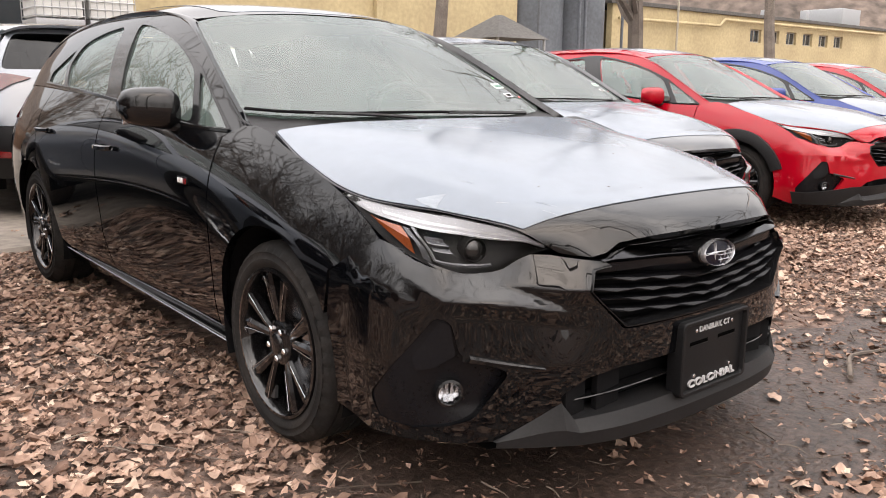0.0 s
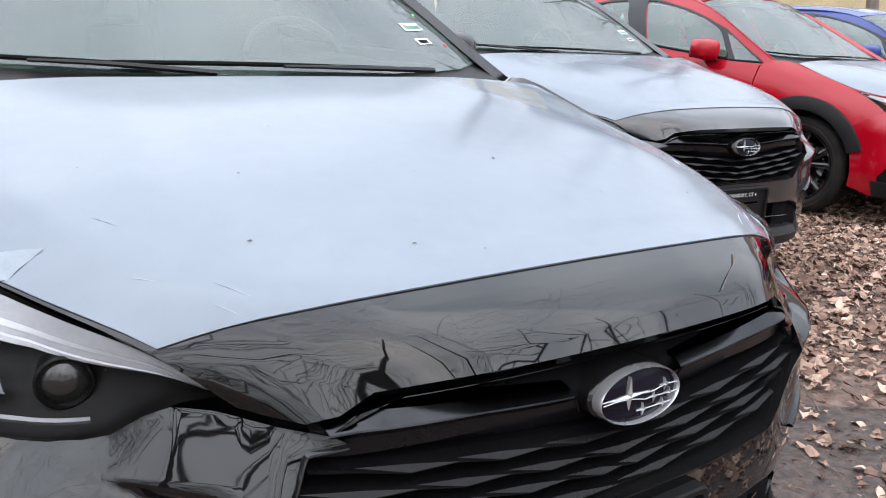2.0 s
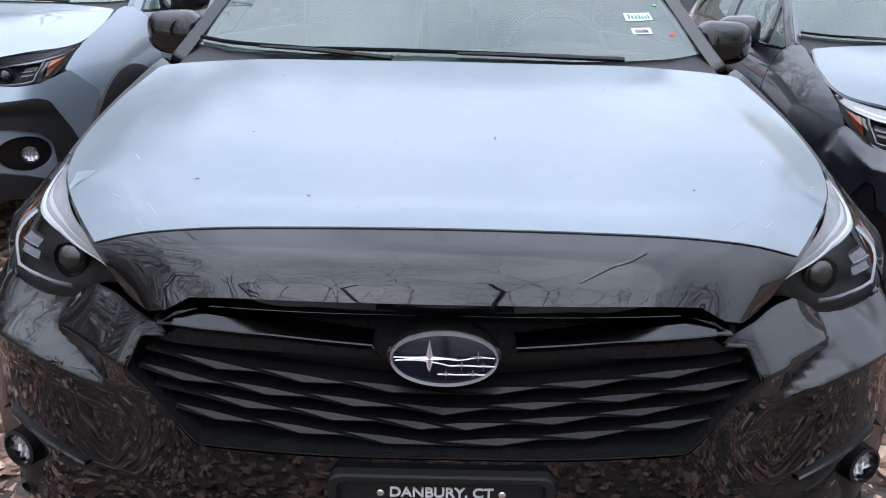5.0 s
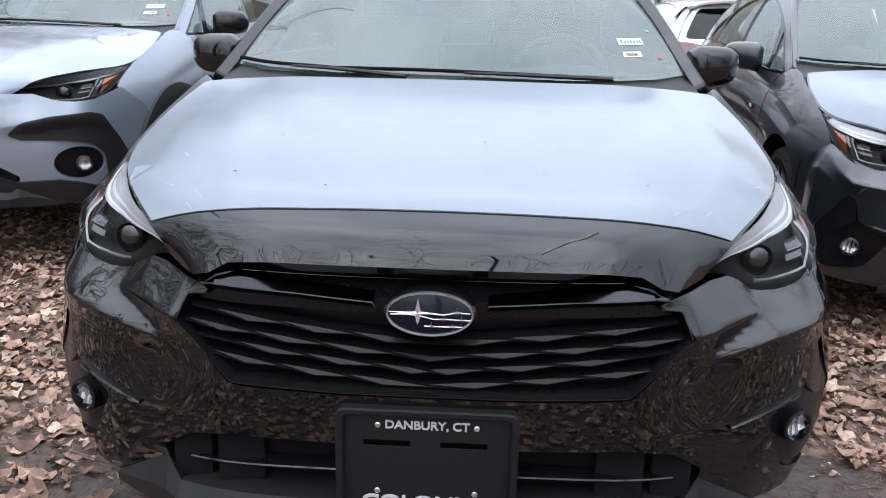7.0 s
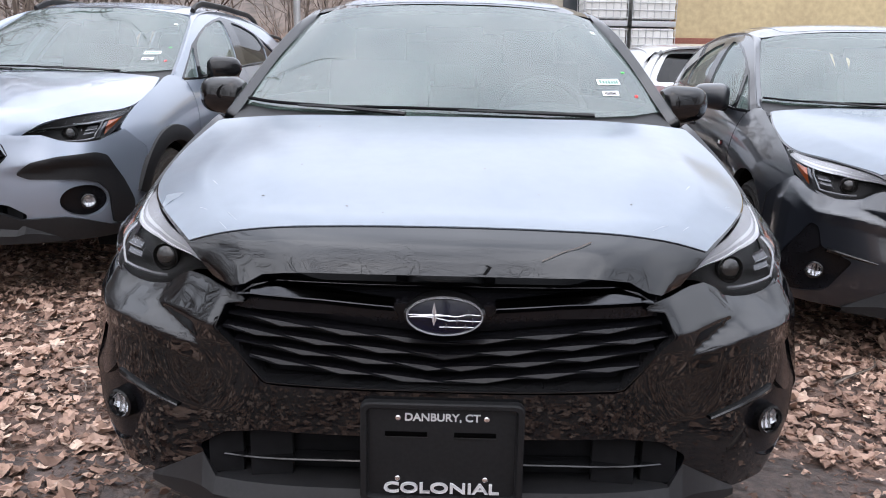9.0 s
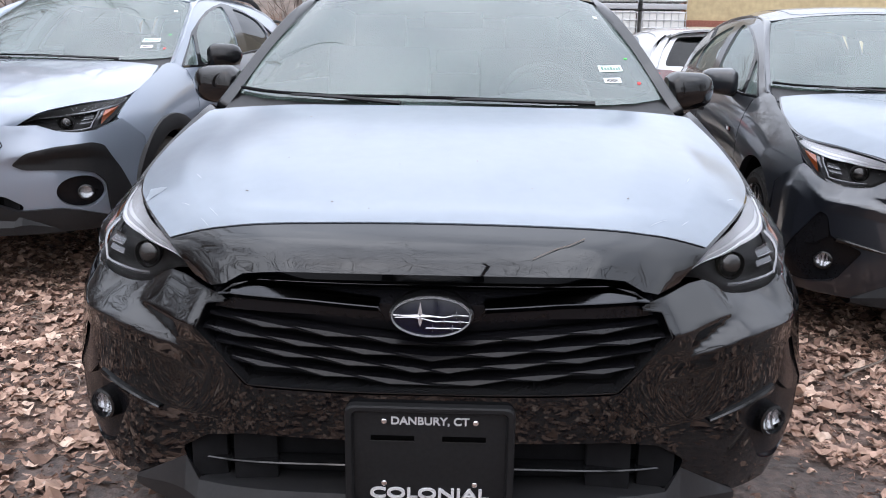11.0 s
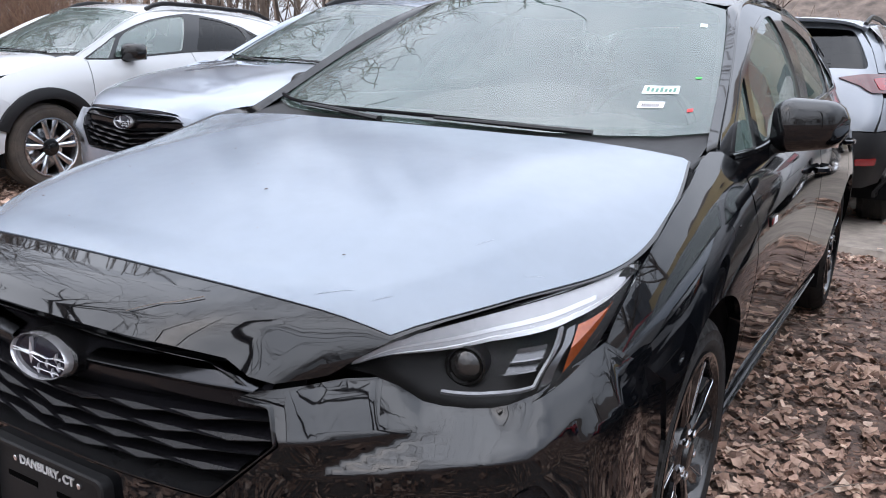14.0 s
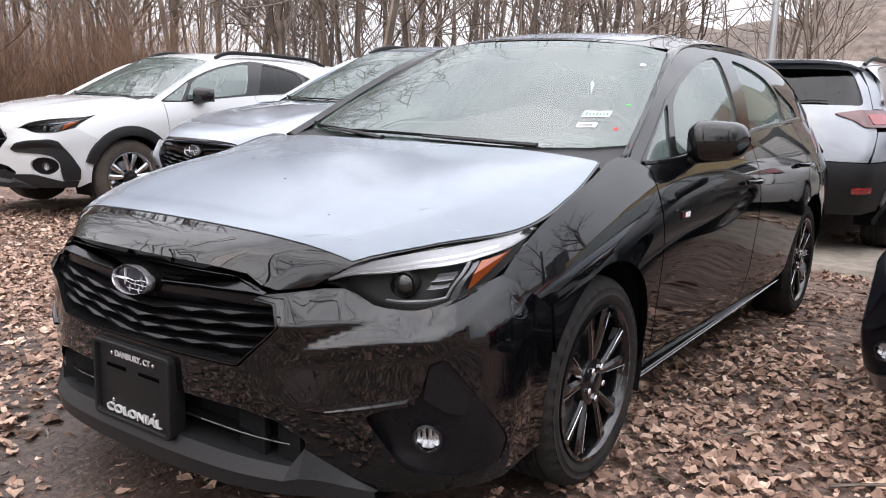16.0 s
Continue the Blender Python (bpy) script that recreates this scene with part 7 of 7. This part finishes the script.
def stickers(car, cu, cv):
    """Dealer stickers behind the driver's corner of a windshield."""
    hold = glass_parts[car]

    def patch(name, u0, u1, v0, v1, mat, lift, parent, skew=0.06):
        o = np.array([(u0, v0), (u1, v0 + skew * (u1 - u0)), (u1, v1 + skew * (u1 - u0)), (u0, v1)])
        return panel(name, WIND, o, mat, parent, sides=(1,), step=0.03, depth=0.0008, gap=0.0, lift=lift)[0]

    a = patch("sticker", cu, cu + 0.088, cv, cv + 0.046, STICKER, 0.0015, hold)
    for i in range(7):
        h = 0.020 if i % 3 else 0.026
        patch("printed_bar", cu + 0.008 + i * 0.0108, cu + 0.015 + i * 0.0108, cv + 0.012, cv + 0.012 + h, PRINT, 0.0028, a)
    b = patch("sticker", cu + 0.004, cu + 0.062, cv - 0.082, cv - 0.046, WHITE, 0.0015, hold)
    for i in range(9):
        patch("printed_bar", cu + 0.012 + i * 0.0045, cu + 0.0142 + i * 0.0045, cv - 0.075, cv - 0.054, VOID, 0.0028, b)
    patch("sticker", cu + 0.124, cu + 0.139, cv - 0.107, cv - 0.090, REDDOT, 0.0015, hold)
    patch("sticker", cu + 0.125, cu + 0.143, cv + 0.092, cv + 0.102, GREENDOT, 0.0015, hold)
    patch("sticker", 0.572, 0.600, 0.72, 0.75, STICKER, 0.0015, hold)


cars = [o for o in scene.objects if o.name.startswith("car") and o.parent is None and o.type == "EMPTY"]
for o in cars[:3]:
    stickers(o, 0.470, 0.240)

# the torn flap of film, scratches, and bits of bark on the hood
TAPE = shader("clear_film_flap", (0.24, 0.275, 0.315), rough=0.3, spec=0.6, vary=0.3, scale=20, alt=(0.22, 0.255, 0.295), bump=0.3, bump_scale=25)
rows = []
for t in np.linspace(0, 1, 7):
    a, b = HOOD.at([(-0.695 + 0.028 * t, 0.290 + 0.085 * t)])[0], HOOD.at([(-0.69 + 0.072 * t, 0.287 + 0.058 * t)])[0]
    rows.append([a * (1 - k) + b * k + np.array((0, 0, 0.0042 + 0.003 * math.sin(k * 3.1) * t + 0.001 * math.sin(9 * t + 5 * k))) for k in np.linspace(0, 1, 6)])
v, f = grid_mesh(np.array(rows))
add_mesh("loose_film_flap", v, f, TAPE, hero_hood, label="loose crumpled corner of film")
SCRATCH = shader("film_scratch", (0.32, 0.36, 0.41), rough=0.5, fine=0.1, scale=30)
rs = random.Random(21)
for k in range(8):
    s = 1 if k % 2 else -1
    u, w = s * rs.uniform(0.50, 0.67), rs.uniform(0.12, 0.5) if k < 6 else rs.uniform(0.1, 0.13)
    a, ln = rs.uniform(0.6, 1.5), rs.uniform(0.015, 0.06)
    path = [HOOD.at([(u + s * ln * math.cos(a) * t * 0.6, w + ln * math.sin(a) * t + 0.004 * math.sin(3 * t))])[0] + (0, 0, 0.0034) for t in np.linspace(0, 1, 5)]
    v, f = tube(path, [0.0004, 0.0008, 0.0009, 0.0007, 0.0003], 4, 0.5)
    add_mesh("film_crease", v, f, SCRATCH, hero_hood)
for u, w, r in ((0.08, 0.497, 0.0045), (-0.206, 0.737, 0.003), (-0.35, 0.963, 0.0035), (-0.052, 0.636, 0.002), (-0.333, 0.51, 0.0025), (-0.43, 0.283, 0.004), (-0.228, 0.229, 0.0038), (0.425, 0.276, 0.0035), (0.312, 0.876, 0.003), (-0.087, 0.466, 0.002), (0.20, 0.33, 0.002), (-0.15, 0.16, 0.002), (0.02, 0.86, 0.002), (-0.5, 0.6, 0.002)):
    p = HOOD.at([(u, w)])[0] + (0, 0, 0.004)
    r *= 0.65
    a = rs.uniform(0, 3)
    v, f = tube([p - np.array((math.cos(a), math.sin(a), 0)) * r * 1.3, p + (0, 0, r * 0.3), p + np.array((math.cos(a), math.sin(a), 0)) * r * 1.3], [r * 0.3, r * 0.6, r * 0.25], 5, 0.6)
    bit = add_mesh("bark_crumb", v, f, TWIG, None)
    tagged(bit, "dark crumb of bark on the filmed hood", "debris", "crumbs on the hood")
path = [HOOD.at([(a, b)])[0] + (0, 0, 0.002) for a, b in curve([(0.372, 0.071), (0.345, 0.058), (0.30, 0.046), (0.246, 0.028)], 4)]
v, f = tube(path, np.linspace(0.0010, 0.0006, len(path)), 5)
sprig = add_mesh("fallen_sprig", v, f, TWIG, None)
tagged(sprig, "thin dark sprig lying on the hood edge", "debris")
